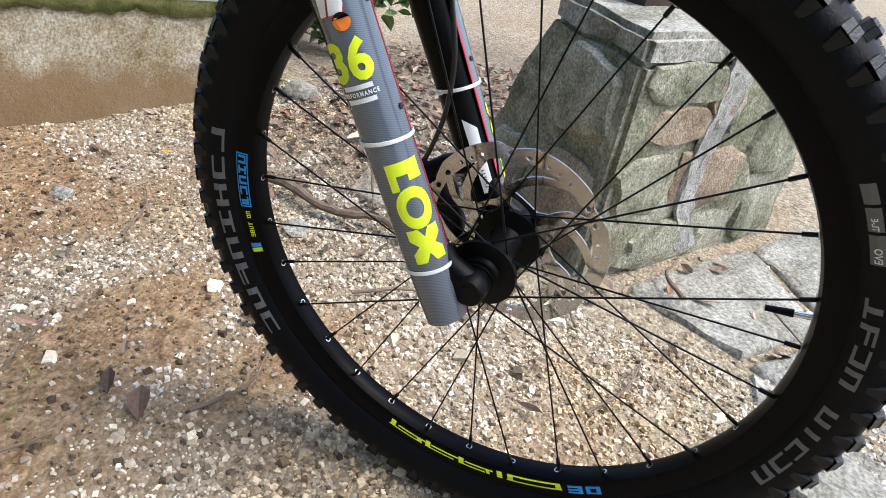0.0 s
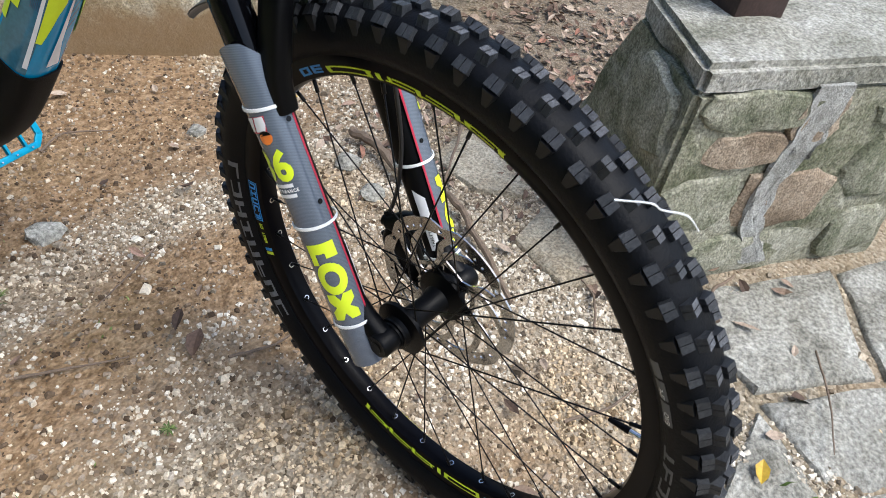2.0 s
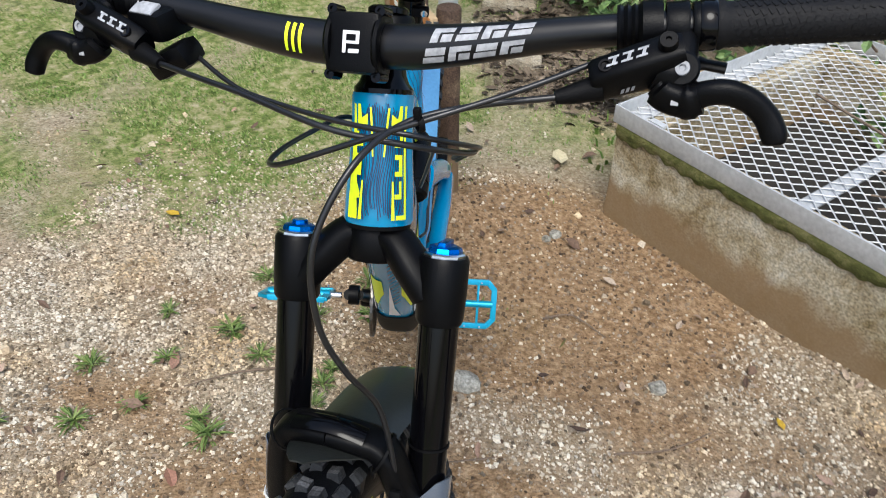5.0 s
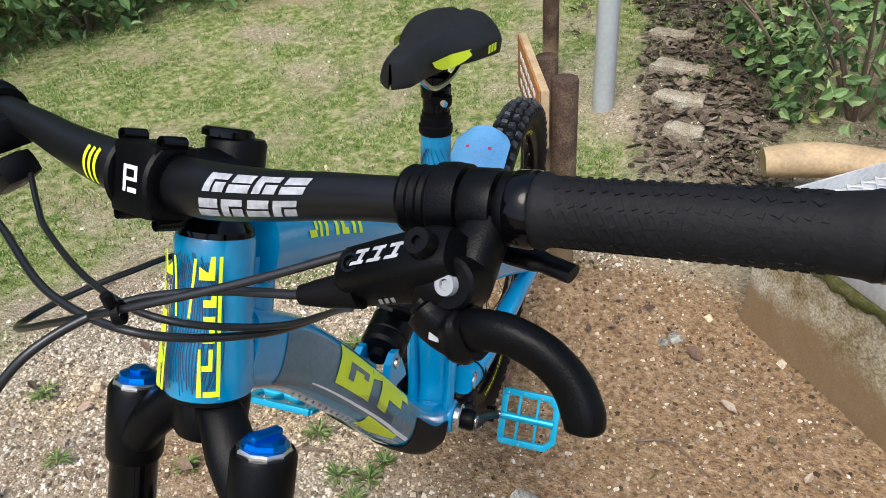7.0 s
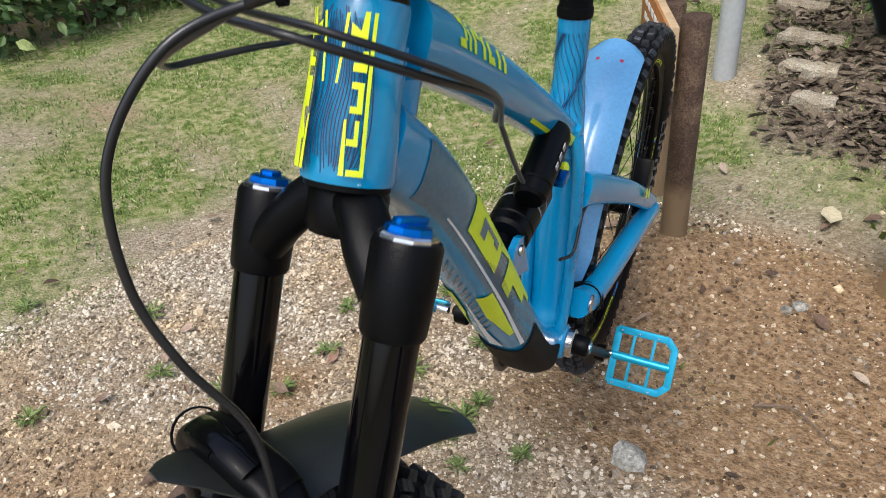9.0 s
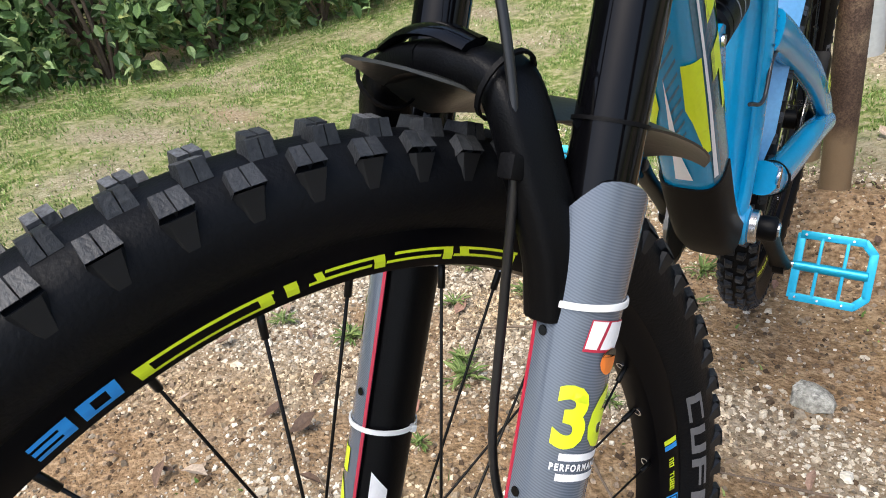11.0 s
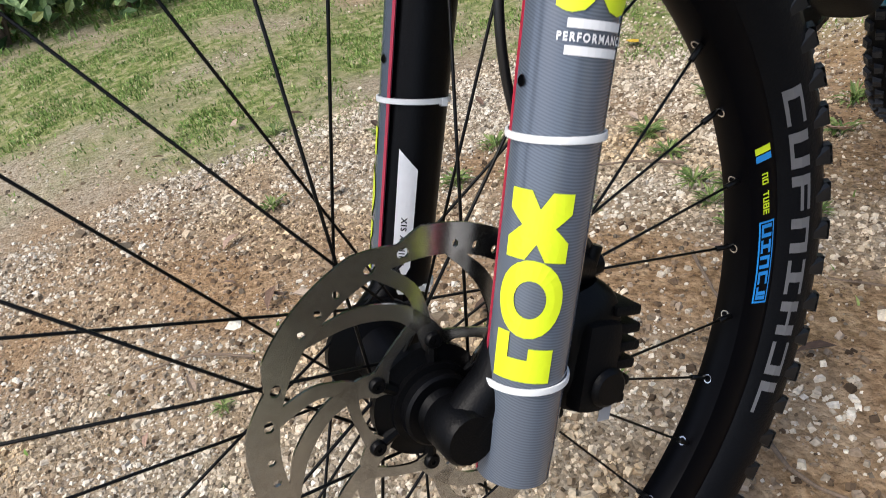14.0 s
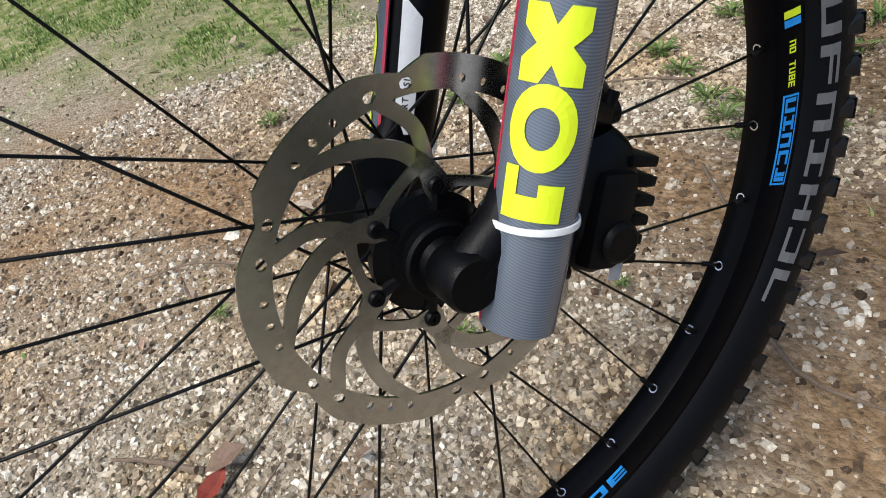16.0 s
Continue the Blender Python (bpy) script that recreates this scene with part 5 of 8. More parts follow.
def build_wheel(m, front, spin=0.0, side_order=(1, -1)):
    tyre = build_tyre(m, spin, 0.65 if front else 0.25)
    for s in side_order:
        tagged(part("lettering", arcs(bar_word(172, 221, 0.0085, 0.0205, 8, SW[::-1] if s > 0 else SW), sidewall(s)), TYRE_GREY, tyre, "grey block marking on the sidewall", m, smooth=0), kind="stuff")
        tagged(part("lettering", arcs(bar_word(338, 379, 0.0085, 0.0205, 10, MM if s > 0 else MM[::-1]), sidewall(s)), TYRE_GREY, tyre, "grey block marking on the sidewall", m, smooth=0), kind="stuff")
        part("badge", arcs([(384, 388.5, 0.010, 0.020, 0), (389, 392.5, 0.010, 0.020, 0), (393, 396, 0.010, 0.020, 0)], sidewall(s)), TYRE_GREY, tyre, "grey badge on the sidewall", m, smooth=0)
        w = bmesh.new()
        for txt, a0, hgt in (("EVO", 384.3, 0.005), ("TL-E", 389.1, 0.004)):
            t = letters(txt, hgt, 0.0001)
            wrap(t, lambda x, y, a0=a0: sidewall(s)(a0 + s * 0 + x / 0.0057, 0.0125 + y + 0.0002), 0.004)
            me = bpy.data.meshes.new("t")
            t.to_mesh(me)
            w.from_mesh(me)
            t.free()
        for v in w.verts:
            v.co.x += s * 0.0004
        part("print", w, WHITE, tyre, "white lettering EVO TL-E", m, smooth=0)
    rim = part("rim", wheel_ring(RIMP, 160), RIM, bike, "black rim with neon yellow and blue decals", m, smooth=35)
    for s in side_order:
        if s > 0:
            st, mk, no = (177.0, 190.0), (199.0, 201.2), (191.0, 197.5)
        else:
            st, mk, no = (190.3, 203.3), (178.8, 181.0), (182.8, 189.3)
        frame_ = [(st[0], st[1], 0.0045, 0.0055, 0), (st[0], st[1], 0.0158, 0.0168, 0), (st[0], st[0] + 0.3, 0.0045, 0.0168, 0), (st[1] - 0.3, st[1], 0.0045, 0.0168, 0)]
        part("decal", arcs(frame_ + bar_word(st[0] + 0.3, st[1] - 0.3, 0.0065, 0.0148, 5, ["lrb", "ctb", "lrt", "tbl", "crb"], 0.0018), rim_face(s)), CYAN, rim, "blue block decal on the rim", m, smooth=0)
        mid = (mk[0] + mk[1]) / 2
        a, b = ((mk[0], mid - 0.1), (mid + 0.1, mk[1]))
        if s < 0:
            a, b = b, a
        part("decal", arcs([(*a, 0.0045, 0.0165, 0)], rim_face(s)), CYAN, rim, "blue stripe decal on the rim", m, smooth=0)
        part("decal", arcs([(*b, 0.0045, 0.0165, 0)], rim_face(s)), NEON, rim, "yellow stripe decal on the rim", m, smooth=0)
        part("decal", arcs(bar_word(no[0], no[1], 0.0075, 0.0125, 7, ["lrt", "lrtb", "", "ct", "lrb", "lrtmb", "ltmb"], 0.0009), rim_face(s)), NEON, rim, "small yellow block decal on the rim", m, smooth=0)
        for a0 in ((253.7, 73.7) if s > 0 else (261.2, 81.2)):
            part("decal", arcs(rim_bars(a0, a0 + 44, s < 0), rim_face(s)), NEON, rim, "long yellow outline decal on the rim", m, smooth=0)
            b0 = a0 + 45 if s > 0 else a0 - 9
            part("decal", arcs(bar_word(b0, b0 + 8.3, 0.004, 0.0125, 2, ["tmbr", "tblr"], 0.002), rim_face(s)), CYAN, rim, "blue outline numerals on the rim", m, smooth=0)
    # spokes: sixteen to each flange, three cross
    sp = {}
    for s in (-1, 1):
        for lead in (-1, 1):
            h = Vector((s * (0.029 if s < 0 else 0.036), 0.0285 * math.cos(radians(62 * lead)), 0.0285 * math.sin(radians(62 * lead))))
            e = Vector((s * 0.0035, 0.2735, 0))
            bm = rod(bmesh.new(), h, e, 0.00095, 6)
            rod(bm, e.lerp(h, 0.055), e, 0.0021, 8)
            bm.transform(Matrix())
            me = bpy.data.meshes.new("spoke")
            for f in bm.faces:
                f.smooth = True
            bm.to_mesh(me)
            bm.free()
            me.materials.append(SPOKE)
            sp[s, lead] = me
    bm = lathe(bmesh.new(), [(0.0026, 0.0), (0.0036, 0.0), (0.0036, 0.0006), (0.0026, 0.0006)], Matrix.Translation((0, 0.2716, 0)) @ frame_at((0, 0, 0), (0, -1, 0)), 12, closed=True)
    eye = bpy.data.meshes.new("eyelet")
    bm.to_mesh(eye)
    bm.free()
    eye.materials.append(CHROME)
    for k in range(32):
        a = radians(SPOKE_0 + 11.25 * k)
        s, lead = (1 if k % 2 else -1), (1 if (k // 2) % 2 else -1)
        for nm, me in (("spoke", sp[s, lead]), ("eyelet", eye)):
            ob = new(nm, me)
            ob.parent = rim
            ob.matrix_world = m @ Matrix.Rotation(a, 4, "X")
    return tyre, rim


front_tyre, front_rim = build_wheel(MH, True, spin=2.0)
# valve
va = radians(10.7)
bm = bmesh.new()
vd = Vector((0, math.cos(va), math.sin(va)))
rod(bm, vd * 0.274, vd * 0.256, 0.0028, 10)
part("valve", bm, CHROME, front_rim, "metal valve stem", MH)
part("valve_cap", rod(bmesh.new(), vd * 0.258, vd * 0.236, 0.0036, 10, 0.0026), MATT, front_rim, "black valve cap", MH)

# hub
bm = bmesh.new()
prof = [(0, -0.052), (0.0115, -0.052), (0.0135, -0.047), (0.015, -0.043), (0.017, -0.036), (0.0325, -0.0325), (0.0325, -0.0265), (0.018, -0.020), (0.0145, -0.008), (0.0145, 0.016), (0.018, 0.028), (0.0325, 0.0345), (0.0325, 0.0395), (0.019, 0.042), (0.0165, 0.047), (0.0195, 0.0475), (0.0195, 0.050), (0.0165, 0.0505), (0.0165, 0.053), (0, 0.053)]
hub = part("hub", lathe(bm, prof, XAX, 36), SATIN, bike, "black front hub", MH, smooth=30)
part("axle", rod(bmesh.new(), (-0.076, 0, 0), (0.076, 0, 0), 0.0078, 20), SATIN, hub, "black through axle", MH)


def rotor_mesh():
    """A pressed steel disc: a pierced brake ring with scalloped rim and six swept double arms."""
    bm = bmesh.new()
    N, T2 = 180, 0.00095
    rad = lambda k: 0.0928 + 0.0060 * (lambda ph: (min(1, ph / 8) if ph < 46 else 1 - (ph - 46) / 14))((2.0 * k + 12) % 60)  # noqa: E731
    layers = [lambda k: 0.0825, lambda k: 0.0852, lambda k: 0.0902, rad]
    grid = {}
    for z in (-T2, T2):
        for k in range(N):
            a = 2 * math.pi * k / N
            for j, fr in enumerate(layers):
                r = fr(k)
                grid[k, j, z] = bm.verts.new((z, r * math.cos(a), r * math.sin(a)))
    holes = ((6, 10), (14, 18), (22, 26), (34, 40), (46, 52))
    for i in range(6):
        for h0, h1 in holes:
            for h, d in ((h0, 0.9), (h1, -0.9)):
                for j, dr in ((1, 0.0014), (2, -0.0014)):
                    for z in (-T2, T2):
                        v = grid[(i * 60 + h) // 2 % N, j, z]
                        a, r = math.atan2(v.co.z, v.co.y) + radians(d), math.hypot(v.co.y, v.co.z) + dr
                        v.co.y, v.co.z = r * math.cos(a), r * math.sin(a)
    solid = set()
    for k in range(N):
        for j in range(3):
            ph = (2 * k) % 60
            if not (j == 1 and any(h0 <= ph < h1 for h0, h1 in holes)):
                solid.add((k, j))
    g = lambda k, j, z: grid[k % N, j, z]  # noqa: E731
    for k, j in solid:
        for z in (-T2, T2):
            bm.faces.new((g(k, j, z), g(k + 1, j, z), g(k + 1, j + 1, z), g(k, j + 1, z)))
        for (dk, dj), q in (((0, -1), ((k, j), (k + 1, j))), ((0, 1), ((k, j + 1), (k + 1, j + 1))), ((-1, 0), ((k, j), (k, j + 1))), ((1, 0), ((k + 1, j), (k + 1, j + 1)))):
            if ((k + dk) % N, j + dj) not in solid:
                (a0, b0), (a1, b1) = q
                bm.faces.new((g(a0, b0, -T2), g(a1, b1, -T2), g(a1, b1, T2), g(a0, b0, T2)))
    return bm


def strut_mesh(pts, w):
    """A flat swept arm of the disc from (radius, degrees) pairs, w its width along the way."""
    path = spline([Vector((r * math.cos(radians(d)), r * math.sin(radians(d)), 0)) for r, d in pts], 6)
    ws = np.interp(np.linspace(0, 1, len(path)), np.linspace(0, 1, len(w)), w).tolist()
    bm = bmesh.new()
    rings = []
    for i, (p, q) in enumerate(zip(path, ws)):
        t = (path[min(i + 1, len(path) - 1)] - path[max(i - 1, 0)]).normalized()
        n = Vector((-t.y, t.x, 0)) * (q / 2)
        rings.append([bm.verts.new((z, v.x, v.y)) for v, z in ((p + n, -0.0009), (p - n, -0.0009), (p - n, 0.0009), (p + n, 0.0009))])
    for r0, r1 in zip(rings, rings[1:]):
        for k in range(4):
            bm.faces.new((r0[k], r0[(k + 1) % 4], r1[(k + 1) % 4], r1[k]))
    bm.faces.new(rings[0])
    bm.faces.new(rings[-1])
    return bm


rotor = part("brake_rotor", rotor_mesh(), STEEL, bike, "pierced steel brake disc", MH @ Matrix.Translation((-0.0345, 0, 0)) @ Matrix.Rotation(radians(-8), 4, "X"), smooth=30)
ROTOR_M = MH @ Matrix.Translation((-0.0345, 0, 0)) @ Matrix.Rotation(radians(-8), 4, "X")
STRUTS = (([(0.0310, 5), (0.0370, 0), (0.0470, -8), (0.0600, -21), (0.0730, -38), (0.0865, -56)], [0.012, 0.0145, 0.0100, 0.0085, 0.0085, 0.005]), ([(0.0460, -8), (0.0580, -8), (0.0700, -12), (0.0860, -22)], [0.011, 0.0075, 0.0075, 0.0080]), ([(0.0370, 0), (0.0395, 20), (0.0440, 38), (0.0490, 51)], [0.0090, 0.0055, 0.0055, 0.0075]))
ARMS = []
for pts, w in STRUTS:
    for i in range(6):
        if not i:
            ARMS.append(part("arm", strut_mesh(pts, w), STEEL, rotor, "flat steel arm of the disc", smooth=0))
            arm0 = ARMS[-1]
            arm0.matrix_world = ROTOR_M
        else:
            ob = new("arm", arm0.data)
            ob.parent = rotor
            ob.matrix_world = ROTOR_M @ Matrix.Rotation(radians(60 * i), 4, "X")
bm = bmesh.new()
lathe(bm, [(0.0, -0.046), (0.019, -0.046), (0.0205, -0.0445), (0.0205, -0.039), (0.024, -0.0385), (0.024, -0.0335), (0, -0.0335)], XAX, 40)
part("lock_ring", bm, SATIN, rotor, "black lock ring on the disc", MH, smooth=30)
for k in range(6):
    a = radians(60 * k - 8)
    p = Vector((-0.0355, 0.0365 * math.cos(a), 0.0365 * math.sin(a)))
    part("rivet", lathe(bmesh.new(), [(0, 0.0012), (0.0014, 0.0012), (0.0016, 0.0022), (0.0036, 0.0022), (0.0044, 0.0012), (0.0046, 0), (0, 0)], frame_at(p, (-1, 0, 0)), 16), SATIN, rotor, "dark rivet", MH)
    arm = rod(bmesh.new(), (-0.0335, 0.014 * math.cos(a), 0.014 * math.sin(a)), (-0.0335, 0.0375 * math.cos(a), 0.0375 * math.sin(a)), 0.0034, 8)
    part("carrier_arm", arm, SATIN, rotor, "black carrier arm", MH)

# fork
bm = bmesh.new()
for s in (-1, 1):
    lathe(bm, [(0, 0), (0.0200, 0), (0.0213, 0.003), (0.0223, 0.030), (0.0221, 0.057), (0.0203, 0.0605), (0, 0.0605)], frame_at(FP(s * LEG_X, 0.480, LEG_Q), FD), 32)
    path = spline([FP(0, 0.547, -0.033), FP(s * 0.022, 0.546, -0.029), FP(s * 0.043, 0.526, -0.024), FP(s * 0.061, 0.506, LEG_Q)], 6)
    sweep(bm, path, 0.0145, 14, wide=[1.15 - 0.1 * i / 18 for i in range(19)], tall=[1.0 + 0.35 * i / 18 for i in range(19)], up=(1, 0, 0), power=2.6)
lathe(bm, [(0, 0.525), (0.0235, 0.525), (0.0265, 0.530), (0.0275, 0.553), (0.0255, 0.557), (0, 0.557)], frame_at(FP(0, 0, -0.0325), FD), 32)
crown = part("fork_crown", bm, SATIN, bike, "matt black fork crown", MW, smooth=50)
for s in (-1, 1):
    q = FP(s * LEG_X, 0.540, LEG_Q)
    part("cap_ring", lathe(bmesh.new(), [(0, 0), (0.0180, 0), (0.0187, 0.001), (0.0187, 0.0038), (0.0172, 0.0052), (0, 0.0052)], frame_at(q - FD * 0.001, FD), 10), CHROME, crown, "silver fork cap ring", MW, smooth=25)
    bm = lathe(bmesh.new(), [(0, 0), (0.0150, 0), (0.0154, 0.0015), (0.0142, 0.0045), (0.0100, 0.0060), (0, 0.0060)], frame_at(q + FD * 0.0038, FD), 9)
    if s < 0:
        block(bm, frame_at(q + FD * 0.0108, FD), 0.008, 0.025, 0.006, 0.002)
    else:
        lathe(bm, [(0, 0), (0.0075, 0), (0.0075, 0.004), (0.006, 0.005), (0, 0.005)], frame_at(q + FD * 0.0083, FD), 12)
    part("cap", bm, ANOD, crown, "blue anodised fork cap", MW, smooth=20)
    part("stanchion", rod(bmesh.new(), FP(s * LEG_X, 0.27, LEG_Q), FP(s * LEG_X, 0.49, LEG_Q), 0.018, 32), GLOSS, crown, "glossy black fork stanchion", MW)
part("cable_ring", lathe(bmesh.new(), [(0.0181, -0.001), (0.0193, -0.001), (0.0193, 0.001), (0.0181, 0.001)], frame_at(FP(-LEG_X, 0.363, LEG_Q), FD), 28, closed=True), MATT, crown, "black rubber ring on the stanchion", MW)

# lower legs and the arch
LR = 0.0199


def leg_r(y):
    """Radius of a lower leg, y metres up it."""
    return float(np.interp(y, [-0.052, -0.021, 0.0, 0.06, 0.16, 0.25, 0.293, 0.34], [0.0160, 0.0176, 0.0184, 0.0192, LR, LR + 0.0006, LR + 0.0020, LR + 0.0036]))


bm = bmesh.new()
for s in (-1, 1):
    lathe(bm, [(0, -0.021), (0.0125, -0.021), (0.0158, -0.018), (0.0176, -0.010), (0.0184, 0.0), (0.0192, 0.06), (LR, 0.16), (LR + 0.0006, 0.25), (LR + 0.0018, 0.293), (0.0212, 0.300), (0.0190, 0.303), (0.0185, 0.306), (0, 0.306)], frame_at(FP(s * LEG_X, 0, LEG_Q), FD), 40)
    # drop-out boss ahead of the leg
    lathe(bm, [(0, 0), (0.0135, 0), (0.015, 0.002), (0.015, 0.022), (0.013, 0.025), (0, 0.025)], frame_at(FP(s * (LEG_X - 0.020), 0.0043, 0.0043), (s, 0, 0)), 28)
    sweep(bm, [FP(s * (LEG_X - 0.006), 0.055, LEG_Q + 0.008), FP(s * (LEG_X - 0.007), 0.03, LEG_Q + 0.012), FP(s * (LEG_X - 0.008), 0.007, 0.002)], [0.010, 0.0125, 0.0135], 14)
    # arch limb
    path = spline([FP(s * (LEG_X - 0.004), 0.268, LEG_Q + 0.012), FP(s * (LEG_X - 0.004), 0.297, LEG_Q + 0.021), FP(s * (LEG_X - 0.010), 0.330, LEG_Q + 0.034), FP(s * 0.0515, 0.364, 0.021), FP(s * 0.040, 0.3765, 0.024), FP(s * 0.020, 0.3815, 0.028), FP(0, 0.3830, 0.029)], 6)
    N = len(path)
    sweep(bm, path, [0.0130] * N, 16, wide=[1.12 + 0.16 * i / N for i in range(N)], tall=[0.92 - 0.22 * i / N for i in range(N)], up=(1, 0, 0), power=3.4)
lowers = part("fork_lower", bm, SATIN, bike, "satin black fork lower legs with arch", MW, smooth=50)
sweep_b = bmesh.new()
sweep(sweep_b, spline([FP(-0.034, 0.3875, 0.036), FP(-0.012, 0.3935, 0.040), FP(0.012, 0.3935, 0.040), FP(0.034, 0.3875, 0.036)], 6), 0.0035, 8, wide=2.6, tall=0.8)
part("arch_rib", sweep_b, GLOSS, lowers, "raised rib on the arch", MW)
for s in (-1, 1):
    part("foot_nut", rod(bmesh.new(), FP(s * LEG_X, -0.025, LEG_Q), FP(s * LEG_X, -0.019, LEG_Q), 0.0085, 18), MATT, lowers, "black foot nut", MW)


def leg_face(s, off=0.0):
    """Onto a lower leg's outer side: x metres round (towards the front positive), y metres up the leg."""
    def fn(x, y):
        r = leg_r(y) + 0.0014 + off
        a = (x + 0.0165) / 0.0240
        return FP(s * (LEG_X + r * math.cos(a)), y, LEG_Q + r * math.sin(a))
    return fn


def guard_top(x):
    return 0.326 + 0.010 * math.cos((x + 0.006) / 0.0255 * 1.45) - 0.55 * max(0.0, x - 0.004)


for s in (-1, 1):
    X0, X1 = -0.047, 0.0300
    fn = leg_face(s)
    bm = sheet(bmesh.new(), lambda u, v: fn(X0 + (X1 - X0) * u, -0.020 + (guard_top(X0 + (X1 - X0) * u) + 0.020) * v), 18, 40, 0.0011 * s)
    guard = part("fork_guard", bm, WEAVE, lowers, "grey fibre-weave plastic leg guard tied on", MW, smooth=60)
    edge = leg_face(s, 0.0004)
    bm = sheet(bmesh.new(), lambda u, v: edge(X1 - 0.0022 + 0.0026 * u, -0.019 + 0.331 * v), 2, 40, 0.0008 * s)
    part("edge_print", bm, RED, guard, "dark red printed edge", MW)
    for y, th in ((0.2770, 0.0016), (0.1535, 0.0016), (0.0350, 0.0016)):
        r = leg_r(y) + 0.0020
        bm = lathe(bmesh.new(), [(r, -th), (r + 0.0011, -th), (r + 0.0013, 0), (r + 0.0011, th), (r, th)], frame_at(FP(s * LEG_X, y, LEG_Q), (FD + FE * 0.10).normalized()), 40, closed=True)
        block(bm, frame_at(FP(s * (LEG_X - r * 0.9), y, LEG_Q - r * 0.45), FD), 0.005, 0.004, 0.0045, 0.0006)
        part("cable_tie", bm, NYLON, guard, "white nylon cable tie", MW, smooth=50)
    pr = leg_face(s, 0.0006)
    for y in (0.2595, 0.1750, 0.0225):
        bm = bmesh.new()
        c = Vector(pr(0.0215, y))
        nn = (c - FP(s * LEG_X, y, LEG_Q)).normalized()
        part("eyelet_hole", lathe(bm, [(0, 0.0004), (0.0024, 0.0004), (0.0027, 0)], frame_at(c, nn), 14), GLOSS, guard, "small dark hole", MW)
    # printed figures. ux: metres round from the guard's middle, s mirrors so that they read from outside
    mir = -s
    bm = bmesh.new()
    if s > 0:
        base, sgn = 0.1345, -1
    else:
        base, sgn = 0.0385, 1
    # three stout shapes stacked along the leg: a stepped bar, a ring, a waisted cross
    def put(pts):
        poly2d(bm, [(x * 1.3, base + sgn * y * 1.32) for x, y in pts])
    put([(-0.0125, 0.000), (0.0125, 0.000), (0.0125, 0.0130), (0.0020, 0.0130), (0.0020, 0.0085), (-0.0065, 0.0085), (-0.0065, 0.0180), (-0.0125, 0.0180)])
    for i in range(24):
        a0, a1 = 2 * math.pi * i / 24, 2 * math.pi * (i + 1) / 24
        put([(r * 1.0 * math.cos(a), 0.031 + r * 1.05 * math.sin(a)) for r, a in ((0.0136, a0), (0.0136, a1), (0.0066, a1), (0.0066, a0))])
    put([(-0.0125, 0.045), (-0.004, 0.045), (0.0, 0.051), (0.004, 0.045), (0.0125, 0.045), (0.0125, 0.052), (0.0065, 0.057), (0.0125, 0.062), (0.0125, 0.069), (0.004, 0.069), (0.0, 0.063), (-0.004, 0.069), (-0.0125, 0.069), (-0.0125, 0.062), (-0.0065, 0.057), (-0.0125, 0.052)])
    part("print", wrap(bm, lambda x, y: pr(mir * -x + 0.002, y), 0.005), NEON, guard, "neon yellow stout block figures", MW, smooth=0)
    # the number and the model line
    t = letters("36", 0.0295, 0.0016)
    wd = max(v.co.x for v in t.verts)
    part("print", wrap(t, lambda x, y: pr(s * (x - wd / 2) - 0.0135, 0.2060 + y), 0.005), NEON, guard, "neon yellow number 36", MW, smooth=0)
    bm = bmesh.new()
    for y0 in (0.1980, 0.1873):
        poly2d(bm, [(-0.0145, y0), (0.0145, y0), (0.0145, y0 + 0.0038), (-0.0145, y0 + 0.0038)])
    part("print", wrap(bm, lambda x, y: pr(s * x - 0.0135, y), 0.005), WHITE, guard, "two white stripes", MW, smooth=0)
    t = letters("PERFORMANCE", 0.0034, 0.0002, width=0.88, spacing=1.35)
    wd2 = max(v.co.x for v in t.verts)
    part("print", wrap(t, lambda x, y: pr(s * (x - wd2 / 2) - 0.0135, 0.1929 + y), 0.005), WHITE, guard, "white line reading PERFORMANCE", MW, smooth=0)
    # emblem: two slanted white shapes with a red edge over an orange and black disc
    po = leg_face(s, 0.0009)
    bm = poly2d(bmesh.new(), [(-0.0125, -0.001), (0.0105, -0.001), (0.0130, 0.0150), (-0.0100, 0.0150)])
    part("print", wrap(bm, lambda x, y: pr(s * x - 0.0135, 0.2550 + y), 0.005), RED, guard, "dark red emblem edge", MW, smooth=0)
    bm = bmesh.new()
    for pts in ([(-0.0115, 0.0), (-0.0050, 0.0), (-0.0005, 0.0140), (-0.0095, 0.0140)], [(-0.0030, 0.0), (0.0090, 0.0), (0.0116, 0.0060), (0.0116, 0.0140), (0.0015, 0.0140)]):
        poly2d(bm, pts)
    bmesh.ops.triangulate(bm, faces=bm.faces[:])
    part("print", wrap(bm, lambda x, y: po(s * x - 0.0135, 0.2555 + y), 0.005), WHITE, guard, "white emblem shapes", MW, smooth=0)
    for r_, dy, mt, lb in ((0.0072, 0.0, ORANGE, "orange emblem disc"), (0.0072, 0.0022, GLOSS, "black half of the emblem disc")):
        bm = poly2d(bmesh.new(), [(0.0062 + r_ * math.cos(a / 24 * 6.283), (r_ * 0.95 * math.sin(a / 24 * 6.283) if mt is ORANGE else max(dy, r_ * 0.95 * math.sin(a / 24 * 6.283)))) for a in range(24)])
        part("print", wrap(bm, lambda x, y: leg_face(s, 0.0012 if mt is ORANGE else 0.0014)(s * x - 0.0135, 0.2495 + y), 0.005), mt, guard, lb, MW, smooth=0)
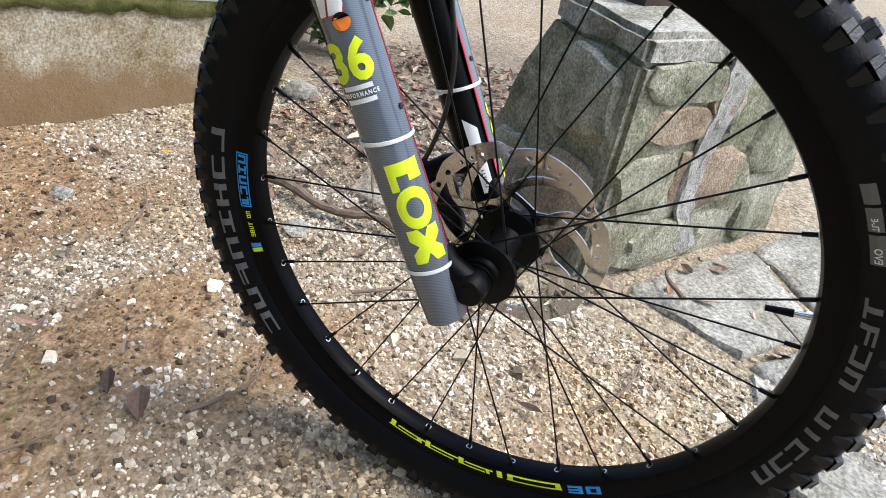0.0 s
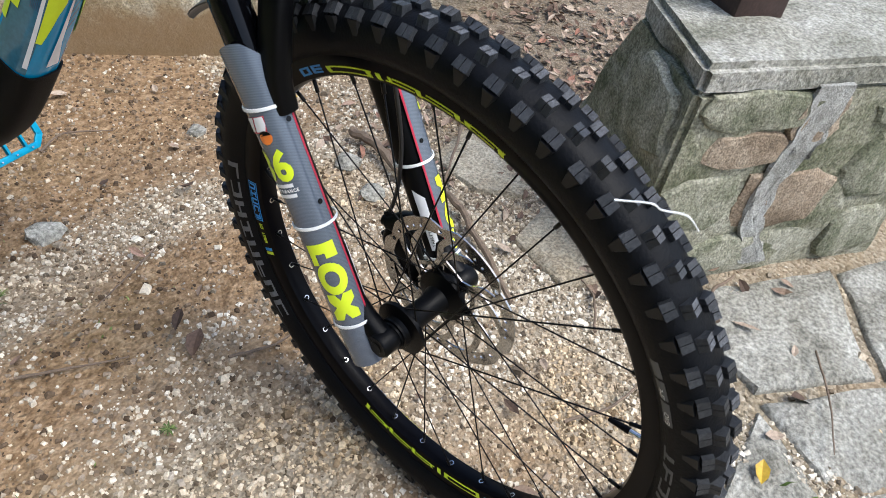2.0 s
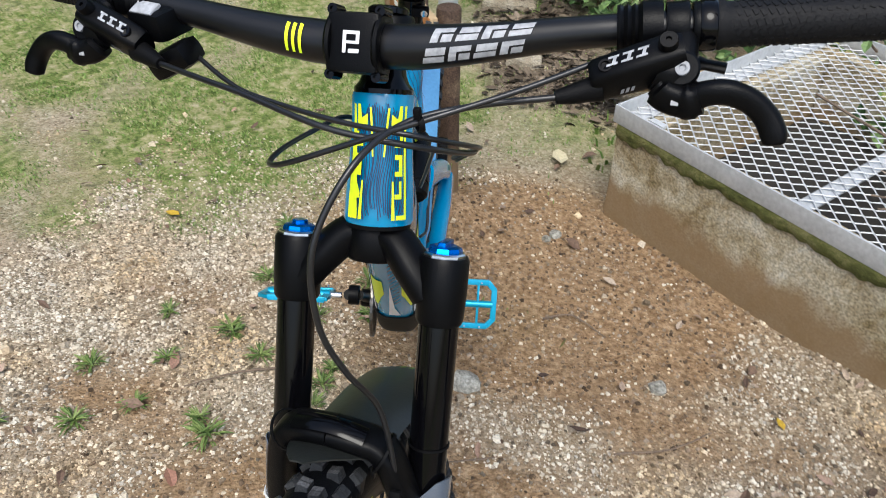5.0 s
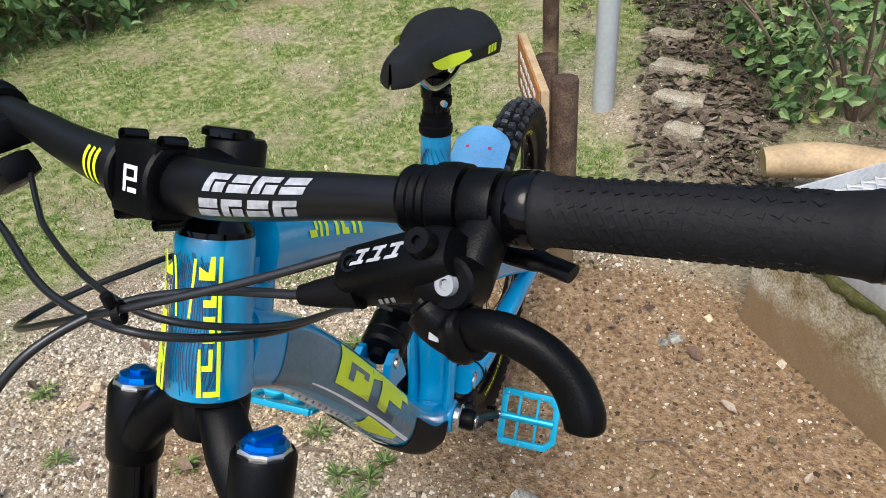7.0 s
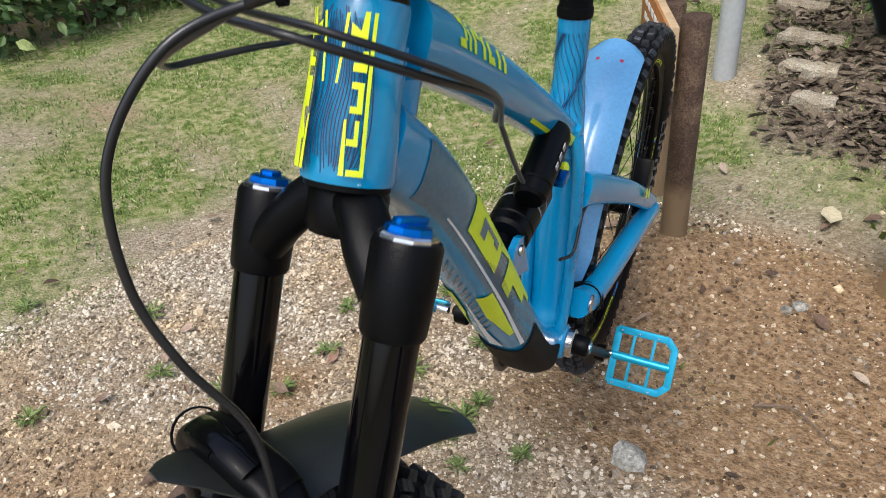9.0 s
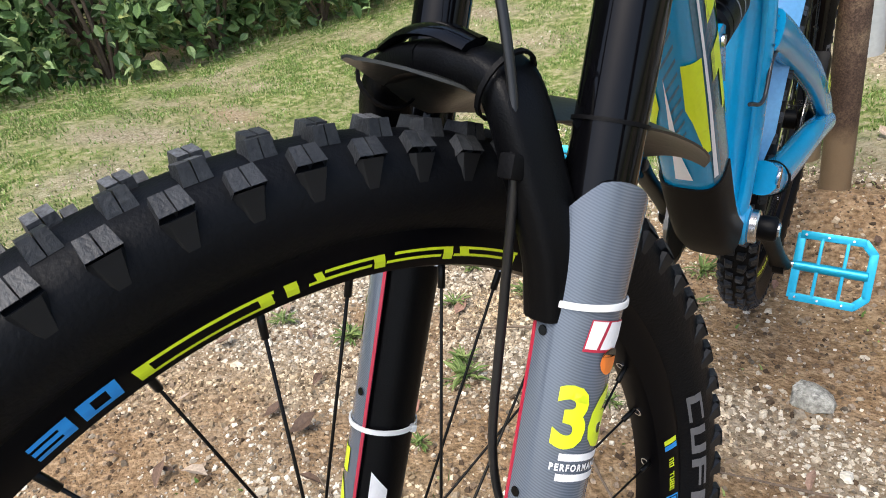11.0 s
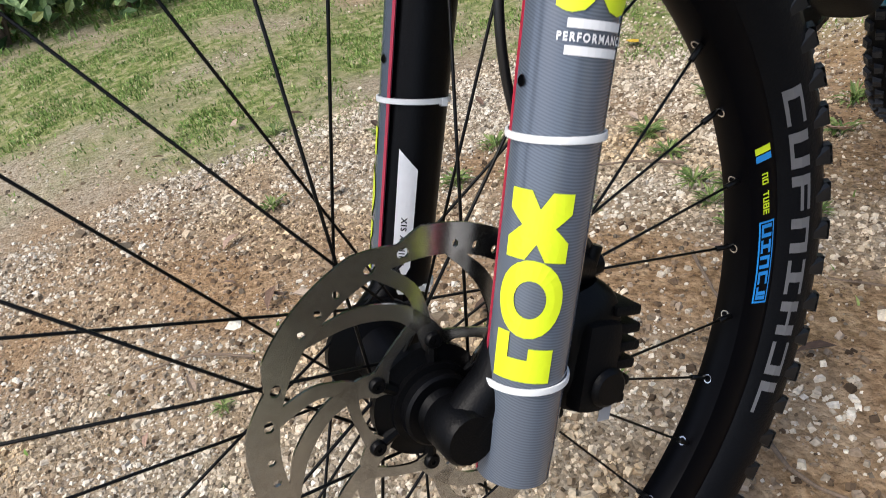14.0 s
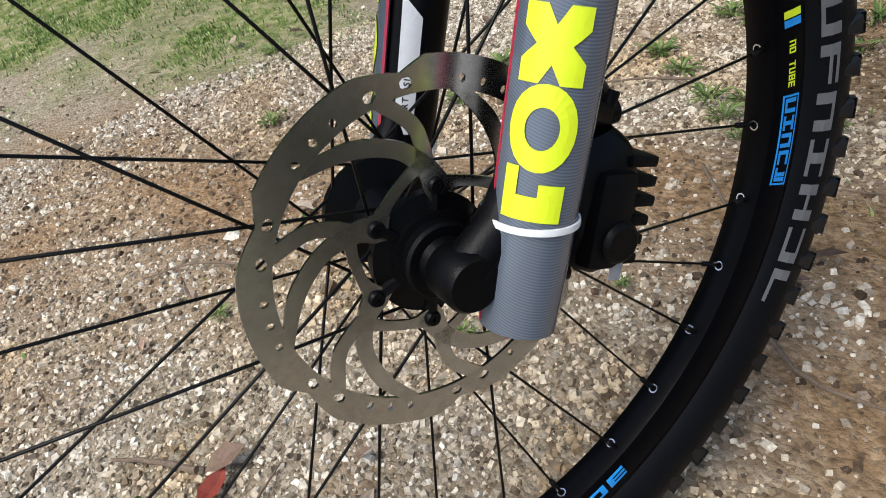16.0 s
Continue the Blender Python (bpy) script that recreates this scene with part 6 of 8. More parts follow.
    # inner printing of the bare leg: white panel with THIRTY SIX and a yellow flash
    def inner_face(x, y, off=0.0004):
        r = leg_r(y) + off
        a = math.pi - x / r
        return FP(s * (LEG_X + r * math.cos(a)), y, LEG_Q + r * math.sin(a))
    bm = poly2d(bmesh.new(), [(-0.005, 0.045), (0.004, 0.045), (0.0065, 0.05), (0.0065, 0.112), (-0.006, 0.124)])
    inpanel = part("print", wrap(bm, lambda x, y: inner_face(s * -x + 0.010, y), 0.005), WHITE, lowers, "white panel on the inner leg", MW, smooth=0)
    t = letters("THIRTY SIX", 0.0036, 0.0001, spacing=1.25)
    part("print", wrap(t, lambda x, y: inner_face(s * (y - 0.002) + 0.010, 0.050 + x, 0.0008), 0.005), GLOSS, inpanel, "small black lettering THIRTY SIX", MW, smooth=0)
    bm = poly2d(bmesh.new(), [(0.0, 0.04), (0.0042, 0.045), (0.0042, 0.115), (0.0028, 0.128)])
    part("print", wrap(bm, lambda x, y: inner_face(x + 0.026, y), 0.005), NEON, lowers, "neon yellow flash on the inner leg", MW, smooth=0)

# ---- the bicycle: frame, cockpit, drive and rear wheel ----
SX = -0.0325  # the steering axis, behind the axle's line


def SA(s, x=0.0, q=0.0):
    return FP(x, s, SX + q)


bm = lathe(bmesh.new(), [(0, 0.560), (0.0300, 0.560), (0.0312, 0.563), (0.0300, 0.585), (0.0278, 0.615), (0.0265, 0.645), (0.0272, 0.668), (0.0262, 0.671), (0, 0.671)], frame_at(SA(0), FD), 40)
headtube = part("head_tube", bm, BLUE, bike, "glossy blue head tube with yellow and dark line print", MF, smooth=40)


def head_face(x, y, off=0.0005):
    """Onto the head tube: x metres round from the front, y up."""
    r = float(np.interp(y, [0.56, 0.585, 0.615, 0.645, 0.671], [0.0312, 0.0300, 0.0278, 0.0265, 0.0272])) + off
    a = x / 0.029
    return FP(r * math.sin(a), y, SX + r * math.cos(a))


rnd = random.Random(11)
bm = bmesh.new()
for k in range(30):
    x0 = -0.030 + 0.060 * k / 29
    amp, ph, w = 0.0026 * rnd.uniform(0.4, 1.0), 0.4 * math.sin(k * 0.35), 0.00042
    y0, y1 = 0.566 + 0.012 * rnd.random(), 0.664 - 0.010 * rnd.random()
    n = 22
    rows = []
    for i in range(n + 1):
        y = y0 + (y1 - y0) * i / n
        x = x0 * (0.75 + 0.25 * math.cos((y - 0.61) * 50)) + amp * math.sin(y * 95 + ph + k * 0.15)
        rows.append((bm.verts.new(head_face(x - w, y)), bm.verts.new(head_face(x + w, y))))
    for a, b in zip(rows, rows[1:]):
        bm.faces.new((a[0], a[1], b[1], b[0]))
part("line_print", bm, NAVY, headtube, "dark contour lines", MF, smooth=0)
for s in (-1, 1):
    bm = bmesh.new()
    for pts in ([(0.016, 0.567), (0.026, 0.567), (0.026, 0.662), (0.0235, 0.662), (0.0235, 0.571), (0.016, 0.571)],
                [(0.012, 0.567), (0.015, 0.567), (0.0135, 0.600), (0.012, 0.600)],
                [(0.0145, 0.585), (0.021, 0.585), (0.021, 0.6), (0.0185, 0.6), (0.0185, 0.589), (0.0145, 0.589)],
                [(0.0145, 0.604), (0.022, 0.604), (0.022, 0.622), (0.0145, 0.622), (0.0145, 0.618), (0.0185, 0.618), (0.0185, 0.608), (0.0145, 0.608)],
                [(0.0140, 0.628), (0.0225, 0.628), (0.0225, 0.640), (0.019, 0.640), (0.019, 0.633), (0.014, 0.633)],
                [(0.0105, 0.646), (0.021, 0.646), (0.021, 0.662), (0.018, 0.662), (0.0165, 0.651), (0.0105, 0.655)],
                [(0.004, 0.62), (0.0055, 0.62), (0.009, 0.66), (0.007, 0.66)]):
        poly2d(bm, [(s * x, y) for x, y in pts])
    bmesh.ops.triangulate(bm, faces=bm.faces[:])
    part("yellow_print", wrap(bm, lambda x, y: head_face(x, y, 0.0009), 0.006), NEON, headtube, "neon yellow block print", MF, smooth=0)
part("headset", lathe(bmesh.new(), [(0, 0.556), (0.0285, 0.556), (0.0290, 0.5605), (0, 0.5605)], frame_at(SA(0), FD), 36), MATT, headtube, "black lower headset ring", MF)
part("headset", lathe(bmesh.new(), [(0, 0.671), (0.0255, 0.671), (0.0255, 0.675), (0.0215, 0.680), (0.019, 0.686), (0.0175, 0.700), (0, 0.700)], frame_at(SA(0), FD), 36), GLOSS, headtube, "glossy black upper headset cover", MF, smooth=25)

# main tubes
down = spline([(0, -0.312, 0.500), (0, -0.384, 0.420), (0, -0.474, 0.279), (0, -0.555, 0.141), (0, -0.640, 0.008), (0, -0.700, -0.050)], 8)
N = len(down)
DW, DH = (0.74, 0.88), (0.80, 0.90)  # half width and half depth over the tube's radius, at the head and at the cranks
bm = sweep(bmesh.new(), down, 0.039, 24, wide=[DW[0] + (DW[1] - DW[0]) * i / (N - 1) for i in range(N)], tall=[DH[0] + (DH[1] - DH[0]) * i / (N - 1) for i in range(N)], up=(0, 0, 1), power=3.0)
downtube = part("down_tube", bm, BLUE, bike, "blue down tube with scuffed clear film and yellow print", MF, smooth=50)


def along(line, t):
    t = max(0.0, min(0.9999, t)) * (len(line) - 1)
    i = int(t)
    return line[i].lerp(line[i + 1], t - i), (line[i + 1] - line[i]).normalized()


def down_face(s):
    """Onto a flank of the down tube: x metres along from the head, y metres across (up positive)."""
    total = sum((b - a).length for a, b in zip(down, down[1:]))

    def fn(x, y, off=0.0010):
        t = x / total
        p, d = along(down, t)
        n = Vector((0, d.z, -d.y)) * -1
        n = n if n.z > 0 else -n
        w = 0.039 * (DW[0] + (DW[1] - DW[0]) * t)
        h = 0.039 * (DH[0] + (DH[1] - DH[0]) * t)
        k = max(-0.97, min(0.97, y / h))
        return Vector((s * (w * (1 - abs(k) ** 3.0) ** (1 / 3.0) + off), 0, 0)) + p + n * (h * k)
    return fn


for s in (-1, 1):
    fn = down_face(s)
    bm = sheet(bmesh.new(), lambda u, v: fn(0.060 + 0.385 * u, -0.026 + 0.046 * v, 0.0006), 36, 12)
    part("clear_film", bm, PALE, downtube, "scuffed grey-blue protective film", MF)
    bm = bmesh.new()
    for pts in ([(0.150, -0.012), (0.150, 0.020), (0.215, 0.020), (0.215, -0.012)],
                [(0.238, 0.002), (0.238, 0.021), (0.300, 0.021), (0.300, 0.002)], [(0.300, 0.012), (0.320, 0.012), (0.320, 0.021), (0.300, 0.021)],
                [(0.215, 0.010), (0.215, 0.020), (0.238, 0.020), (0.238, 0.014)],
                [(0.238, -0.012), (0.238, 0.002), (0.262, 0.002), (0.262, -0.012)]):
        poly2d(bm, pts)
    part("yellow_print", wrap(bm, lambda x, y: fn(0.180 + (x - 0.150) * 1.26, 0.0015 + y * 1.12, 0.0016), 0.008), NEON, downtube, "large neon yellow block print", MF, smooth=0)
    bm = bmesh.new()
    for pts in ([(0.168, -0.004), (0.168, 0.011), (0.205, 0.011), (0.205, 0.004), (0.195, 0.004), (0.195, 0.007), (0.178, 0.007), (0.178, -0.004)],):
        poly2d(bm, pts)
    bmesh.ops.triangulate(bm, faces=bm.faces[:])
    part("dark_print", wrap(bm, lambda x, y: fn(0.180 + (x - 0.150) * 1.26, 0.0015 + y * 1.12, 0.0021), 0.008), PALE, downtube, "blue notch in the yellow print", MF, smooth=0)
    bm = bmesh.new()
    poly2d(bm, [(0.14, -0.0195), (0.34, -0.0190), (0.435, -0.0215), (0.435, -0.0262), (0.34, -0.0225), (0.14, -0.0210)])
    bmesh.ops.triangulate(bm, faces=bm.faces[:])
    part("white_print", wrap(bm, lambda x, y: fn(x, y, 0.0018), 0.01), WHITE, downtube, "white slanted stripe", MF, smooth=0)
    bm = bmesh.new()
    for k in range(7):
        poly2d(bm, [(0.22 + 0.008 * k, -0.0152 + 0.0019 * k), (0.355, -0.0205 + 0.0019 * k), (0.355, -0.0198 + 0.0019 * k), (0.22 + 0.008 * k, -0.0146 + 0.0019 * k)])
    part("line_print", wrap(bm, lambda x, y: fn(x, y, 0.0016), 0.01), NAVY, downtube, "dark thin stripes", MF, smooth=0)
# printing on the tube's underside: grey hatching, a white tail and two yellow corners
def under_face(x, y, off=0.0012):
    total = sum((b - a).length for a, b in zip(down, down[1:]))
    t = x / total
    p, d = along(down, t)
    n = Vector((0, d.z, -d.y))
    n = n if n.z < 0 else -n
    w, h = 0.039 * (DW[0] + (DW[1] - DW[0]) * t), 0.039 * (DH[0] + (DH[1] - DH[0]) * t)
    k = max(-0.97, min(0.97, y / w))
    return p + Vector((y, 0, 0)) + n * (h * (1 - abs(k) ** 3.0) ** (1 / 3.0) + off)


bm = bmesh.new()
for k in range(16):
    poly2d(bm, [(0.150 + 0.014 * k, -0.010), (0.154 + 0.014 * k, -0.010), (0.178 + 0.014 * k, 0.004), (0.174 + 0.014 * k, 0.004)])
part("hatching", wrap(bm, lambda x, y: under_face(x, y), 0.008), PALE, downtube, "grey-blue slanted hatching under the tube", MF, smooth=0)
bm = poly2d(bmesh.new(), [(0.300, 0.0035), (0.395, -0.001), (0.432, -0.009), (0.432, 0.009), (0.405, 0.0075)])
part("white_print", wrap(bm, lambda x, y: under_face(x, y, 0.0016), 0.008), WHITE, downtube, "white tail under the tube", MF, smooth=0)
for s in (-1, 1):
    bm = poly2d(bmesh.new(), [(0.285, s * 0.013), (0.335, s * 0.012), (0.352, s * 0.017), (0.395, s * 0.024), (0.395, s * 0.028), (0.285, s * 0.028)])
    part("yellow_print", wrap(bm, lambda x, y: under_face(x, y, 0.0016), 0.006), NEON, downtube, "neon yellow corner under the tube", MF, smooth=0)
# belly guard under the bottom bracket end
def belly(u, v):
    t = 0.66 + 0.335 * v
    p, d = along(down, t)
    n = Vector((0, d.z, -d.y))
    n = n if n.z < 0 else -n
    a = radians(-96 + 192 * u)
    w, h = 0.039 * (DW[0] + (DW[1] - DW[0]) * t) + 0.0025, 0.039 * (DH[0] + (DH[1] - DH[0]) * t) + 0.0025
    return p + Vector((w * math.copysign(abs(math.sin(a)) ** 0.62, math.sin(a)), 0, 0)) + n * (h * math.copysign(abs(math.cos(a)) ** 0.62, math.cos(a)))


bm = sheet(bmesh.new(), belly, 28, 16, 0.002)
part("belly_guard", bm, MATT, downtube, "matt black plastic guard under the tube", MF, smooth=60)

top = spline([(0, -0.368, 0.548), (0, -0.430, 0.512), (0, -0.560, 0.425), (0, -0.692, 0.330), (0, -0.795, 0.253)], 8)
N = len(top)
bm = sweep(bmesh.new(), top, 0.024, 18, wide=[1.12 - 0.15 * i / N for i in range(N)], tall=[1.25 - 0.35 * i / N for i in range(N)], up=(0, 0, 1), power=2.6)
toptube = part("top_tube", bm, BLUE, bike, "blue top tube with yellow print", MF, smooth=50)
for s in (-1, 1):
    bm = bmesh.new()
    for i, (x0, x1, y0, y1) in enumerate([(0.10, 0.118, 0.004, 0.010), (0.112, 0.118, 0.010, 0.024), (0.124, 0.130, 0.004, 0.023), (0.136, 0.142, 0.004, 0.022), (0.142, 0.150, 0.016, 0.022), (0.156, 0.162, 0.004, 0.021), (0.168, 0.174, 0.004, 0.020), (0.174, 0.182, 0.004, 0.010), (0.188, 0.194, 0.004, 0.019), (0.200, 0.206, 0.004, 0.018), (0.10, 0.112, 0.020, 0.024), (0.30, 0.42, -0.020, -0.016), (0.43, 0.48, -0.016, -0.004)]):
        poly2d(bm, [(x0, y0), (x1, y0), (x1 - 0.004, y1), (x0 - 0.004, y1)])

    def tfn(x, y, s=s):
        p, d = along(top, x / 0.51)
        n = Vector((0, d.z, -d.y)) * -1
        n = n if n.z > 0 else -n
        t = x / 0.51
        w, h = 0.024 * (1.12 - 0.15 * t), 0.024 * (1.25 - 0.35 * t)
        k = max(-0.98, min(0.98, y / h))
        return Vector((s * (w * (1 - abs(k) ** 2.6) ** (1 / 2.6) + 0.0008), 0, 0)) + p + n * (h * k)
    part("yellow_print", wrap(bm, tfn, 0.01), NEON, toptube, "neon yellow slanted block print", MF, smooth=0)
part("gusset", sweep(bmesh.new(), spline([(0, -0.345, 0.478), (0, -0.358, 0.505), (0, -0.376, 0.535)], 4), 0.020, 14, wide=0.8, tall=1.0), BLUE, downtube, "blue welded gusset", MF)

# seat tube, shock cradle and seat
bm = bmesh.new()
sweep(bm, spline([(0, -0.782, 0.235), (0, -0.800, 0.30), (0, -0.808, 0.36), (0, -0.816, 0.412)], 5), [0.030 - 0.0095 * min(1, i / 8) for i in range(16)], 20)
seattube = part("seat_tube", bm, BLUE, bike, "blue seat tube with dark line print", MF, smooth=50)
bm = sweep(bmesh.new(), spline([(0, -0.785, 0.25), (0, -0.770, 0.15), (0, -0.757, 0.010), (0, -0.738, -0.042)], 6), 0.026, 16, wide=1.15, tall=0.65, up=(0, 1, 0))
part("seat_mast", bm, BLUE, seattube, "blue lower seat mast", MF)
for s in (-1, 1):
    part("strut", sweep(bmesh.new(), spline([(s * 0.024, -0.770, 0.268), (s * 0.031, -0.765, 0.215), (s * 0.032, -0.757, 0.105), (s * 0.031, -0.740, 0.010), (s * 0.028, -0.718, -0.052)], 6), 0.0105, 12, wide=0.8, tall=1.25), BLUE, seattube, "blue cradle strut", MF)
    bm = bmesh.new()
    for k in range(9):
        y = 0.20 - 0.016 * k
        poly2d(bm, [(0, y), (0.010, y + 0.004), (0.010, y + 0.0065), (0, y + 0.0025)])
    part("line_print", wrap(bm, lambda x, y: Vector((s * 0.0412, -0.752 - (0.14 - y) * -0.22 + x - 0.005, y)), 0.01), NAVY, seattube, "dark slanted ticks", MF, smooth=0)
bm = bmesh.new()
for k in range(16):
    a0 = -1.5 + 0.19 * k
    rows = []
    for i in range(15):
        y = 0.29 + 0.0075 * i
        a = a0 + 0.35 * math.sin(y * 60 + k * 0.5)
        c = Vector((0, -0.7975 - (y - 0.29) * 0.15, y))
        r = 0.0225 if y > 0.33 else 0.0265
        rows.append([bm.verts.new(c + Vector((r * math.sin(a + e), r * math.cos(a + e), 0))) for e in (-0.02, 0.02)])
    for a, b in zip(rows, rows[1:]):
        bm.faces.new((a[0], a[1], b[1], b[0]))
part("line_print", bm, NAVY, seattube, "dark contour lines", MF, smooth=0)
bm = lathe(bmesh.new(), [(0, 0), (0.0215, 0), (0.0225, 0.002), (0.0225, 0.012), (0.0205, 0.014), (0.0205, 0.022), (0.0185, 0.024), (0.0185, 0.030), (0, 0.030)], frame_at((0, -0.815, 0.408), (0, -0.13, 0.99)), 28)
block(bm, Matrix.Translation((0.012, -0.838, 0.414)), 0.03, 0.008, 0.010, 0.002)
part("seat_clamp", bm, MATT, seattube, "black seat clamp", MF, smooth=25)
bm = lathe(bmesh.new(), [(0, 0), (0.0175, 0), (0.0175, 0.02), (0.020, 0.022), (0.020, 0.036), (0.0175, 0.038), (0.0195, 0.042), (0.0195, 0.050), (0.0155, 0.052), (0.0155, 0.075), (0.017, 0.078), (0.017, 0.088), (0, 0.088)], frame_at((0, -0.819, 0.436), (0, -0.13, 0.99)), 24)
post = part("seat_post", bm, GLOSS, bike, "black dropper seat post", MF, smooth=25)
part("lamp_mount", block(bmesh.new(), Matrix.Translation((-0.014, -0.802, 0.462)), 0.026, 0.014, 0.014, 0.004), MATT, post, "black clamp with a silver bolt", MF)
part("bolt", lathe(bmesh.new(), [(0, 0), (0.005, 0), (0.005, 0.002), (0, 0.003)], frame_at((-0.020, -0.7945, 0.462), (0, 1, 0)), 12), CHROME, post, "silver bolt head", MF)


def saddle_fn(u, v):
    """u runs from nose to tail, v round the section."""
    y = 0.135 - 0.27 * u
    half = float(np.interp(u, [0, 0.06, 0.25, 0.45, 0.65, 0.85, 0.96, 1.0], [0.002, 0.019, 0.022, 0.031, 0.055, 0.069, 0.060, 0.030]))
    a = math.pi * 2 * v
    zt = 0.014 + 0.010 * (1 - math.cos(min(1, u * 1.6) * math.pi)) / 2 * (1 if u < 0.6 else 1) + 0.012 * max(0, u - 0.55) - 0.008 * max(0, 0.15 - u) / 0.15
    c, s_ = math.cos(a), math.sin(a)
    dip = 0.006 * math.exp(-(c * 5) ** 2) * min(1, u * 3)
    z = zt * (0.6 + 0.4 * s_) - dip * (s_ > 0) - 0.020 * abs(c) ** 3 if s_ > 0 else -0.016 * abs(s_) ** 0.5 - 0.012 + 0.012 * (1 - abs(c))
    return (half * math.copysign(abs(c) ** 0.75, c), y, z)


MS = MF @ Matrix.Translation((0, -0.806, 0.530)) @ Matrix.Rotation(radians(11), 4, "X")
LEATHER = material("saddle_cover", (0.010, 0.010, 0.011), 0.55, spec=0.3, scale=40, bump=0.0006, bump_scale=700)
bm = sheet(bmesh.new(), lambda u, v: saddle_fn(u, v), 28, 24)
bmesh.ops.remove_doubles(bm, verts=bm.verts[:], dist=0.0004)
seat = part("saddle", bm, LEATHER, bike, "black saddle with neon yellow trim", MS, smooth=70)
for s in (-1, 1):
    bm = sheet(bmesh.new(), lambda u, v: (s * (float(np.interp(u, [0, 0.5, 1], [0.0245, 0.031, 0.050])) + 0.0012), 0.070 - 0.105 * u, -0.004 - 0.016 * math.sin(math.pi * u) ** 0.6 * v), 12, 3)
    part("trim", bm, NEON, seat, "neon yellow crescent on the saddle flank", MS)
    part("rail", sweep(bmesh.new(), spline([(s * 0.014, 0.095, -0.012), (s * 0.021, 0.05, -0.038), (s * 0.022, -0.03, -0.040), (s * 0.028, -0.09, -0.015)], 6), 0.0035, 8), CHROME, seat, "metal saddle rail", MS)
    bm = bmesh.new()
    for x0 in (0.0, 0.011, 0.022):
        poly2d(bm, [(x0, 0), (x0 + 0.008, 0), (x0 + 0.008, 0.010), (x0, 0.010)])
    part("print", wrap(bm, lambda x, y: (s * (0.0645 + 0.10 * (x - 0.015) - 0.0 * y), -0.045 - x, -0.013 + y), 0.02), NEON, seat, "small neon yellow bars", MS, smooth=0)
part("seat_head", block(bmesh.new(), MF @ Matrix.Translation((0, -0.826, 0.514)), 0.044, 0.040, 0.020, 0.004), MATT, post, "black seat post head")

# shock
SH = [Vector((0, -0.556, 0.238)), Vector((0, -0.752, 0.258))]
d = (SH[1] - SH[0]).normalized()
bm = lathe(bmesh.new(), [(0, 0), (0.010, 0), (0.011, 0.010), (0.0240, 0.013), (0.0275, 0.018), (0.0275, 0.030), (0.0262, 0.032), (0.0275, 0.034), (0.0275, 0.104), (0.0245, 0.112), (0.0125, 0.114), (0.0115, 0.168), (0.015, 0.172), (0.015, 0.190), (0, 0.192)], frame_at(SH[0], d), 36)
shock = part("shock", bm, SATIN, bike, "black rear shock with side reservoir", MF, smooth=30)
r0, r1 = Vector((-0.020, -0.592, 0.282)), Vector((-0.020, -0.692, 0.322))
part("reservoir", lathe(bmesh.new(), [(0, 0), (0.016, 0), (0.0195, 0.004), (0.0205, 0.018), (0.0190, 0.020), (0.0205, 0.022), (0.0205, 0.094), (0.017, 0.104), (0.007, 0.107), (0, 0.107)], frame_at(r0, r1 - r0), 30), SATIN, shock, "black shock reservoir", MF, smooth=30)
part("valve_body", sweep(bmesh.new(), [r0.lerp(r1, 0.75), r0.lerp(r1, 0.8).lerp(SH[0].lerp(SH[1], 0.7), 0.5), SH[0].lerp(SH[1], 0.72)], [0.017, 0.019, 0.019], 14), MATT, shock, "black valve body", MF)
for k in (0, 1):
    part("decal", lathe(bmesh.new(), [(0.0277, 0.0), (0.0279, 0.0), (0.0279, 0.003), (0.0277, 0.003)], frame_at(SH[0] + d * (0.060 + 0.020 * k), d), 28, closed=True), GREY_BAND, shock, "thin grey band on the shock", MF)
bm = bmesh.new()
for k in range(3):
    block(bm, MF @ frame_at(r0.lerp(r1, 0.42 + 0.13 * k) + Vector((-0.0196, 0.002, 0.006)), r1 - r0, (1, 0, 0)), 0.009, 0.0012, 0.008)
tagged(part("print", bm, GREY_PRINT, shock, "pale block print on the reservoir", smooth=0), kind="stuff")
part("lever", block(bmesh.new(), MF @ Matrix.Translation((-0.034, -0.668, 0.268)), 0.016, 0.028, 0.010, 0.003), ANOD, shock, "blue shock lever")
part("dial", lathe(bmesh.new(), [(0, 0), (0.008, 0), (0.008, 0.006), (0.006, 0.008), (0, 0.008)], frame_at(SH[0].lerp(SH[1], 0.80) + Vector((-0.022, 0, 0.0)), (-1, 0, 0.2)), 14), NEON, shock, "small yellow dial", MF)
for s in (-1, 1):
    part("shock_mount", prism(bmesh.new(), [(0.036, -0.020), (0.016, 0.012), (0.0, 0.016), (-0.014, 0.010), (-0.030, -0.050)], Matrix.Translation((s * 0.020, -0.556, 0.238)) @ XAX, 0.008), BLUE, downtube, "blue shock bracket", MF, smooth=0)
    part("mount_bolt", lathe(bmesh.new(), [(0, 0.003), (0.003, 0.003), (0.006, 0.0025), (0.0065, 0), (0, 0)], frame_at((s * 0.0245, -0.556, 0.238), (s, 0, 0)), 16), CHROME, downtube, "silver shock bolt", MF)
# strut bridge around the shock head
part("bridge", block(bmesh.new(), MF @ Matrix.Translation((0, -0.772, 0.272)), 0.060, 0.022, 0.020, 0.006), BLUE, seattube, "blue cradle bridge")

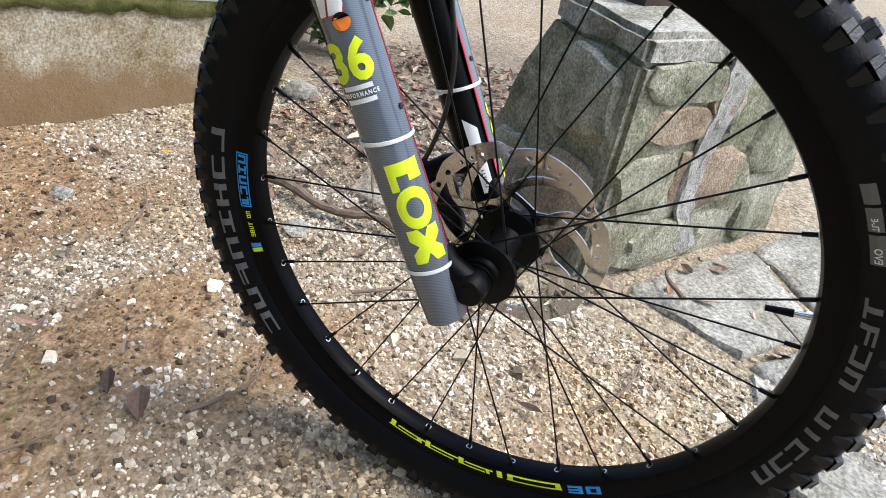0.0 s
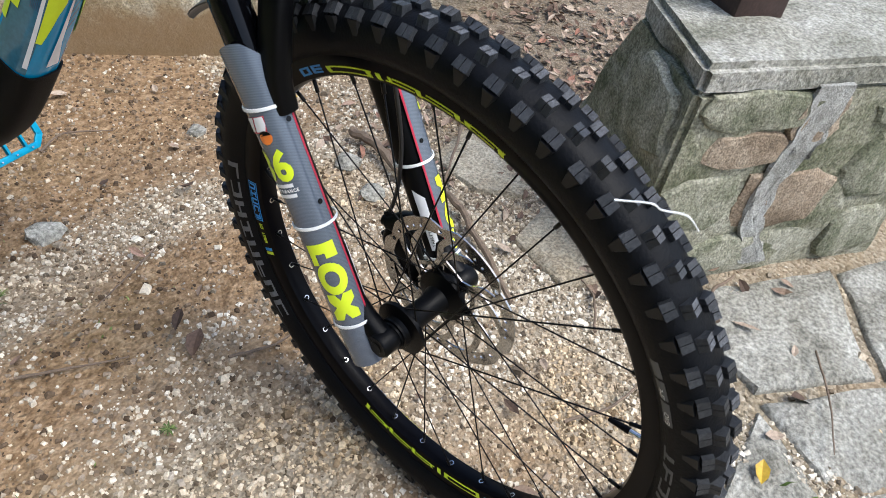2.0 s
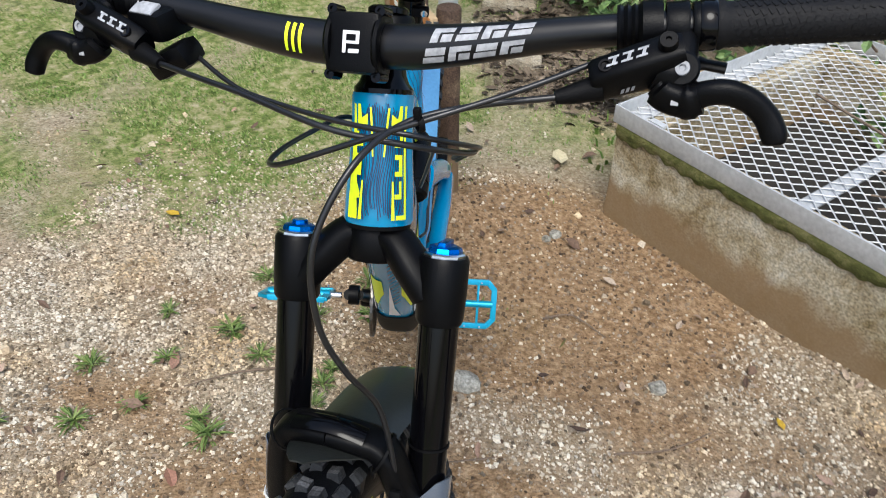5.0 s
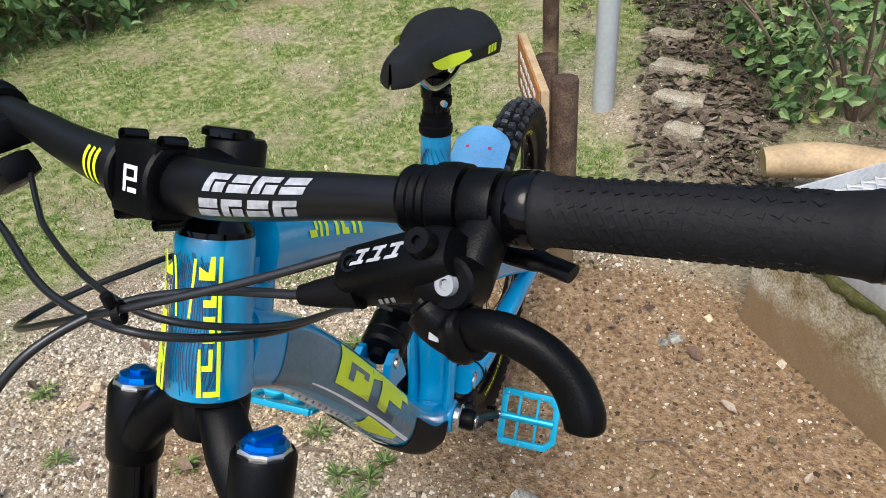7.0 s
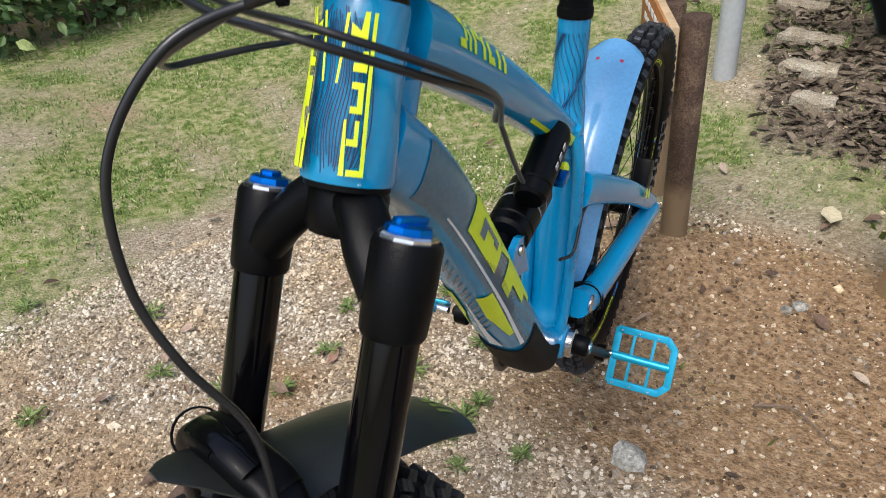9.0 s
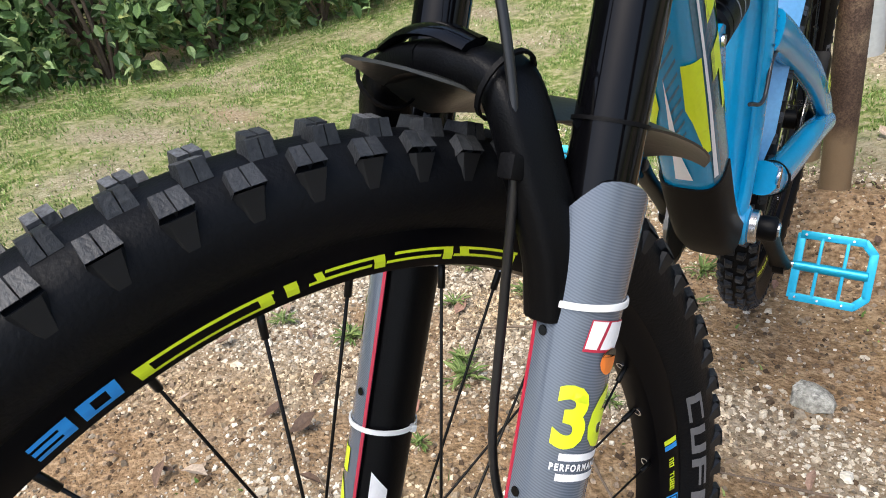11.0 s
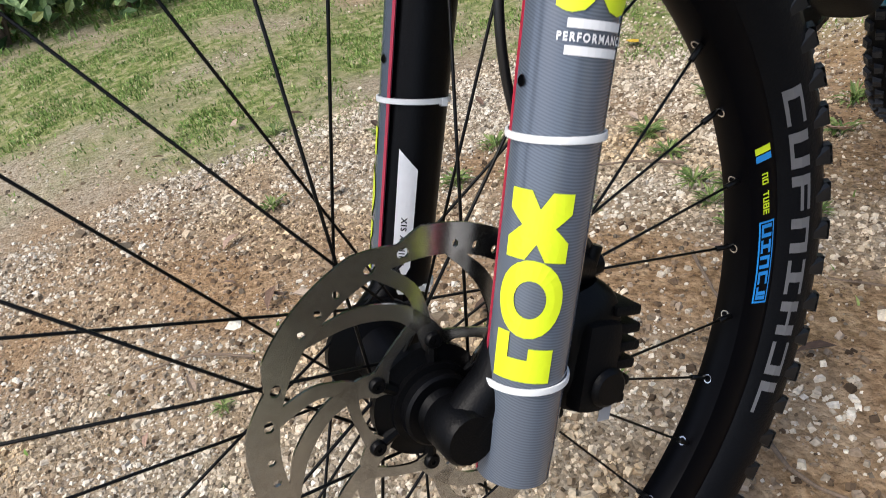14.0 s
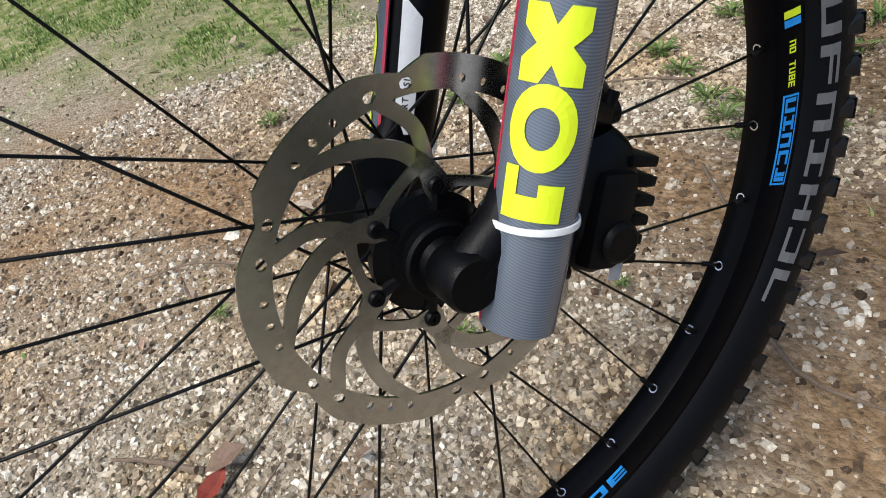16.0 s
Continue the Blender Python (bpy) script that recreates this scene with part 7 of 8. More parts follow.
# bottom bracket and drive
MB = MF @ Matrix.Translation((0, -0.028, -0.022))
bm = rod(bmesh.new(), (-0.040, -0.70, -0.035), (0.040, -0.70, -0.035), 0.027, 28)
sweep(bm, [(0, -0.655, 0.0), (0, -0.70, -0.03), (0, -0.74, -0.01)], 0.022, 16, wide=1.3)
bbshell = part("bottom_bracket", bm, BLUE, bike, "blue bottom bracket shell", MB, smooth=40)
for s in (-1, 1):
    part("cup", lathe(bmesh.new(), [(0, 0), (0.0215, 0), (0.0225, 0.002), (0.0225, 0.010), (0.020, 0.012), (0, 0.012)], frame_at((s * 0.040, -0.70, -0.035), (s, 0, 0)), 20), CHROME, bbshell, "silver bearing cup", MB, smooth=20)
RA = Vector((0, -1.168, -0.088))
CR = Vector((0, -0.132, -0.137)).normalized()
for s in (-1, 1):
    d = CR * (0.187 if s < 0 else -0.187)
    a = Vector((s * 0.060, -0.70, -0.035))
    b = a + d + Vector((s * 0.010, 0, 0))
    bm = lathe(bmesh.new(), [(0, 0), (0.0150, 0), (0.0165, 0.003), (0.0165, 0.020), (0.0135, 0.024), (0, 0.024)], frame_at((s * 0.051, -0.70, -0.035), (s, 0, 0)), 24)
    sweep(bm, spline([a, a.lerp(b, 0.3), a.lerp(b, 0.75), b], 5), [0.0155 - 0.004 * math.sin(i / 15 * 3.1) for i in range(16)], 14, wide=0.62, tall=1.05, up=(1, 0, 0), power=2.6)
    lathe(bm, [(0, 0), (0.0150, 0), (0.0155, 0.002), (0.0155, 0.016), (0, 0.017)], frame_at(b - Vector((s * 0.009, 0, 0)), (s, 0, 0)), 24)
    crank = part("crank_arm", bm, SATIN, bike, "black crank arm", MB, smooth=45)
    part("crank_bolt", lathe(bmesh.new(), [(0.004, 0), (0.0095, 0), (0.0095, 0.002), (0.004, 0.002)], frame_at((s * 0.0752, -0.70, -0.035), (s, 0, 0)), 16, closed=True), CHROME, crank, "silver crank bolt", MB)
# chainring with teeth, guide and chain
bm = bmesh.new()
pts = []
for k in range(128):
    a = 2 * math.pi * k / 128
    r = 0.0655 + (0.0035 if k % 4 in (1, 2) else -0.001)
    pts.append((r * math.cos(a), r * math.sin(a)))
prism(bm, pts, Matrix.Translation((0.050, -0.70, -0.035)) @ XAX, 0.003)
ring = part("chainring", bm, SATIN, bike, "black chainring", MB, smooth=0)
CHAIN = material("chain_metal", (0.25, 0.24, 0.22), 0.35, metal=1.0, scale=60, tint=(0.12, 0.11, 0.10))
line = []
for k in range(-18, 19):
    a = radians(180 / 18 * k * 0.55)
    line.append(Vector((0.050, -0.70 + 0.067 * math.cos(a), -0.035 + 0.067 * math.sin(a))))
RB = RA - Vector((0, -0.028, -0.022))
line = [RB + Vector((0.045, 0.0, -0.045))] + line + [RB + Vector((0.045, 0.0, 0.045))]
length = [0]
for a, b in zip(line, line[1:]):
    length.append(length[-1] + (b - a).length)
bm = bmesh.new()
n = int(length[-1] / 0.0127)
for k in range(n):
    t = length[-1] * (k + 0.5) / n
    i = max(j for j in range(len(length)) if length[j] <= t)
    i = min(i, len(line) - 2)
    p = line[i].lerp(line[i + 1], (t - length[i]) / (length[i + 1] - length[i]))
    block(bm, frame_at(p, line[i + 1] - line[i], (1, 0, 0)), 0.0075, 0.0045 if k % 2 else 0.006, 0.0135)
chain = part("chain", bm, CHAIN, bike, "dark steel chain", MB, smooth=0)
bm = prism(bmesh.new(), [(0.028, 0.085), (0.05, 0.088), (0.052, 0.062), (0.03, 0.055)], Matrix.Translation((0.050, -0.735, -0.035)) @ XAX, 0.014)
part("chain_guide", bm, MATT, ring, "black chain guide", MB, smooth=0)


def pedal(m, parent):
    """A platform pedal: an open cast frame with cross bars, axle tube and studs. x outwards, y front to back, z thickness."""
    bm = bmesh.new()
    outline = [(-0.046, -0.047), (0.036, -0.047), (0.050, -0.032), (0.050, 0.032), (0.036, 0.047), (-0.046, 0.047)]
    for (x0, y0), (x1, y1) in zip(outline, outline[1:] + outline[:1]):
        a, b = Vector((x0, y0, 0)), Vector((x1, y1, 0))
        wide = 0.009 if abs(y0 - y1) < 0.001 else 0.006
        block(bm, m @ frame_at((a + b) / 2, b - a, (0, 0, 1)), 0.012, wide, (b - a).length + 0.004, 0.0015)
    body = part("pedal", bm, TEAL, bike, "cyan anodised flat pedal with studs", smooth=30)
    for x in (-0.018, 0.016):
        part("cross_bar", block(bmesh.new(), m @ Matrix.Translation((x, 0, 0)), 0.005, 0.090, 0.009, 0.001), TEAL, body, smooth=30)
    part("axle_tube", rod(bmesh.new(), m @ Vector((-0.050, 0, 0)), m @ Vector((0.048, 0, 0)), 0.0075, 14), TEAL, body, smooth=30)
    bm = bmesh.new()
    for x in (-0.040, -0.010, 0.022):
        for y in (-0.047, 0.047):
            for z in (-1, 1):
                rod(bm, m @ Vector((x, y, z * 0.005)), m @ Vector((x, y, z * 0.0095)), 0.0018, 8)
    tagged(part("stud", bm, CHROME, body, "short silver grip studs", smooth=0), kind="stuff")
    part("spindle", rod(bmesh.new(), m @ Vector((-0.068, 0, 0)), m @ Vector((-0.046, 0, 0)), 0.0055, 12), CHROME, body, "silver pedal spindle")
    bm = bmesh.new()
    for x, w in ((-0.030, 0.006), (-0.022, 0.006), (-0.014, 0.006), (-0.006, 0.006), (0.002, 0.006), (0.010, 0.006), (0.018, 0.006), (0.026, 0.006)):
        for y in (-0.0522, 0.0522):
            block(bm, m @ Matrix.Translation((x, y, 0)), w * 0.8, 0.0006, 0.005)
    tagged(part("print", bm, WHITE, body, "pale bars on the pedal edge", smooth=0), kind="stuff")


ML = MF @ Matrix.Translation((-0.138, -0.860, -0.190)) @ Matrix.Rotation(radians(180), 4, "Z") @ Matrix.Rotation(radians(58), 4, "X")
MR = MF @ Matrix.Translation((0.156, -0.593, 0.080)) @ Matrix.Rotation(radians(36), 4, "X")
pedal(ML, bike)
pedal(MR, bike)

# rear triangle
for s in (-1, 1):
    bm = sweep(bmesh.new(), spline([(s * 0.030, -0.782, 0.182), (s * 0.040, -0.840, 0.152), (s * 0.060, -0.985, 0.062), (s * 0.072, -1.100, -0.022), (s * 0.074, -1.175, -0.078)], 6), [0.0235 - 0.0075 * min(1.0, i / 18) for i in range(25)], 16, wide=0.72, tall=1.12, power=3.0)
    stay = part("seat_stay", bm, BLUE, bike, "blue rear stay with yellow print", MF, smooth=50)
    for y0, y1 in ((-1.055, -1.035), (-1.080, -1.065)):
        bm = sheet(bmesh.new(), lambda u, v: (s * 0.0835, y0 + (y1 - y0) * u, 0.021 + (y0 + (y1 - y0) * u + 1.055) * 0.64 - 0.010 + 0.020 * v), 2, 2)
        part("yellow_print", bm, NEON, stay, "neon yellow patch", MF)
    mat = BLUE if s < 0 else MATT
    bm = sweep(bmesh.new(), spline([(s * 0.044, -0.755, 0.0), (s * 0.052, -0.803, -0.020), (s * 0.060, -0.900, -0.037), (s * 0.070, -1.035, -0.055), (s * 0.076, -1.175, -0.090)], 6), [0.0225 - 0.004 * i / 24 for i in range(25)], 16, wide=0.95, tall=1.0, power=2.3)
    cs = part("chain_stay", bm, mat, bike, "blue chain stay" if s < 0 else "chain stay wrapped in black protector", MF, smooth=50)
    for t in (0.10, 0.16):
        p = Vector((s * 0.050, -0.772 - t * 0.2, -0.007 - t * 0.1))
        part("cable_tie", lathe(bmesh.new(), [(0.0225, -0.0012), (0.0245, -0.0012), (0.0245, 0.0012), (0.0225, 0.0012)], frame_at(p, (s * 0.1, -1, -0.25)), 20, closed=True), MATT, cs, "black cable tie", MF)
    bm = sweep(bmesh.new(), [(s * 0.076, -1.155, -0.072), (s * 0.077, -1.172, -0.085), (s * 0.074, -1.188, -0.090)], 0.017, 12, wide=0.5)
    part("drop_out", bm, BLUE, stay, "blue drop-out", MF)
part("pivot_bolt", lathe(bmesh.new(), [(0, 0), (0.013, 0), (0.014, 0.002), (0.014, 0.004), (0, 0.005)], frame_at((-0.062, -0.762, 0.0), (-1, 0, 0)), 20), CHROME, bbshell, "silver pivot bolt", MF)
part("rear_caliper", block(bmesh.new(), MF @ Matrix.Translation((-0.060, -1.125, 0.015)) @ Matrix.Rotation(radians(30), 4, "X"), 0.030, 0.045, 0.060, 0.008), SATIN, bike, "black rear brake caliper")

# rear wheel: rubber, rim and hub built like the front one
MRW = MF @ Matrix.Translation(RA) @ Matrix.Translation((0, 0, -0.34)) @ Matrix.Rotation(radians(-2.2), 4, "Y") @ Matrix.Translation((0, 0, 0.34))
rear_tyre, rear_rim = build_wheel(MRW, False, spin=1.0)
bm = lathe(bmesh.new(), [(0, -0.070), (0.010, -0.070), (0.014, -0.045), (0.03, -0.034), (0.03, -0.028), (0.017, -0.02), (0.017, 0.012), (0.03, 0.020), (0.03, 0.026), (0.02, 0.03), (0.02, 0.06), (0, 0.062)], XAX, 28)
rear_hub = part("rear_hub", bm, SATIN, bike, "black rear hub", MRW, smooth=30)
for k, r in enumerate((0.080, 0.068, 0.058, 0.048, 0.038, 0.028)):
    pts = [((r + (0.002 if i % 3 else -0.002)) * math.cos(2 * math.pi * i / 60), (r + (0.002 if i % 3 else -0.002)) * math.sin(2 * math.pi * i / 60)) for i in range(60)]
    part("sprocket", prism(bmesh.new(), pts, Matrix.Translation((0.030 + 0.0052 * k, 0, 0)) @ XAX, 0.0022), CHAIN, rear_hub, "steel sprocket", MRW, smooth=0)
me = rotor.data
rr = new("rear_brake_rotor", me)
rr.parent = bike
rr.matrix_world = MRW @ MH.inverted()
rr["label"] = "pierced steel rear brake disc"
for k, arm0 in enumerate(ARMS):
    for i in range(6):
        ob = new("arm", arm0.data)
        ob.parent = rr
        ob.matrix_world = MRW @ Matrix.Translation((-0.0345, 0, 0)) @ Matrix.Rotation(radians(60 * i - 8), 4, "X")
bm = bmesh.new()
sweep(bm, [RA + Vector((0.075, -0.01, -0.02)), RA + Vector((0.085, 0.02, -0.05)), RA + Vector((0.080, 0.035, -0.085))], [0.016, 0.020, 0.014], 10, wide=0.7)
der = part("rear_derailleur", bm, SATIN, bike, "black rear derailleur", MF)
for p in ((0.062, 0.035, -0.085), (0.062, 0.045, -0.150)):
    part("jockey_wheel", lathe(bmesh.new(), [(0, -0.004), (0.018, -0.004), (0.020, 0), (0.018, 0.004), (0, 0.004)], frame_at(RA + Vector(p), (1, 0, 0)), 22), MATT, der, "black jockey wheel", MF)
part("cage", block(bmesh.new(), MF @ Matrix.Translation(RA + Vector((0.068, 0.040, -0.118))) @ Matrix.Rotation(radians(-8), 4, "X"), 0.003, 0.026, 0.090, 0.001), SATIN, der, "black derailleur cage")

# rear mudguard sheet between tyre and seat tube
FILM = material("blue_plastic_sheet", (0.13, 0.36, 0.62), 0.18, vary=0.2, scale=12, coat=0.5)
bm = sheet(bmesh.new(), lambda u, v: (lambda a, w, x: (x * w, RA.y + (0.378 - 0.020 * x * x) * math.cos(a), RA.z + (0.378 - 0.020 * x * x) * math.sin(a)))(radians(77 - 64 * u), float(np.interp(u, [0, 0.04, 0.5, 0.9, 1], [0.036, 0.047, 0.048, 0.044, 0.034])), 2 * v - 1), 40, 12, 0.0016)
rearguard = part("rear_mudguard", bm, FILM, bike, "translucent blue plastic rear mudguard with a sticker", MF, smooth=60)
bm = bmesh.new()
for pts in ([(-0.022, 0.0), (0.022, 0.0), (0.022, 0.006), (-0.022, 0.006)],):
    poly2d(bm, pts)


def rg(x, y, off=0.0009):
    a = radians(72) - y / 0.38
    k = x / 0.057
    r = 0.378 - 0.020 * k * k + off
    return Vector((x, RA.y + r * math.cos(a), RA.z + r * math.sin(a)))


part("sticker", wrap(bm, lambda x, y: rg(x, 0.014 + y), 0.006), RED, rearguard, "red stripe on the sticker", MF, smooth=0)
bm = poly2d(bmesh.new(), [(0.017 * math.cos(a / 16 * 6.283), 0.008 * math.sin(a / 16 * 6.283) + 0.004) for a in range(16)])
part("sticker", wrap(bm, lambda x, y: rg(x, y, 0.0007), 0.006), WHITE, rearguard, "white sticker shape", MF, smooth=0)

# front mudguard under the arch
PLASTIC = material("mudguard_plastic", (0.016, 0.018, 0.017), 0.38, vary=0.3, scale=25, bump=0.0002, bump_scale=300)


def mud(u, v):
    a = radians(105.5 + 40.5 * u)
    x = 2 * v - 1
    w = float(np.interp(u, [0, 0.04, 0.12, 0.24, 0.40, 0.60, 0.85, 0.95, 1.0], [0.006, 0.016, 0.032, 0.045, 0.042, 0.044, 0.042, 0.039, 0.028]))
    r = float(np.interp(u, [0, 0.1, 0.3, 0.5, 0.9, 1.0], [0.383, 0.3775, 0.371, 0.382, 0.406, 0.409]))
    r -= (0.001 + 0.012 * smooth01(0.02, 0.30, u) * (1 - 0.55 * smooth01(0.45, 0.95, u))) * x * x
    return (w * x + 0.010 * smooth01(0.2, 0.0, u), r * math.cos(a), r * math.sin(a))


mudguard = part("front_mudguard", sheet(bmesh.new(), mud, 30, 14, 0.0016), PLASTIC, bike, "thin black plastic front mudguard tied to the arch", MW, smooth=70)
bm = bmesh.new()
for k in (-1, 0, 1):
    poly2d(bm, [(0.012 * k - 0.003, 0), (0.012 * k + 0.002, 0), (0.011 * k + 0.004, 0.018), (0.010 * k - 0.003, 0.020)])
part("print", wrap(bm, lambda x, y: Vector(mud(0.93 - y / 0.30, 0.5 + x / 0.092)) * 1.0015, 0.006), material("dull_green_print", (0.20, 0.26, 0.05), 0.5), mudguard, "three dull green slashes", MW, smooth=0)
for s in (-1, 1):
    part("cable_tie", lathe(bmesh.new(), [(0.0172, -0.0013), (0.0188, -0.0013), (0.0188, 0.0013), (0.0172, 0.0013)], frame_at(FP(s * 0.047, 0.371, 0.025), (s * 0.75, 0, -0.45)), 20, closed=True), MATT, mudguard, "black cable tie", MW)

# front brake caliper behind the left leg
CK = lambda x, s, q: FP(x, s, q)  # noqa: E731
bm = sweep(bmesh.new(), spline([CK(-0.050, 0.070, -0.066), CK(-0.052, 0.048, -0.074), CK(-0.053, 0.022, -0.077), CK(-0.052, 0.000, -0.071)], 5), [0.012, 0.015, 0.0175, 0.019, 0.0195, 0.0195, 0.0195, 0.0195, 0.0195, 0.0195, 0.0195, 0.019, 0.018, 0.0165, 0.0145, 0.011], 18, wide=1.15, tall=0.95, up=(1, 0, 0), power=2.6)
caliper = part("brake_caliper", bm, SATIN, bike, "black finned disc brake caliper", MW, smooth=45)
block(bm := bmesh.new(), frame_at(CK(-0.060, 0.030, -0.074), FD), 0.032, 0.026, 0.054, 0.009)
part("caliper_half", bm, MATT, caliper, "black cast caliper half", MW, smooth=40)
part("piston_cap", lathe(bmesh.new(), [(0, 0.003), (0.009, 0.003), (0.0108, 0.0015), (0.0115, 0.0), (0, 0)], frame_at(CK(-0.0768, 0.020, -0.078), (-1, 0, 0)), 22), SATIN, caliper, "round black piston cap", MW, smooth=35)
for k in range(6):
    part("fin", block(bmesh.new(), frame_at(CK(-0.058, 0.060 - 0.0105 * k, -0.094 + 0.0016 * abs(k - 2)), FD), 0.026, 0.018, 0.0062, 0.0022), MATT, caliper, "black cooling fin", MW)
for s_, q_ in ((0.078, -0.072), (-0.008, -0.058)):
    part("mount_bolt", lathe(bmesh.new(), [(0, -0.012), (0.0095, -0.012), (0.0095, 0.004), (0.0075, 0.005), (0.0075, 0.012), (0.006, 0.0135), (0, 0.0135)], frame_at(CK(-0.047, s_, q_), (FE * -0.95 + FD * 0.3).normalized()), 18), SATIN, caliper, "black caliper bolt", MW, smooth=30)
part("bracket", sweep(bmesh.new(), [CK(-0.058, 0.078, -0.030), CK(-0.052, 0.082, -0.052), CK(-0.047, 0.078, -0.074)], [0.012, 0.011, 0.010], 12), SATIN, caliper, "black post mount", MW)
part("bracket", sweep(bmesh.new(), [CK(-0.058, 0.004, -0.030), CK(-0.052, -0.004, -0.046), CK(-0.047, -0.008, -0.060)], [0.012, 0.011, 0.010], 12), SATIN, caliper, "black post mount", MW)
part("fitting", rod(bmesh.new(), CK(-0.050, 0.062, -0.072), CK(-0.050, 0.092, -0.078), 0.0050, 12), SATIN, caliper, "black hose fitting", MW)
part("print", block(bmesh.new(), frame_at(CK(-0.0735, 0.006, -0.082), FD), 0.0006, 0.008, 0.016), GREY_BAND, caliper, "dark grey mark", MW)

# ---- cockpit ----
MC = MW @ Matrix.Translation((0, 0.0045, -0.0055))
bm = bmesh.new()
BAR = [(0.0, -0.315, 0.643), (0.030, -0.315, 0.643), (0.065, -0.315, 0.646), (0.110, -0.317, 0.652), (0.150, -0.320, 0.658), (0.200, -0.323, 0.664), (0.290, -0.3325, 0.670), (0.390, -0.3466, 0.676)]
half = spline(BAR, 5)
line = [Vector((-p.x, p.y, p.z)) for p in half[:0:-1]] + half
rad = [float(np.interp(abs(p.x), [0, 0.045, 0.12, 0.17, 0.2, 0.4], [0.0175, 0.0175, 0.0135, 0.0115, 0.0112, 0.0112])) for p in line]
handlebar = part("handlebar", sweep(bm, line, rad, 20), material("bar_black", (0.004, 0.004, 0.0048), 0.36, spec=0.4, scale=20, vary=0.3), bike, "matt black riser handlebar with grey print", MC)


def bar_face(x, y, off=0.0006):
    """Onto the handlebar: x metres to the rider's left, y metres round from its front (up positive)."""
    xs = [p.x for p in half]
    ax = abs(x)
    c = Vector((-x, float(np.interp(ax, xs, [p.y for p in half])), float(np.interp(ax, xs, [p.z for p in half]))))
    r = float(np.interp(ax, [0, 0.045, 0.12, 0.17, 0.2, 0.4], [0.0175, 0.0175, 0.0135, 0.0115, 0.0112, 0.0112])) + off
    a = y / 0.015 + 0.45
    return c + Vector((0, r * math.cos(a), r * math.sin(a)))


bm = bmesh.new()
for row, y0 in ((0, 0.0015), (1, -0.0125)):
    for k in range(4):
        x0 = 0.056 + 0.0195 * k + (0.006 if row == 0 else 0)
        h = 0.0105
        sh = lambda y: 0.25 * y  # noqa: E731
        strokes = [(0, 0.0165, 0, h * 0.42), (0.001, 0.0165, h * 0.52, h)] if (k + row) % 2 else [(0, 0.0165, h * 0.64, h), (0, 0.006, 0, h * 0.64), (0.008, 0.0165, 0, h * 0.5)]
        for a, b, c, d in strokes:
            poly2d(bm, [(x0 + a + sh(c), y0 + c), (x0 + b + sh(c), y0 + c), (x0 + b + sh(d), y0 + d), (x0 + a + sh(d), y0 + d)])
part("print", wrap(bm, lambda x, y: bar_face(x, y), 0.004), GREY_PRINT, handlebar, "two rows of slanted grey block print", MC, smooth=0)
bm = bmesh.new()
for k in range(3):
    poly2d(bm, [(-0.060 + 0.006 * k, -0.010), (-0.0575 + 0.006 * k, -0.010), (-0.0565 + 0.006 * k, 0.010), (-0.060 + 0.006 * k, 0.011)])
part("print", wrap(bm, lambda x, y: bar_face(x, y), 0.004), NEON, handlebar, "three neon slashes", MC, smooth=0)

# stem
BC = Vector((0, -0.315, 0.643))
bm = bmesh.new()
block(bm, frame_at(BC + FE * 0.006, FE, (1, 0, 0)), 0.046, 0.044, 0.032, 0.005)
sweep(bm, [SA(0.722, 0, -0.004), SA(0.722, 0, -0.004).lerp(BC, 0.5), BC], [0.019, 0.0175, 0.019], 16, wide=1.1, tall=0.95)
lathe(bm, [(0, 0.702), (0.0195, 0.702), (0.0205, 0.705), (0.0205, 0.742), (0.019, 0.745), (0, 0.745)], frame_at(SA(0, 0, -0.004), FD), 28)
stem = part("stem", bm, SATIN, bike, "black stem with bolted face plate", MC, smooth=35)
part("stem_cap", lathe(bmesh.new(), [(0, 0), (0.0175, 0), (0.0175, 0.004), (0.015, 0.006), (0, 0.006)], frame_at(SA(0.745, 0, -0.004), FD), 28), GLOSS, stem, "black stem cap with a silver ring", MC)
for sx in (-1, 1):
    bm = bmesh.new()
    sweep(bm, [BC + Vector((sx * 0.020, 0, 0)) + (FE * math.cos(a) + FD * math.sin(a)) * 0.0225 for a in [radians(x) for x in range(-95, 100, 13)]], 0.0035, 8, wide=1.5, tall=0.9, up=(1, 0, 0))
    part("face_plate", bm, SATIN, stem, "black clamp band", MC)
    for sz in (-1, 1):
        c = BC + Vector((sx * 0.020, 0, 0)) + FD * (sz * 0.0245) + FE * 0.013
        part("bolt", lathe(bmesh.new(), [(0, 0.002), (0.002, 0.002), (0.0022, 0.004), (0.0042, 0.004), (0.0044, 0), (0.0044, -0.012), (0, -0.012)], frame_at(c, FE), 12), GLOSS, stem, "black stem bolt", MC)
bm = bmesh.new()
for x0, x1, y0, y1 in ((-0.007, 0.007, 0.006, 0.0085), (-0.007, -0.004, -0.008, 0.006), (0.004, 0.007, -0.001, 0.006), (-0.004, 0.004, -0.001, 0.001), (-0.002, 0.007, -0.008, -0.005)):
    poly2d(bm, [(x0, y0), (x1, y0), (x1, y1), (x0, y1)])
part("print", wrap(bm, lambda x, y: BC + Vector((-x, 0, 0)) + FE * 0.0226 + FD * y, 0.02), WHITE, stem, "small white emblem bars", MC, smooth=0)

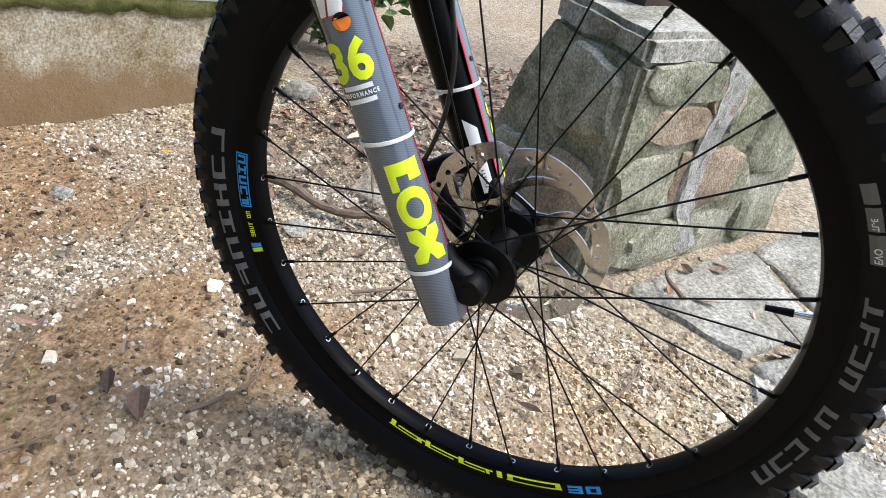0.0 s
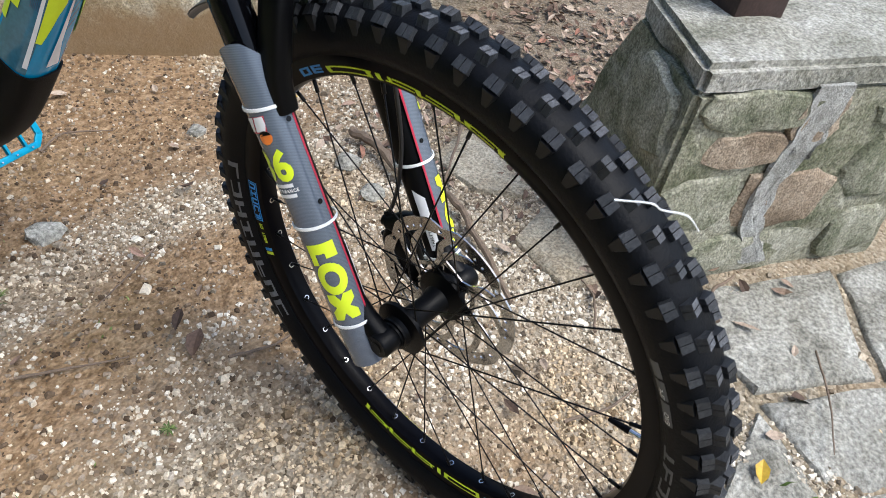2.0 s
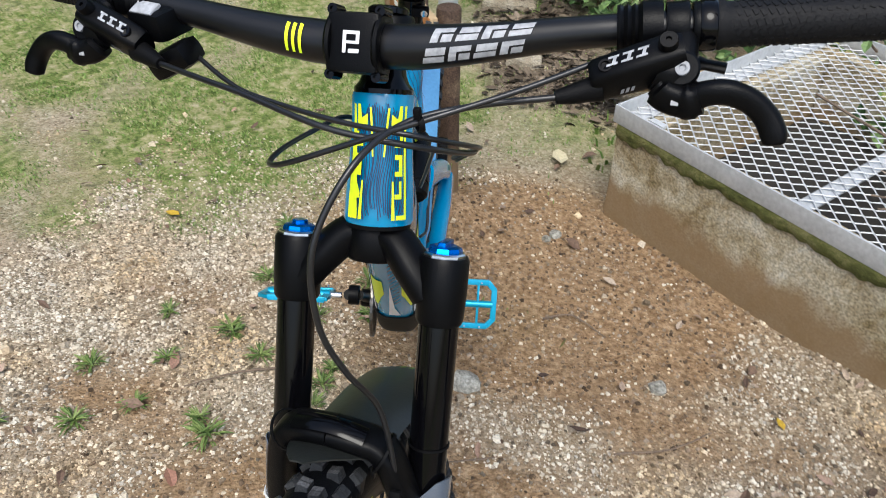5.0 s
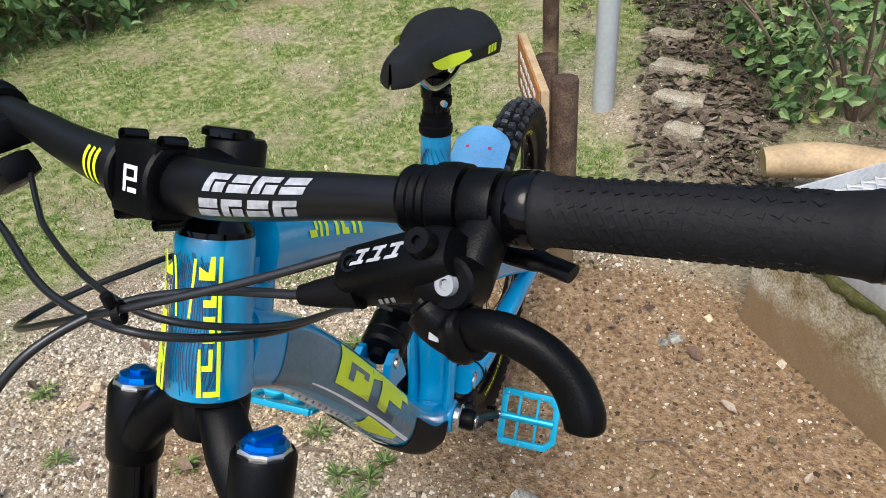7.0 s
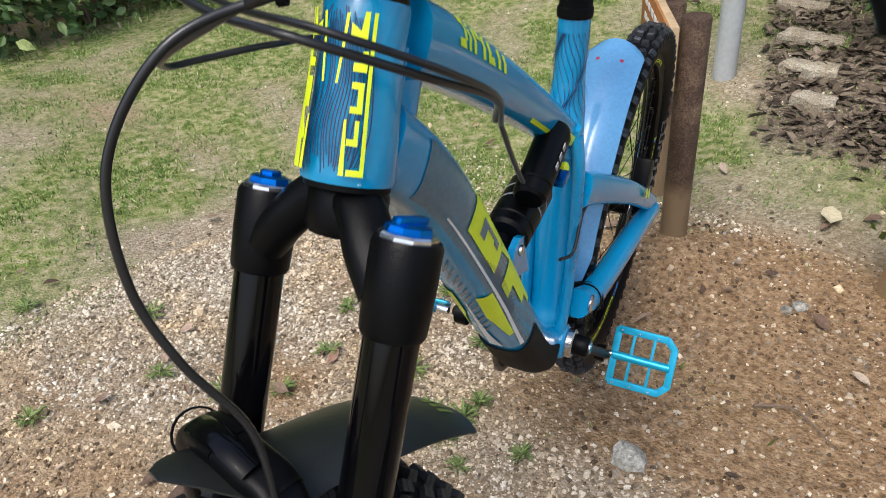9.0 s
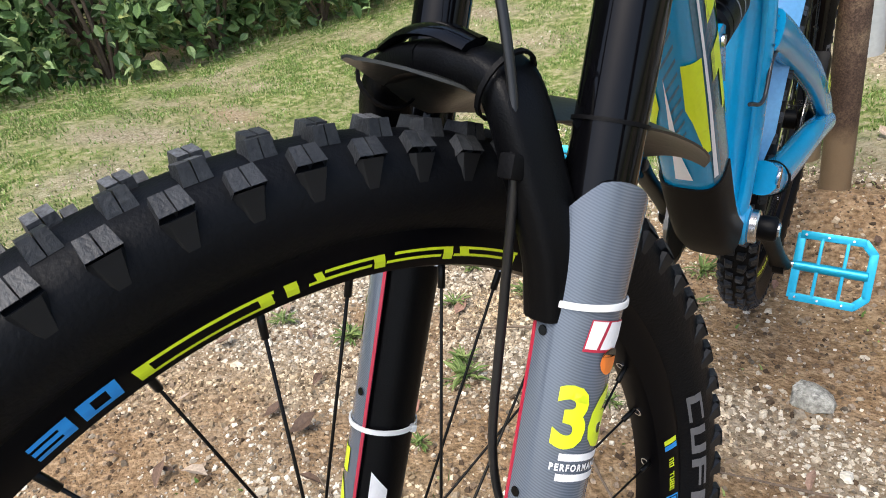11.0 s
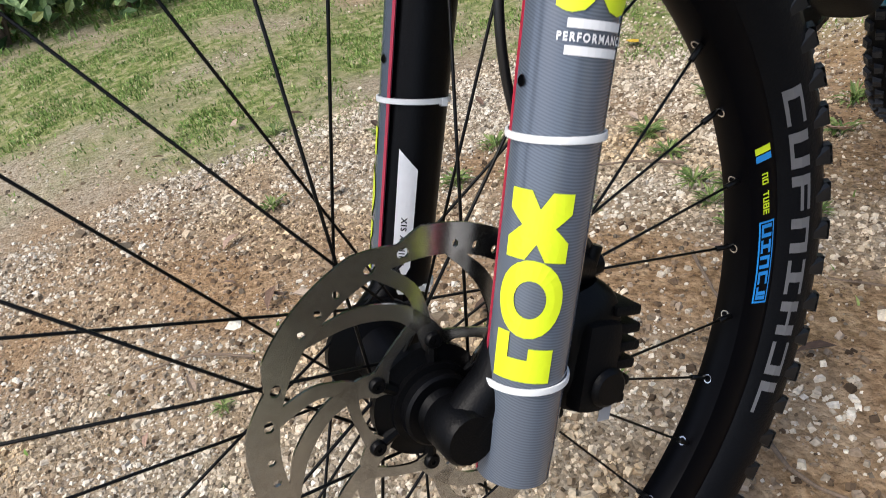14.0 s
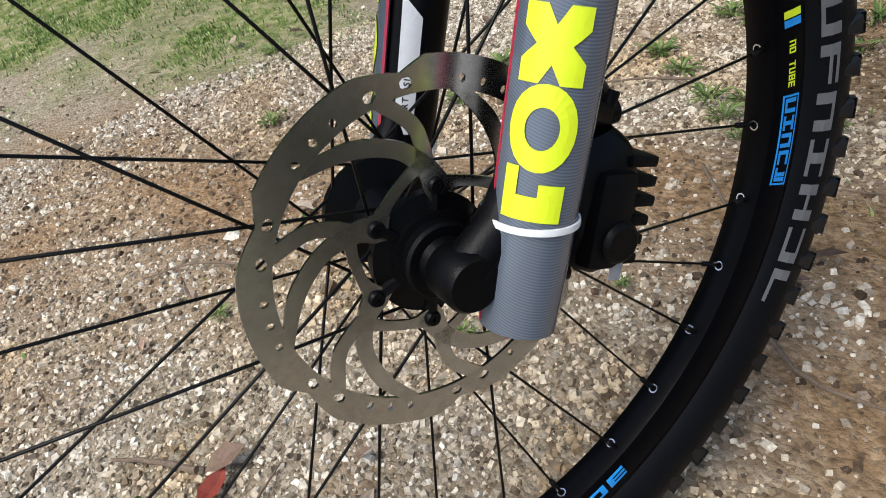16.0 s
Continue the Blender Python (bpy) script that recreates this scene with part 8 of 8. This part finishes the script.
# grips, clamps and levers on both ends
GRIP = material("grip_rubber", (0.006, 0.006, 0.007), 0.65, spec=0.2, scale=50, vary=0.3, bump=0.0005, bump_scale=300)
for s in (-1, 1):
    g0, g1 = Vector((s * 0.260, -0.3290, 0.6685)), Vector((s * 0.384, -0.3458, 0.6756))
    ax = (g1 - g0).normalized()
    m0 = frame_at(g0, ax)
    L = (g1 - g0).length
    bm = lathe(bmesh.new(), [(0, 0), (0.0162, 0), (0.0168, 0.003), (0.0152, 0.006), (0.0146, 0.02), (0.0148, L * 0.5), (0.0146, L - 0.018), (0.0155, L - 0.006), (0.0164, L - 0.003), (0.0160, L), (0, L)], m0, 32)
    grip = part("grip", bm, GRIP, bike, "black rubber lock-on grip with relief pattern", MC, smooth=40)
    bm = bmesh.new()
    rg_ = random.Random(3)
    for i in range(20):
        for j in range(14):
            z = 0.010 + (L - 0.026) * (i + 0.5 * (j % 2)) / 20
            a = 2 * math.pi * j / 14 + 0.05 * (i % 2)
            w = 0.0031 if i < 9 else rg_.uniform(0.0022, 0.0036)
            mm = m0 @ Matrix.Rotation(a, 4, "Z") @ Matrix.Translation((0.0146, 0, z)) @ Matrix.Rotation(radians(25 if i < 9 else rg_.uniform(-80, 80)), 4, "X")
            block(bm, mm, 0.0010, w * (1.6 if i < 9 else 1.0), w * 0.75, 0, 1.0)
    tagged(part("grip_relief", bm, GRIP, grip, "raised rubber blocks", MC, smooth=0), kind="stuff")
    part("lock_ring", lathe(bmesh.new(), [(0.0114, -0.011), (0.0165, -0.011), (0.0172, -0.009), (0.0172, -0.001), (0.0165, 0), (0.0114, 0)], m0, 28, closed=True), GLOSS, grip, "glossy black lock ring", MC)
    part("end_ring", lathe(bmesh.new(), [(0, L + 0.012), (0.0150, L + 0.012), (0.0165, L + 0.010), (0.0165, L), (0.0114, L)], m0, 28), GLOSS, grip, "glossy black end ring", MC)
    part("print", block(bmesh.new(), m0 @ Matrix.Rotation(radians(60), 4, "Z") @ Matrix.Translation((0.0166, 0, L + 0.006)), 0.0012, 0.006, 0.006), WHITE, grip, "white mark on the end ring", MC)
    # brake lever: reservoir body, pivot ear, knuckle and curved blade
    P = lambda x, y, z: Vector((s * x, y, z))  # noqa: E731
    bm = lathe(bmesh.new(), [(0.0114, -0.0075), (0.0165, -0.0075), (0.0172, -0.0055), (0.0172, 0.0055), (0.0165, 0.0075), (0.0114, 0.0075)], frame_at(P(0.235, -0.3265, 0.6665), ax), 28, closed=True)
    lathe(bm, [(0.0114, -0.004), (0.0158, -0.004), (0.0165, -0.003), (0.0165, 0.003), (0.0158, 0.004), (0.0114, 0.004)], frame_at(P(0.2485, -0.3280, 0.6673), ax), 28, closed=True)
    sweep(bm, [P(0.240, -0.318, 0.662), P(0.2405, -0.305, 0.656), P(0.2415, -0.295, 0.648)], [0.0105, 0.0115, 0.011], 14, power=2.6)
    b0, b1 = P(0.186, -0.2835, 0.6420), P(0.244, -0.2925, 0.6625)
    bax = (b1 - b0).normalized()
    body_up = Vector((0, 0.42, 0.91))
    sweep(bm, [b0, b0.lerp(b1, 0.06), b0.lerp(b1, 0.45), b0.lerp(b1, 0.85), b1], [0.0105, 0.0122, 0.0132, 0.0138, 0.0115], 20, wide=0.90, tall=1.10, up=body_up, power=4.0)
    sweep(bm, [P(0.226, -0.284, 0.650), P(0.236, -0.2855, 0.6465), P(0.246, -0.2885, 0.6500)], [0.0085, 0.0125, 0.0095], 16, wide=0.8, tall=1.15, power=3.0)
    lathe(bm, [(0, -0.008), (0.0115, -0.008), (0.0115, 0.0075), (0.0100, 0.009), (0, 0.009)], frame_at(P(0.243, -0.2890, 0.6525), (0, 0.86, 0.5)), 28)
    lever = part("brake_lever", bm, SATIN, bike, "black hydraulic brake lever body", MC, smooth=40)
    knuckle = bmesh.new()
    sweep(knuckle, spline([P(0.228, -0.281, 0.6440), P(0.236, -0.279, 0.6385), P(0.248, -0.2775, 0.6365), P(0.257, -0.2775, 0.6395)], 5), [0.0065] * 2 + [0.0098] * 8 + [0.0108] * 3 + [0.0095] * 3, 16, wide=0.95, tall=1.1, power=3.2)
    kn = part("knuckle", knuckle, SATIN, lever, "black lever pivot piece", MC, smooth=45)
    part("adjuster_mark", block(bmesh.new(), MC @ frame_at(P(0.2415, -0.2698, 0.6400), (0, 0.9, 0.42)), 0.005, 0.007, 0.0012, 0.0004), GREY_PRINT, kn, "small grey mark on the pivot piece")
    blade = spline([P(0.252, -0.2775, 0.6390), P(0.262, -0.276, 0.6440), P(0.2735, -0.2765, 0.6450), P(0.287, -0.2775, 0.6400), P(0.298, -0.2765, 0.6310), P(0.3045, -0.273, 0.6215), P(0.3065, -0.270, 0.6140)], 6)
    nb = len(blade)
    bm = sweep(bmesh.new(), blade, [float(np.interp(i / (nb - 1), [0, 0.15, 0.6, 0.85, 0.97, 1.0], [0.0092, 0.0082, 0.0080, 0.0084, 0.0076, 0.0045])) for i in range(nb)], 18, wide=0.85, tall=1.0, power=2.6)
    part("blade", bm, SATIN, lever, "black curved lever blade", MC, smooth=60)
    part("pivot", lathe(bmesh.new(), [(0, 0.002), (0.0022, 0.002), (0.0024, 0.0035), (0.0046, 0.0035), (0.0050, 0), (0.0050, -0.004), (0, -0.004)], frame_at(P(0.2432, -0.2815, 0.6570), (0, 0.86, 0.5)), 18), GREY_BAND, lever, "grey pivot screw", MC)
    part("fill_screw", lathe(bmesh.new(), [(0, 0.002), (0.0018, 0.002), (0.002, 0.004), (0.0056, 0.004), (0.0062, 0.002), (0.0066, -0.006), (0, -0.006)], frame_at(P(0.2325, -0.2815, 0.6740), (0, 0.62, 0.78)), 20), SATIN, lever, "black filler screw", MC)
    part("cap_screw", lathe(bmesh.new(), [(0, -0.001), (0.0028, -0.001), (0.0032, 0.0006), (0.0046, 0.0006), (0.005, -0.001)], frame_at(P(0.1945, -0.2765, 0.6575), (0, 0.62, 0.78)), 18), GLOSS, lever, "black recessed cap screw", MC)
    part("hose_boot", sweep(bmesh.new(), [P(0.192, -0.2815, 0.6395), P(0.183, -0.2785, 0.6375), P(0.174, -0.2745, 0.6360), P(0.163, -0.2700, 0.6345)], [0.0098, 0.0082, 0.0070, 0.0048], 16), MATT, lever, "rubber hose boot", MC)
    # slanted strokes on the reservoir's upper face
    bm = bmesh.new()
    for k in range(3):
        x0 = 0.0098 * k
        for pts in ([(x0, 0), (x0 + 0.0075, 0), (x0 + 0.0080, 0.0018), (x0 + 0.0005, 0.0018)], [(x0 + 0.0018, 0.0058), (x0 + 0.0092, 0.0058), (x0 + 0.0097, 0.0076), (x0 + 0.0023, 0.0076)], [(x0 + 0.0040, 0.0018), (x0 + 0.0064, 0.0018), (x0 + 0.0078, 0.0058), (x0 + 0.0054, 0.0058)]):
            poly2d(bm, pts)
    top_n = (body_up - bax * body_up.dot(bax)).normalized()
    side_n = bax.cross(top_n) * (1 if bax.cross(top_n).y < 0 else -1)
    part("print", wrap(bm, lambda x, y: b0 + bax * (0.0125 + x) + top_n * 0.0149 + side_n * (y - 0.0042), 0.02), GREY_PRINT, lever, "grey slanted marks", MC, smooth=0)
    bm = bmesh.new()
    for k in range(3):
        poly2d(bm, [(0.0035 * k, 0), (0.0035 * k + 0.0022, 0), (0.0035 * k + 0.0040, 0.0040), (0.0035 * k + 0.0018, 0.0040)])
    part("print", wrap(bm, lambda x, y: b0 + bax * (0.016 + x) - side_n * 0.0124 + top_n * (y - 0.006), 0.02), GREY_BAND, lever, "three faint grey ticks", MC, smooth=0)
    # inner clamp band
    part("clamp_band", lathe(bmesh.new(), [(0.0114, -0.014), (0.0160, -0.014), (0.0168, -0.012), (0.0150, -0.0095), (0.0168, -0.007), (0.0150, -0.0045), (0.0168, -0.002), (0.0155, 0.000), (0.0182, 0.003), (0.0186, 0.010), (0.0178, 0.0165), (0.0114, 0.0165)], frame_at(P(0.209, -0.3245, 0.6650), ax), 28, closed=True), SATIN, lever, "ribbed black clamp band", MC, smooth=20)
# dropper remote and shifter
part("remote_lever", sweep(bmesh.new(), spline([(-0.216, -0.328, 0.650), (-0.236, -0.333, 0.640), (-0.254, -0.334, 0.638), (-0.272, -0.333, 0.636)], 5), [0.0062] * 11 + [0.0050] * 5, 12, wide=1.2, tall=0.75), SATIN, bike, "small black seat post remote lever", MC)
bm = bmesh.new()
block(bm, Matrix.Translation((0.186, -0.312, 0.654)) @ Matrix.Rotation(radians(-12), 4, "Z"), 0.040, 0.040, 0.026, 0.008)
block(bm, Matrix.Translation((0.168, -0.295, 0.628)) @ Matrix.Rotation(radians(25), 4, "Y"), 0.044, 0.030, 0.022, 0.008)
shifter = part("shifter", bm, SATIN, bike, "black gear shifter", MC, smooth=40)
part("window", block(bmesh.new(), Matrix.Translation((0.190, -0.302, 0.6675)) @ Matrix.Rotation(radians(-12), 4, "Z") @ Matrix.Rotation(radians(-20), 4, "X"), 0.026, 0.014, 0.003, 0.001), GREY_PRINT, shifter, "grey printed shifter window", MC)

# hoses and cables
HOSE = material("cable_black", (0.010, 0.010, 0.011), 0.3, scale=40)


def hose(name, pts, r, label, m=MW):
    part(name, sweep(bmesh.new(), spline(pts, 10), r, 10), HOSE, bike, label, m)


hose("brake_hose", [(-0.163, -0.2655, 0.629), (-0.109, -0.250, 0.625), (-0.066, -0.222, 0.621), (-0.046, -0.176, 0.611), (-0.027, -0.140, 0.568), (-0.027, -0.126, 0.510), (-0.038, -0.130, 0.460), (-0.050, -0.146, 0.405), FP(-0.058, 0.375, 0.034), FP(-0.0605, 0.33, 0.024), FP(-0.054, 0.27, 0.010), FP(-0.048, 0.19, -0.006), FP(-0.046, 0.14, -0.030), FP(-0.050, 0.105, -0.060), FP(-0.050, 0.088, -0.078)], 0.0025, "black front brake hose looping to the fork")
hose("brake_hose", [(0.163, -0.2655, 0.629), (0.110, -0.247, 0.628), (0.071, -0.237, 0.625), (-0.009, -0.218, 0.614), (-0.072, -0.229, 0.600), (-0.091, -0.284, 0.565), (-0.074, -0.354, 0.525), (-0.040, -0.392, 0.490)], 0.0025, "black rear brake hose")
hose("gear_cable", [(0.158, -0.300, 0.626), (0.112, -0.276, 0.614), (0.075, -0.261, 0.610), (-0.006, -0.241, 0.607), (-0.071, -0.241, 0.601), (-0.096, -0.288, 0.569), (-0.077, -0.353, 0.527), (-0.042, -0.395, 0.486)], 0.0022, "black gear cable")
hose("seat_cable", [(-0.195, -0.290, 0.650), (-0.140, -0.255, 0.637), (-0.080, -0.219, 0.626), (-0.020, -0.206, 0.606), (0.022, -0.203, 0.590), (0.046, -0.216, 0.579), (0.052, -0.245, 0.574), (0.044, -0.285, 0.570), (0.036, -0.33, 0.56), (0.030, -0.38, 0.52)], 0.0022, "black seat post cable")
bm = lathe(bmesh.new(), [(0.0048, -0.002), (0.0062, -0.002), (0.0062, 0.002), (0.0048, 0.002)], frame_at((-0.080, -0.219, 0.6245), (0.7, 0.6, 0)), 16, closed=True)
block(bm, Matrix.Translation((-0.080, -0.217, 0.6335)), 0.005, 0.005, 0.008, 0.001)
part("cable_tie", bm, MATT, handlebar, "black cable tie round the hoses", MW)
part("cable_clip", block(bmesh.new(), frame_at(FP(-0.0615, 0.335, 0.027), FD), 0.010, 0.010, 0.012, 0.002), MATT, lowers, "black hose clip", MW)
for a in ([(-0.045, -0.44, 0.46), (-0.036, -0.50, 0.385), (-0.030, -0.545, 0.335)], [(-0.030, -0.70, 0.12), (-0.040, -0.73, 0.115), (-0.040, -0.77, 0.155), (-0.045, -0.83, 0.15)]):
    hose("frame_cable", a, 0.0025, "black cable along the frame", MF)
# bit of twine on the tread
bm = sweep(bmesh.new(), spline([(0.028, 0.180, 0.300), (0.012, 0.200, 0.300), (0.004, 0.206, 0.293), (-0.010, 0.220, 0.288), (-0.026, 0.228, 0.268)], 5), 0.0007, 6)
part("twine", bm, NYLON, front_tyre, "bit of pale twine caught in the tread", MH)
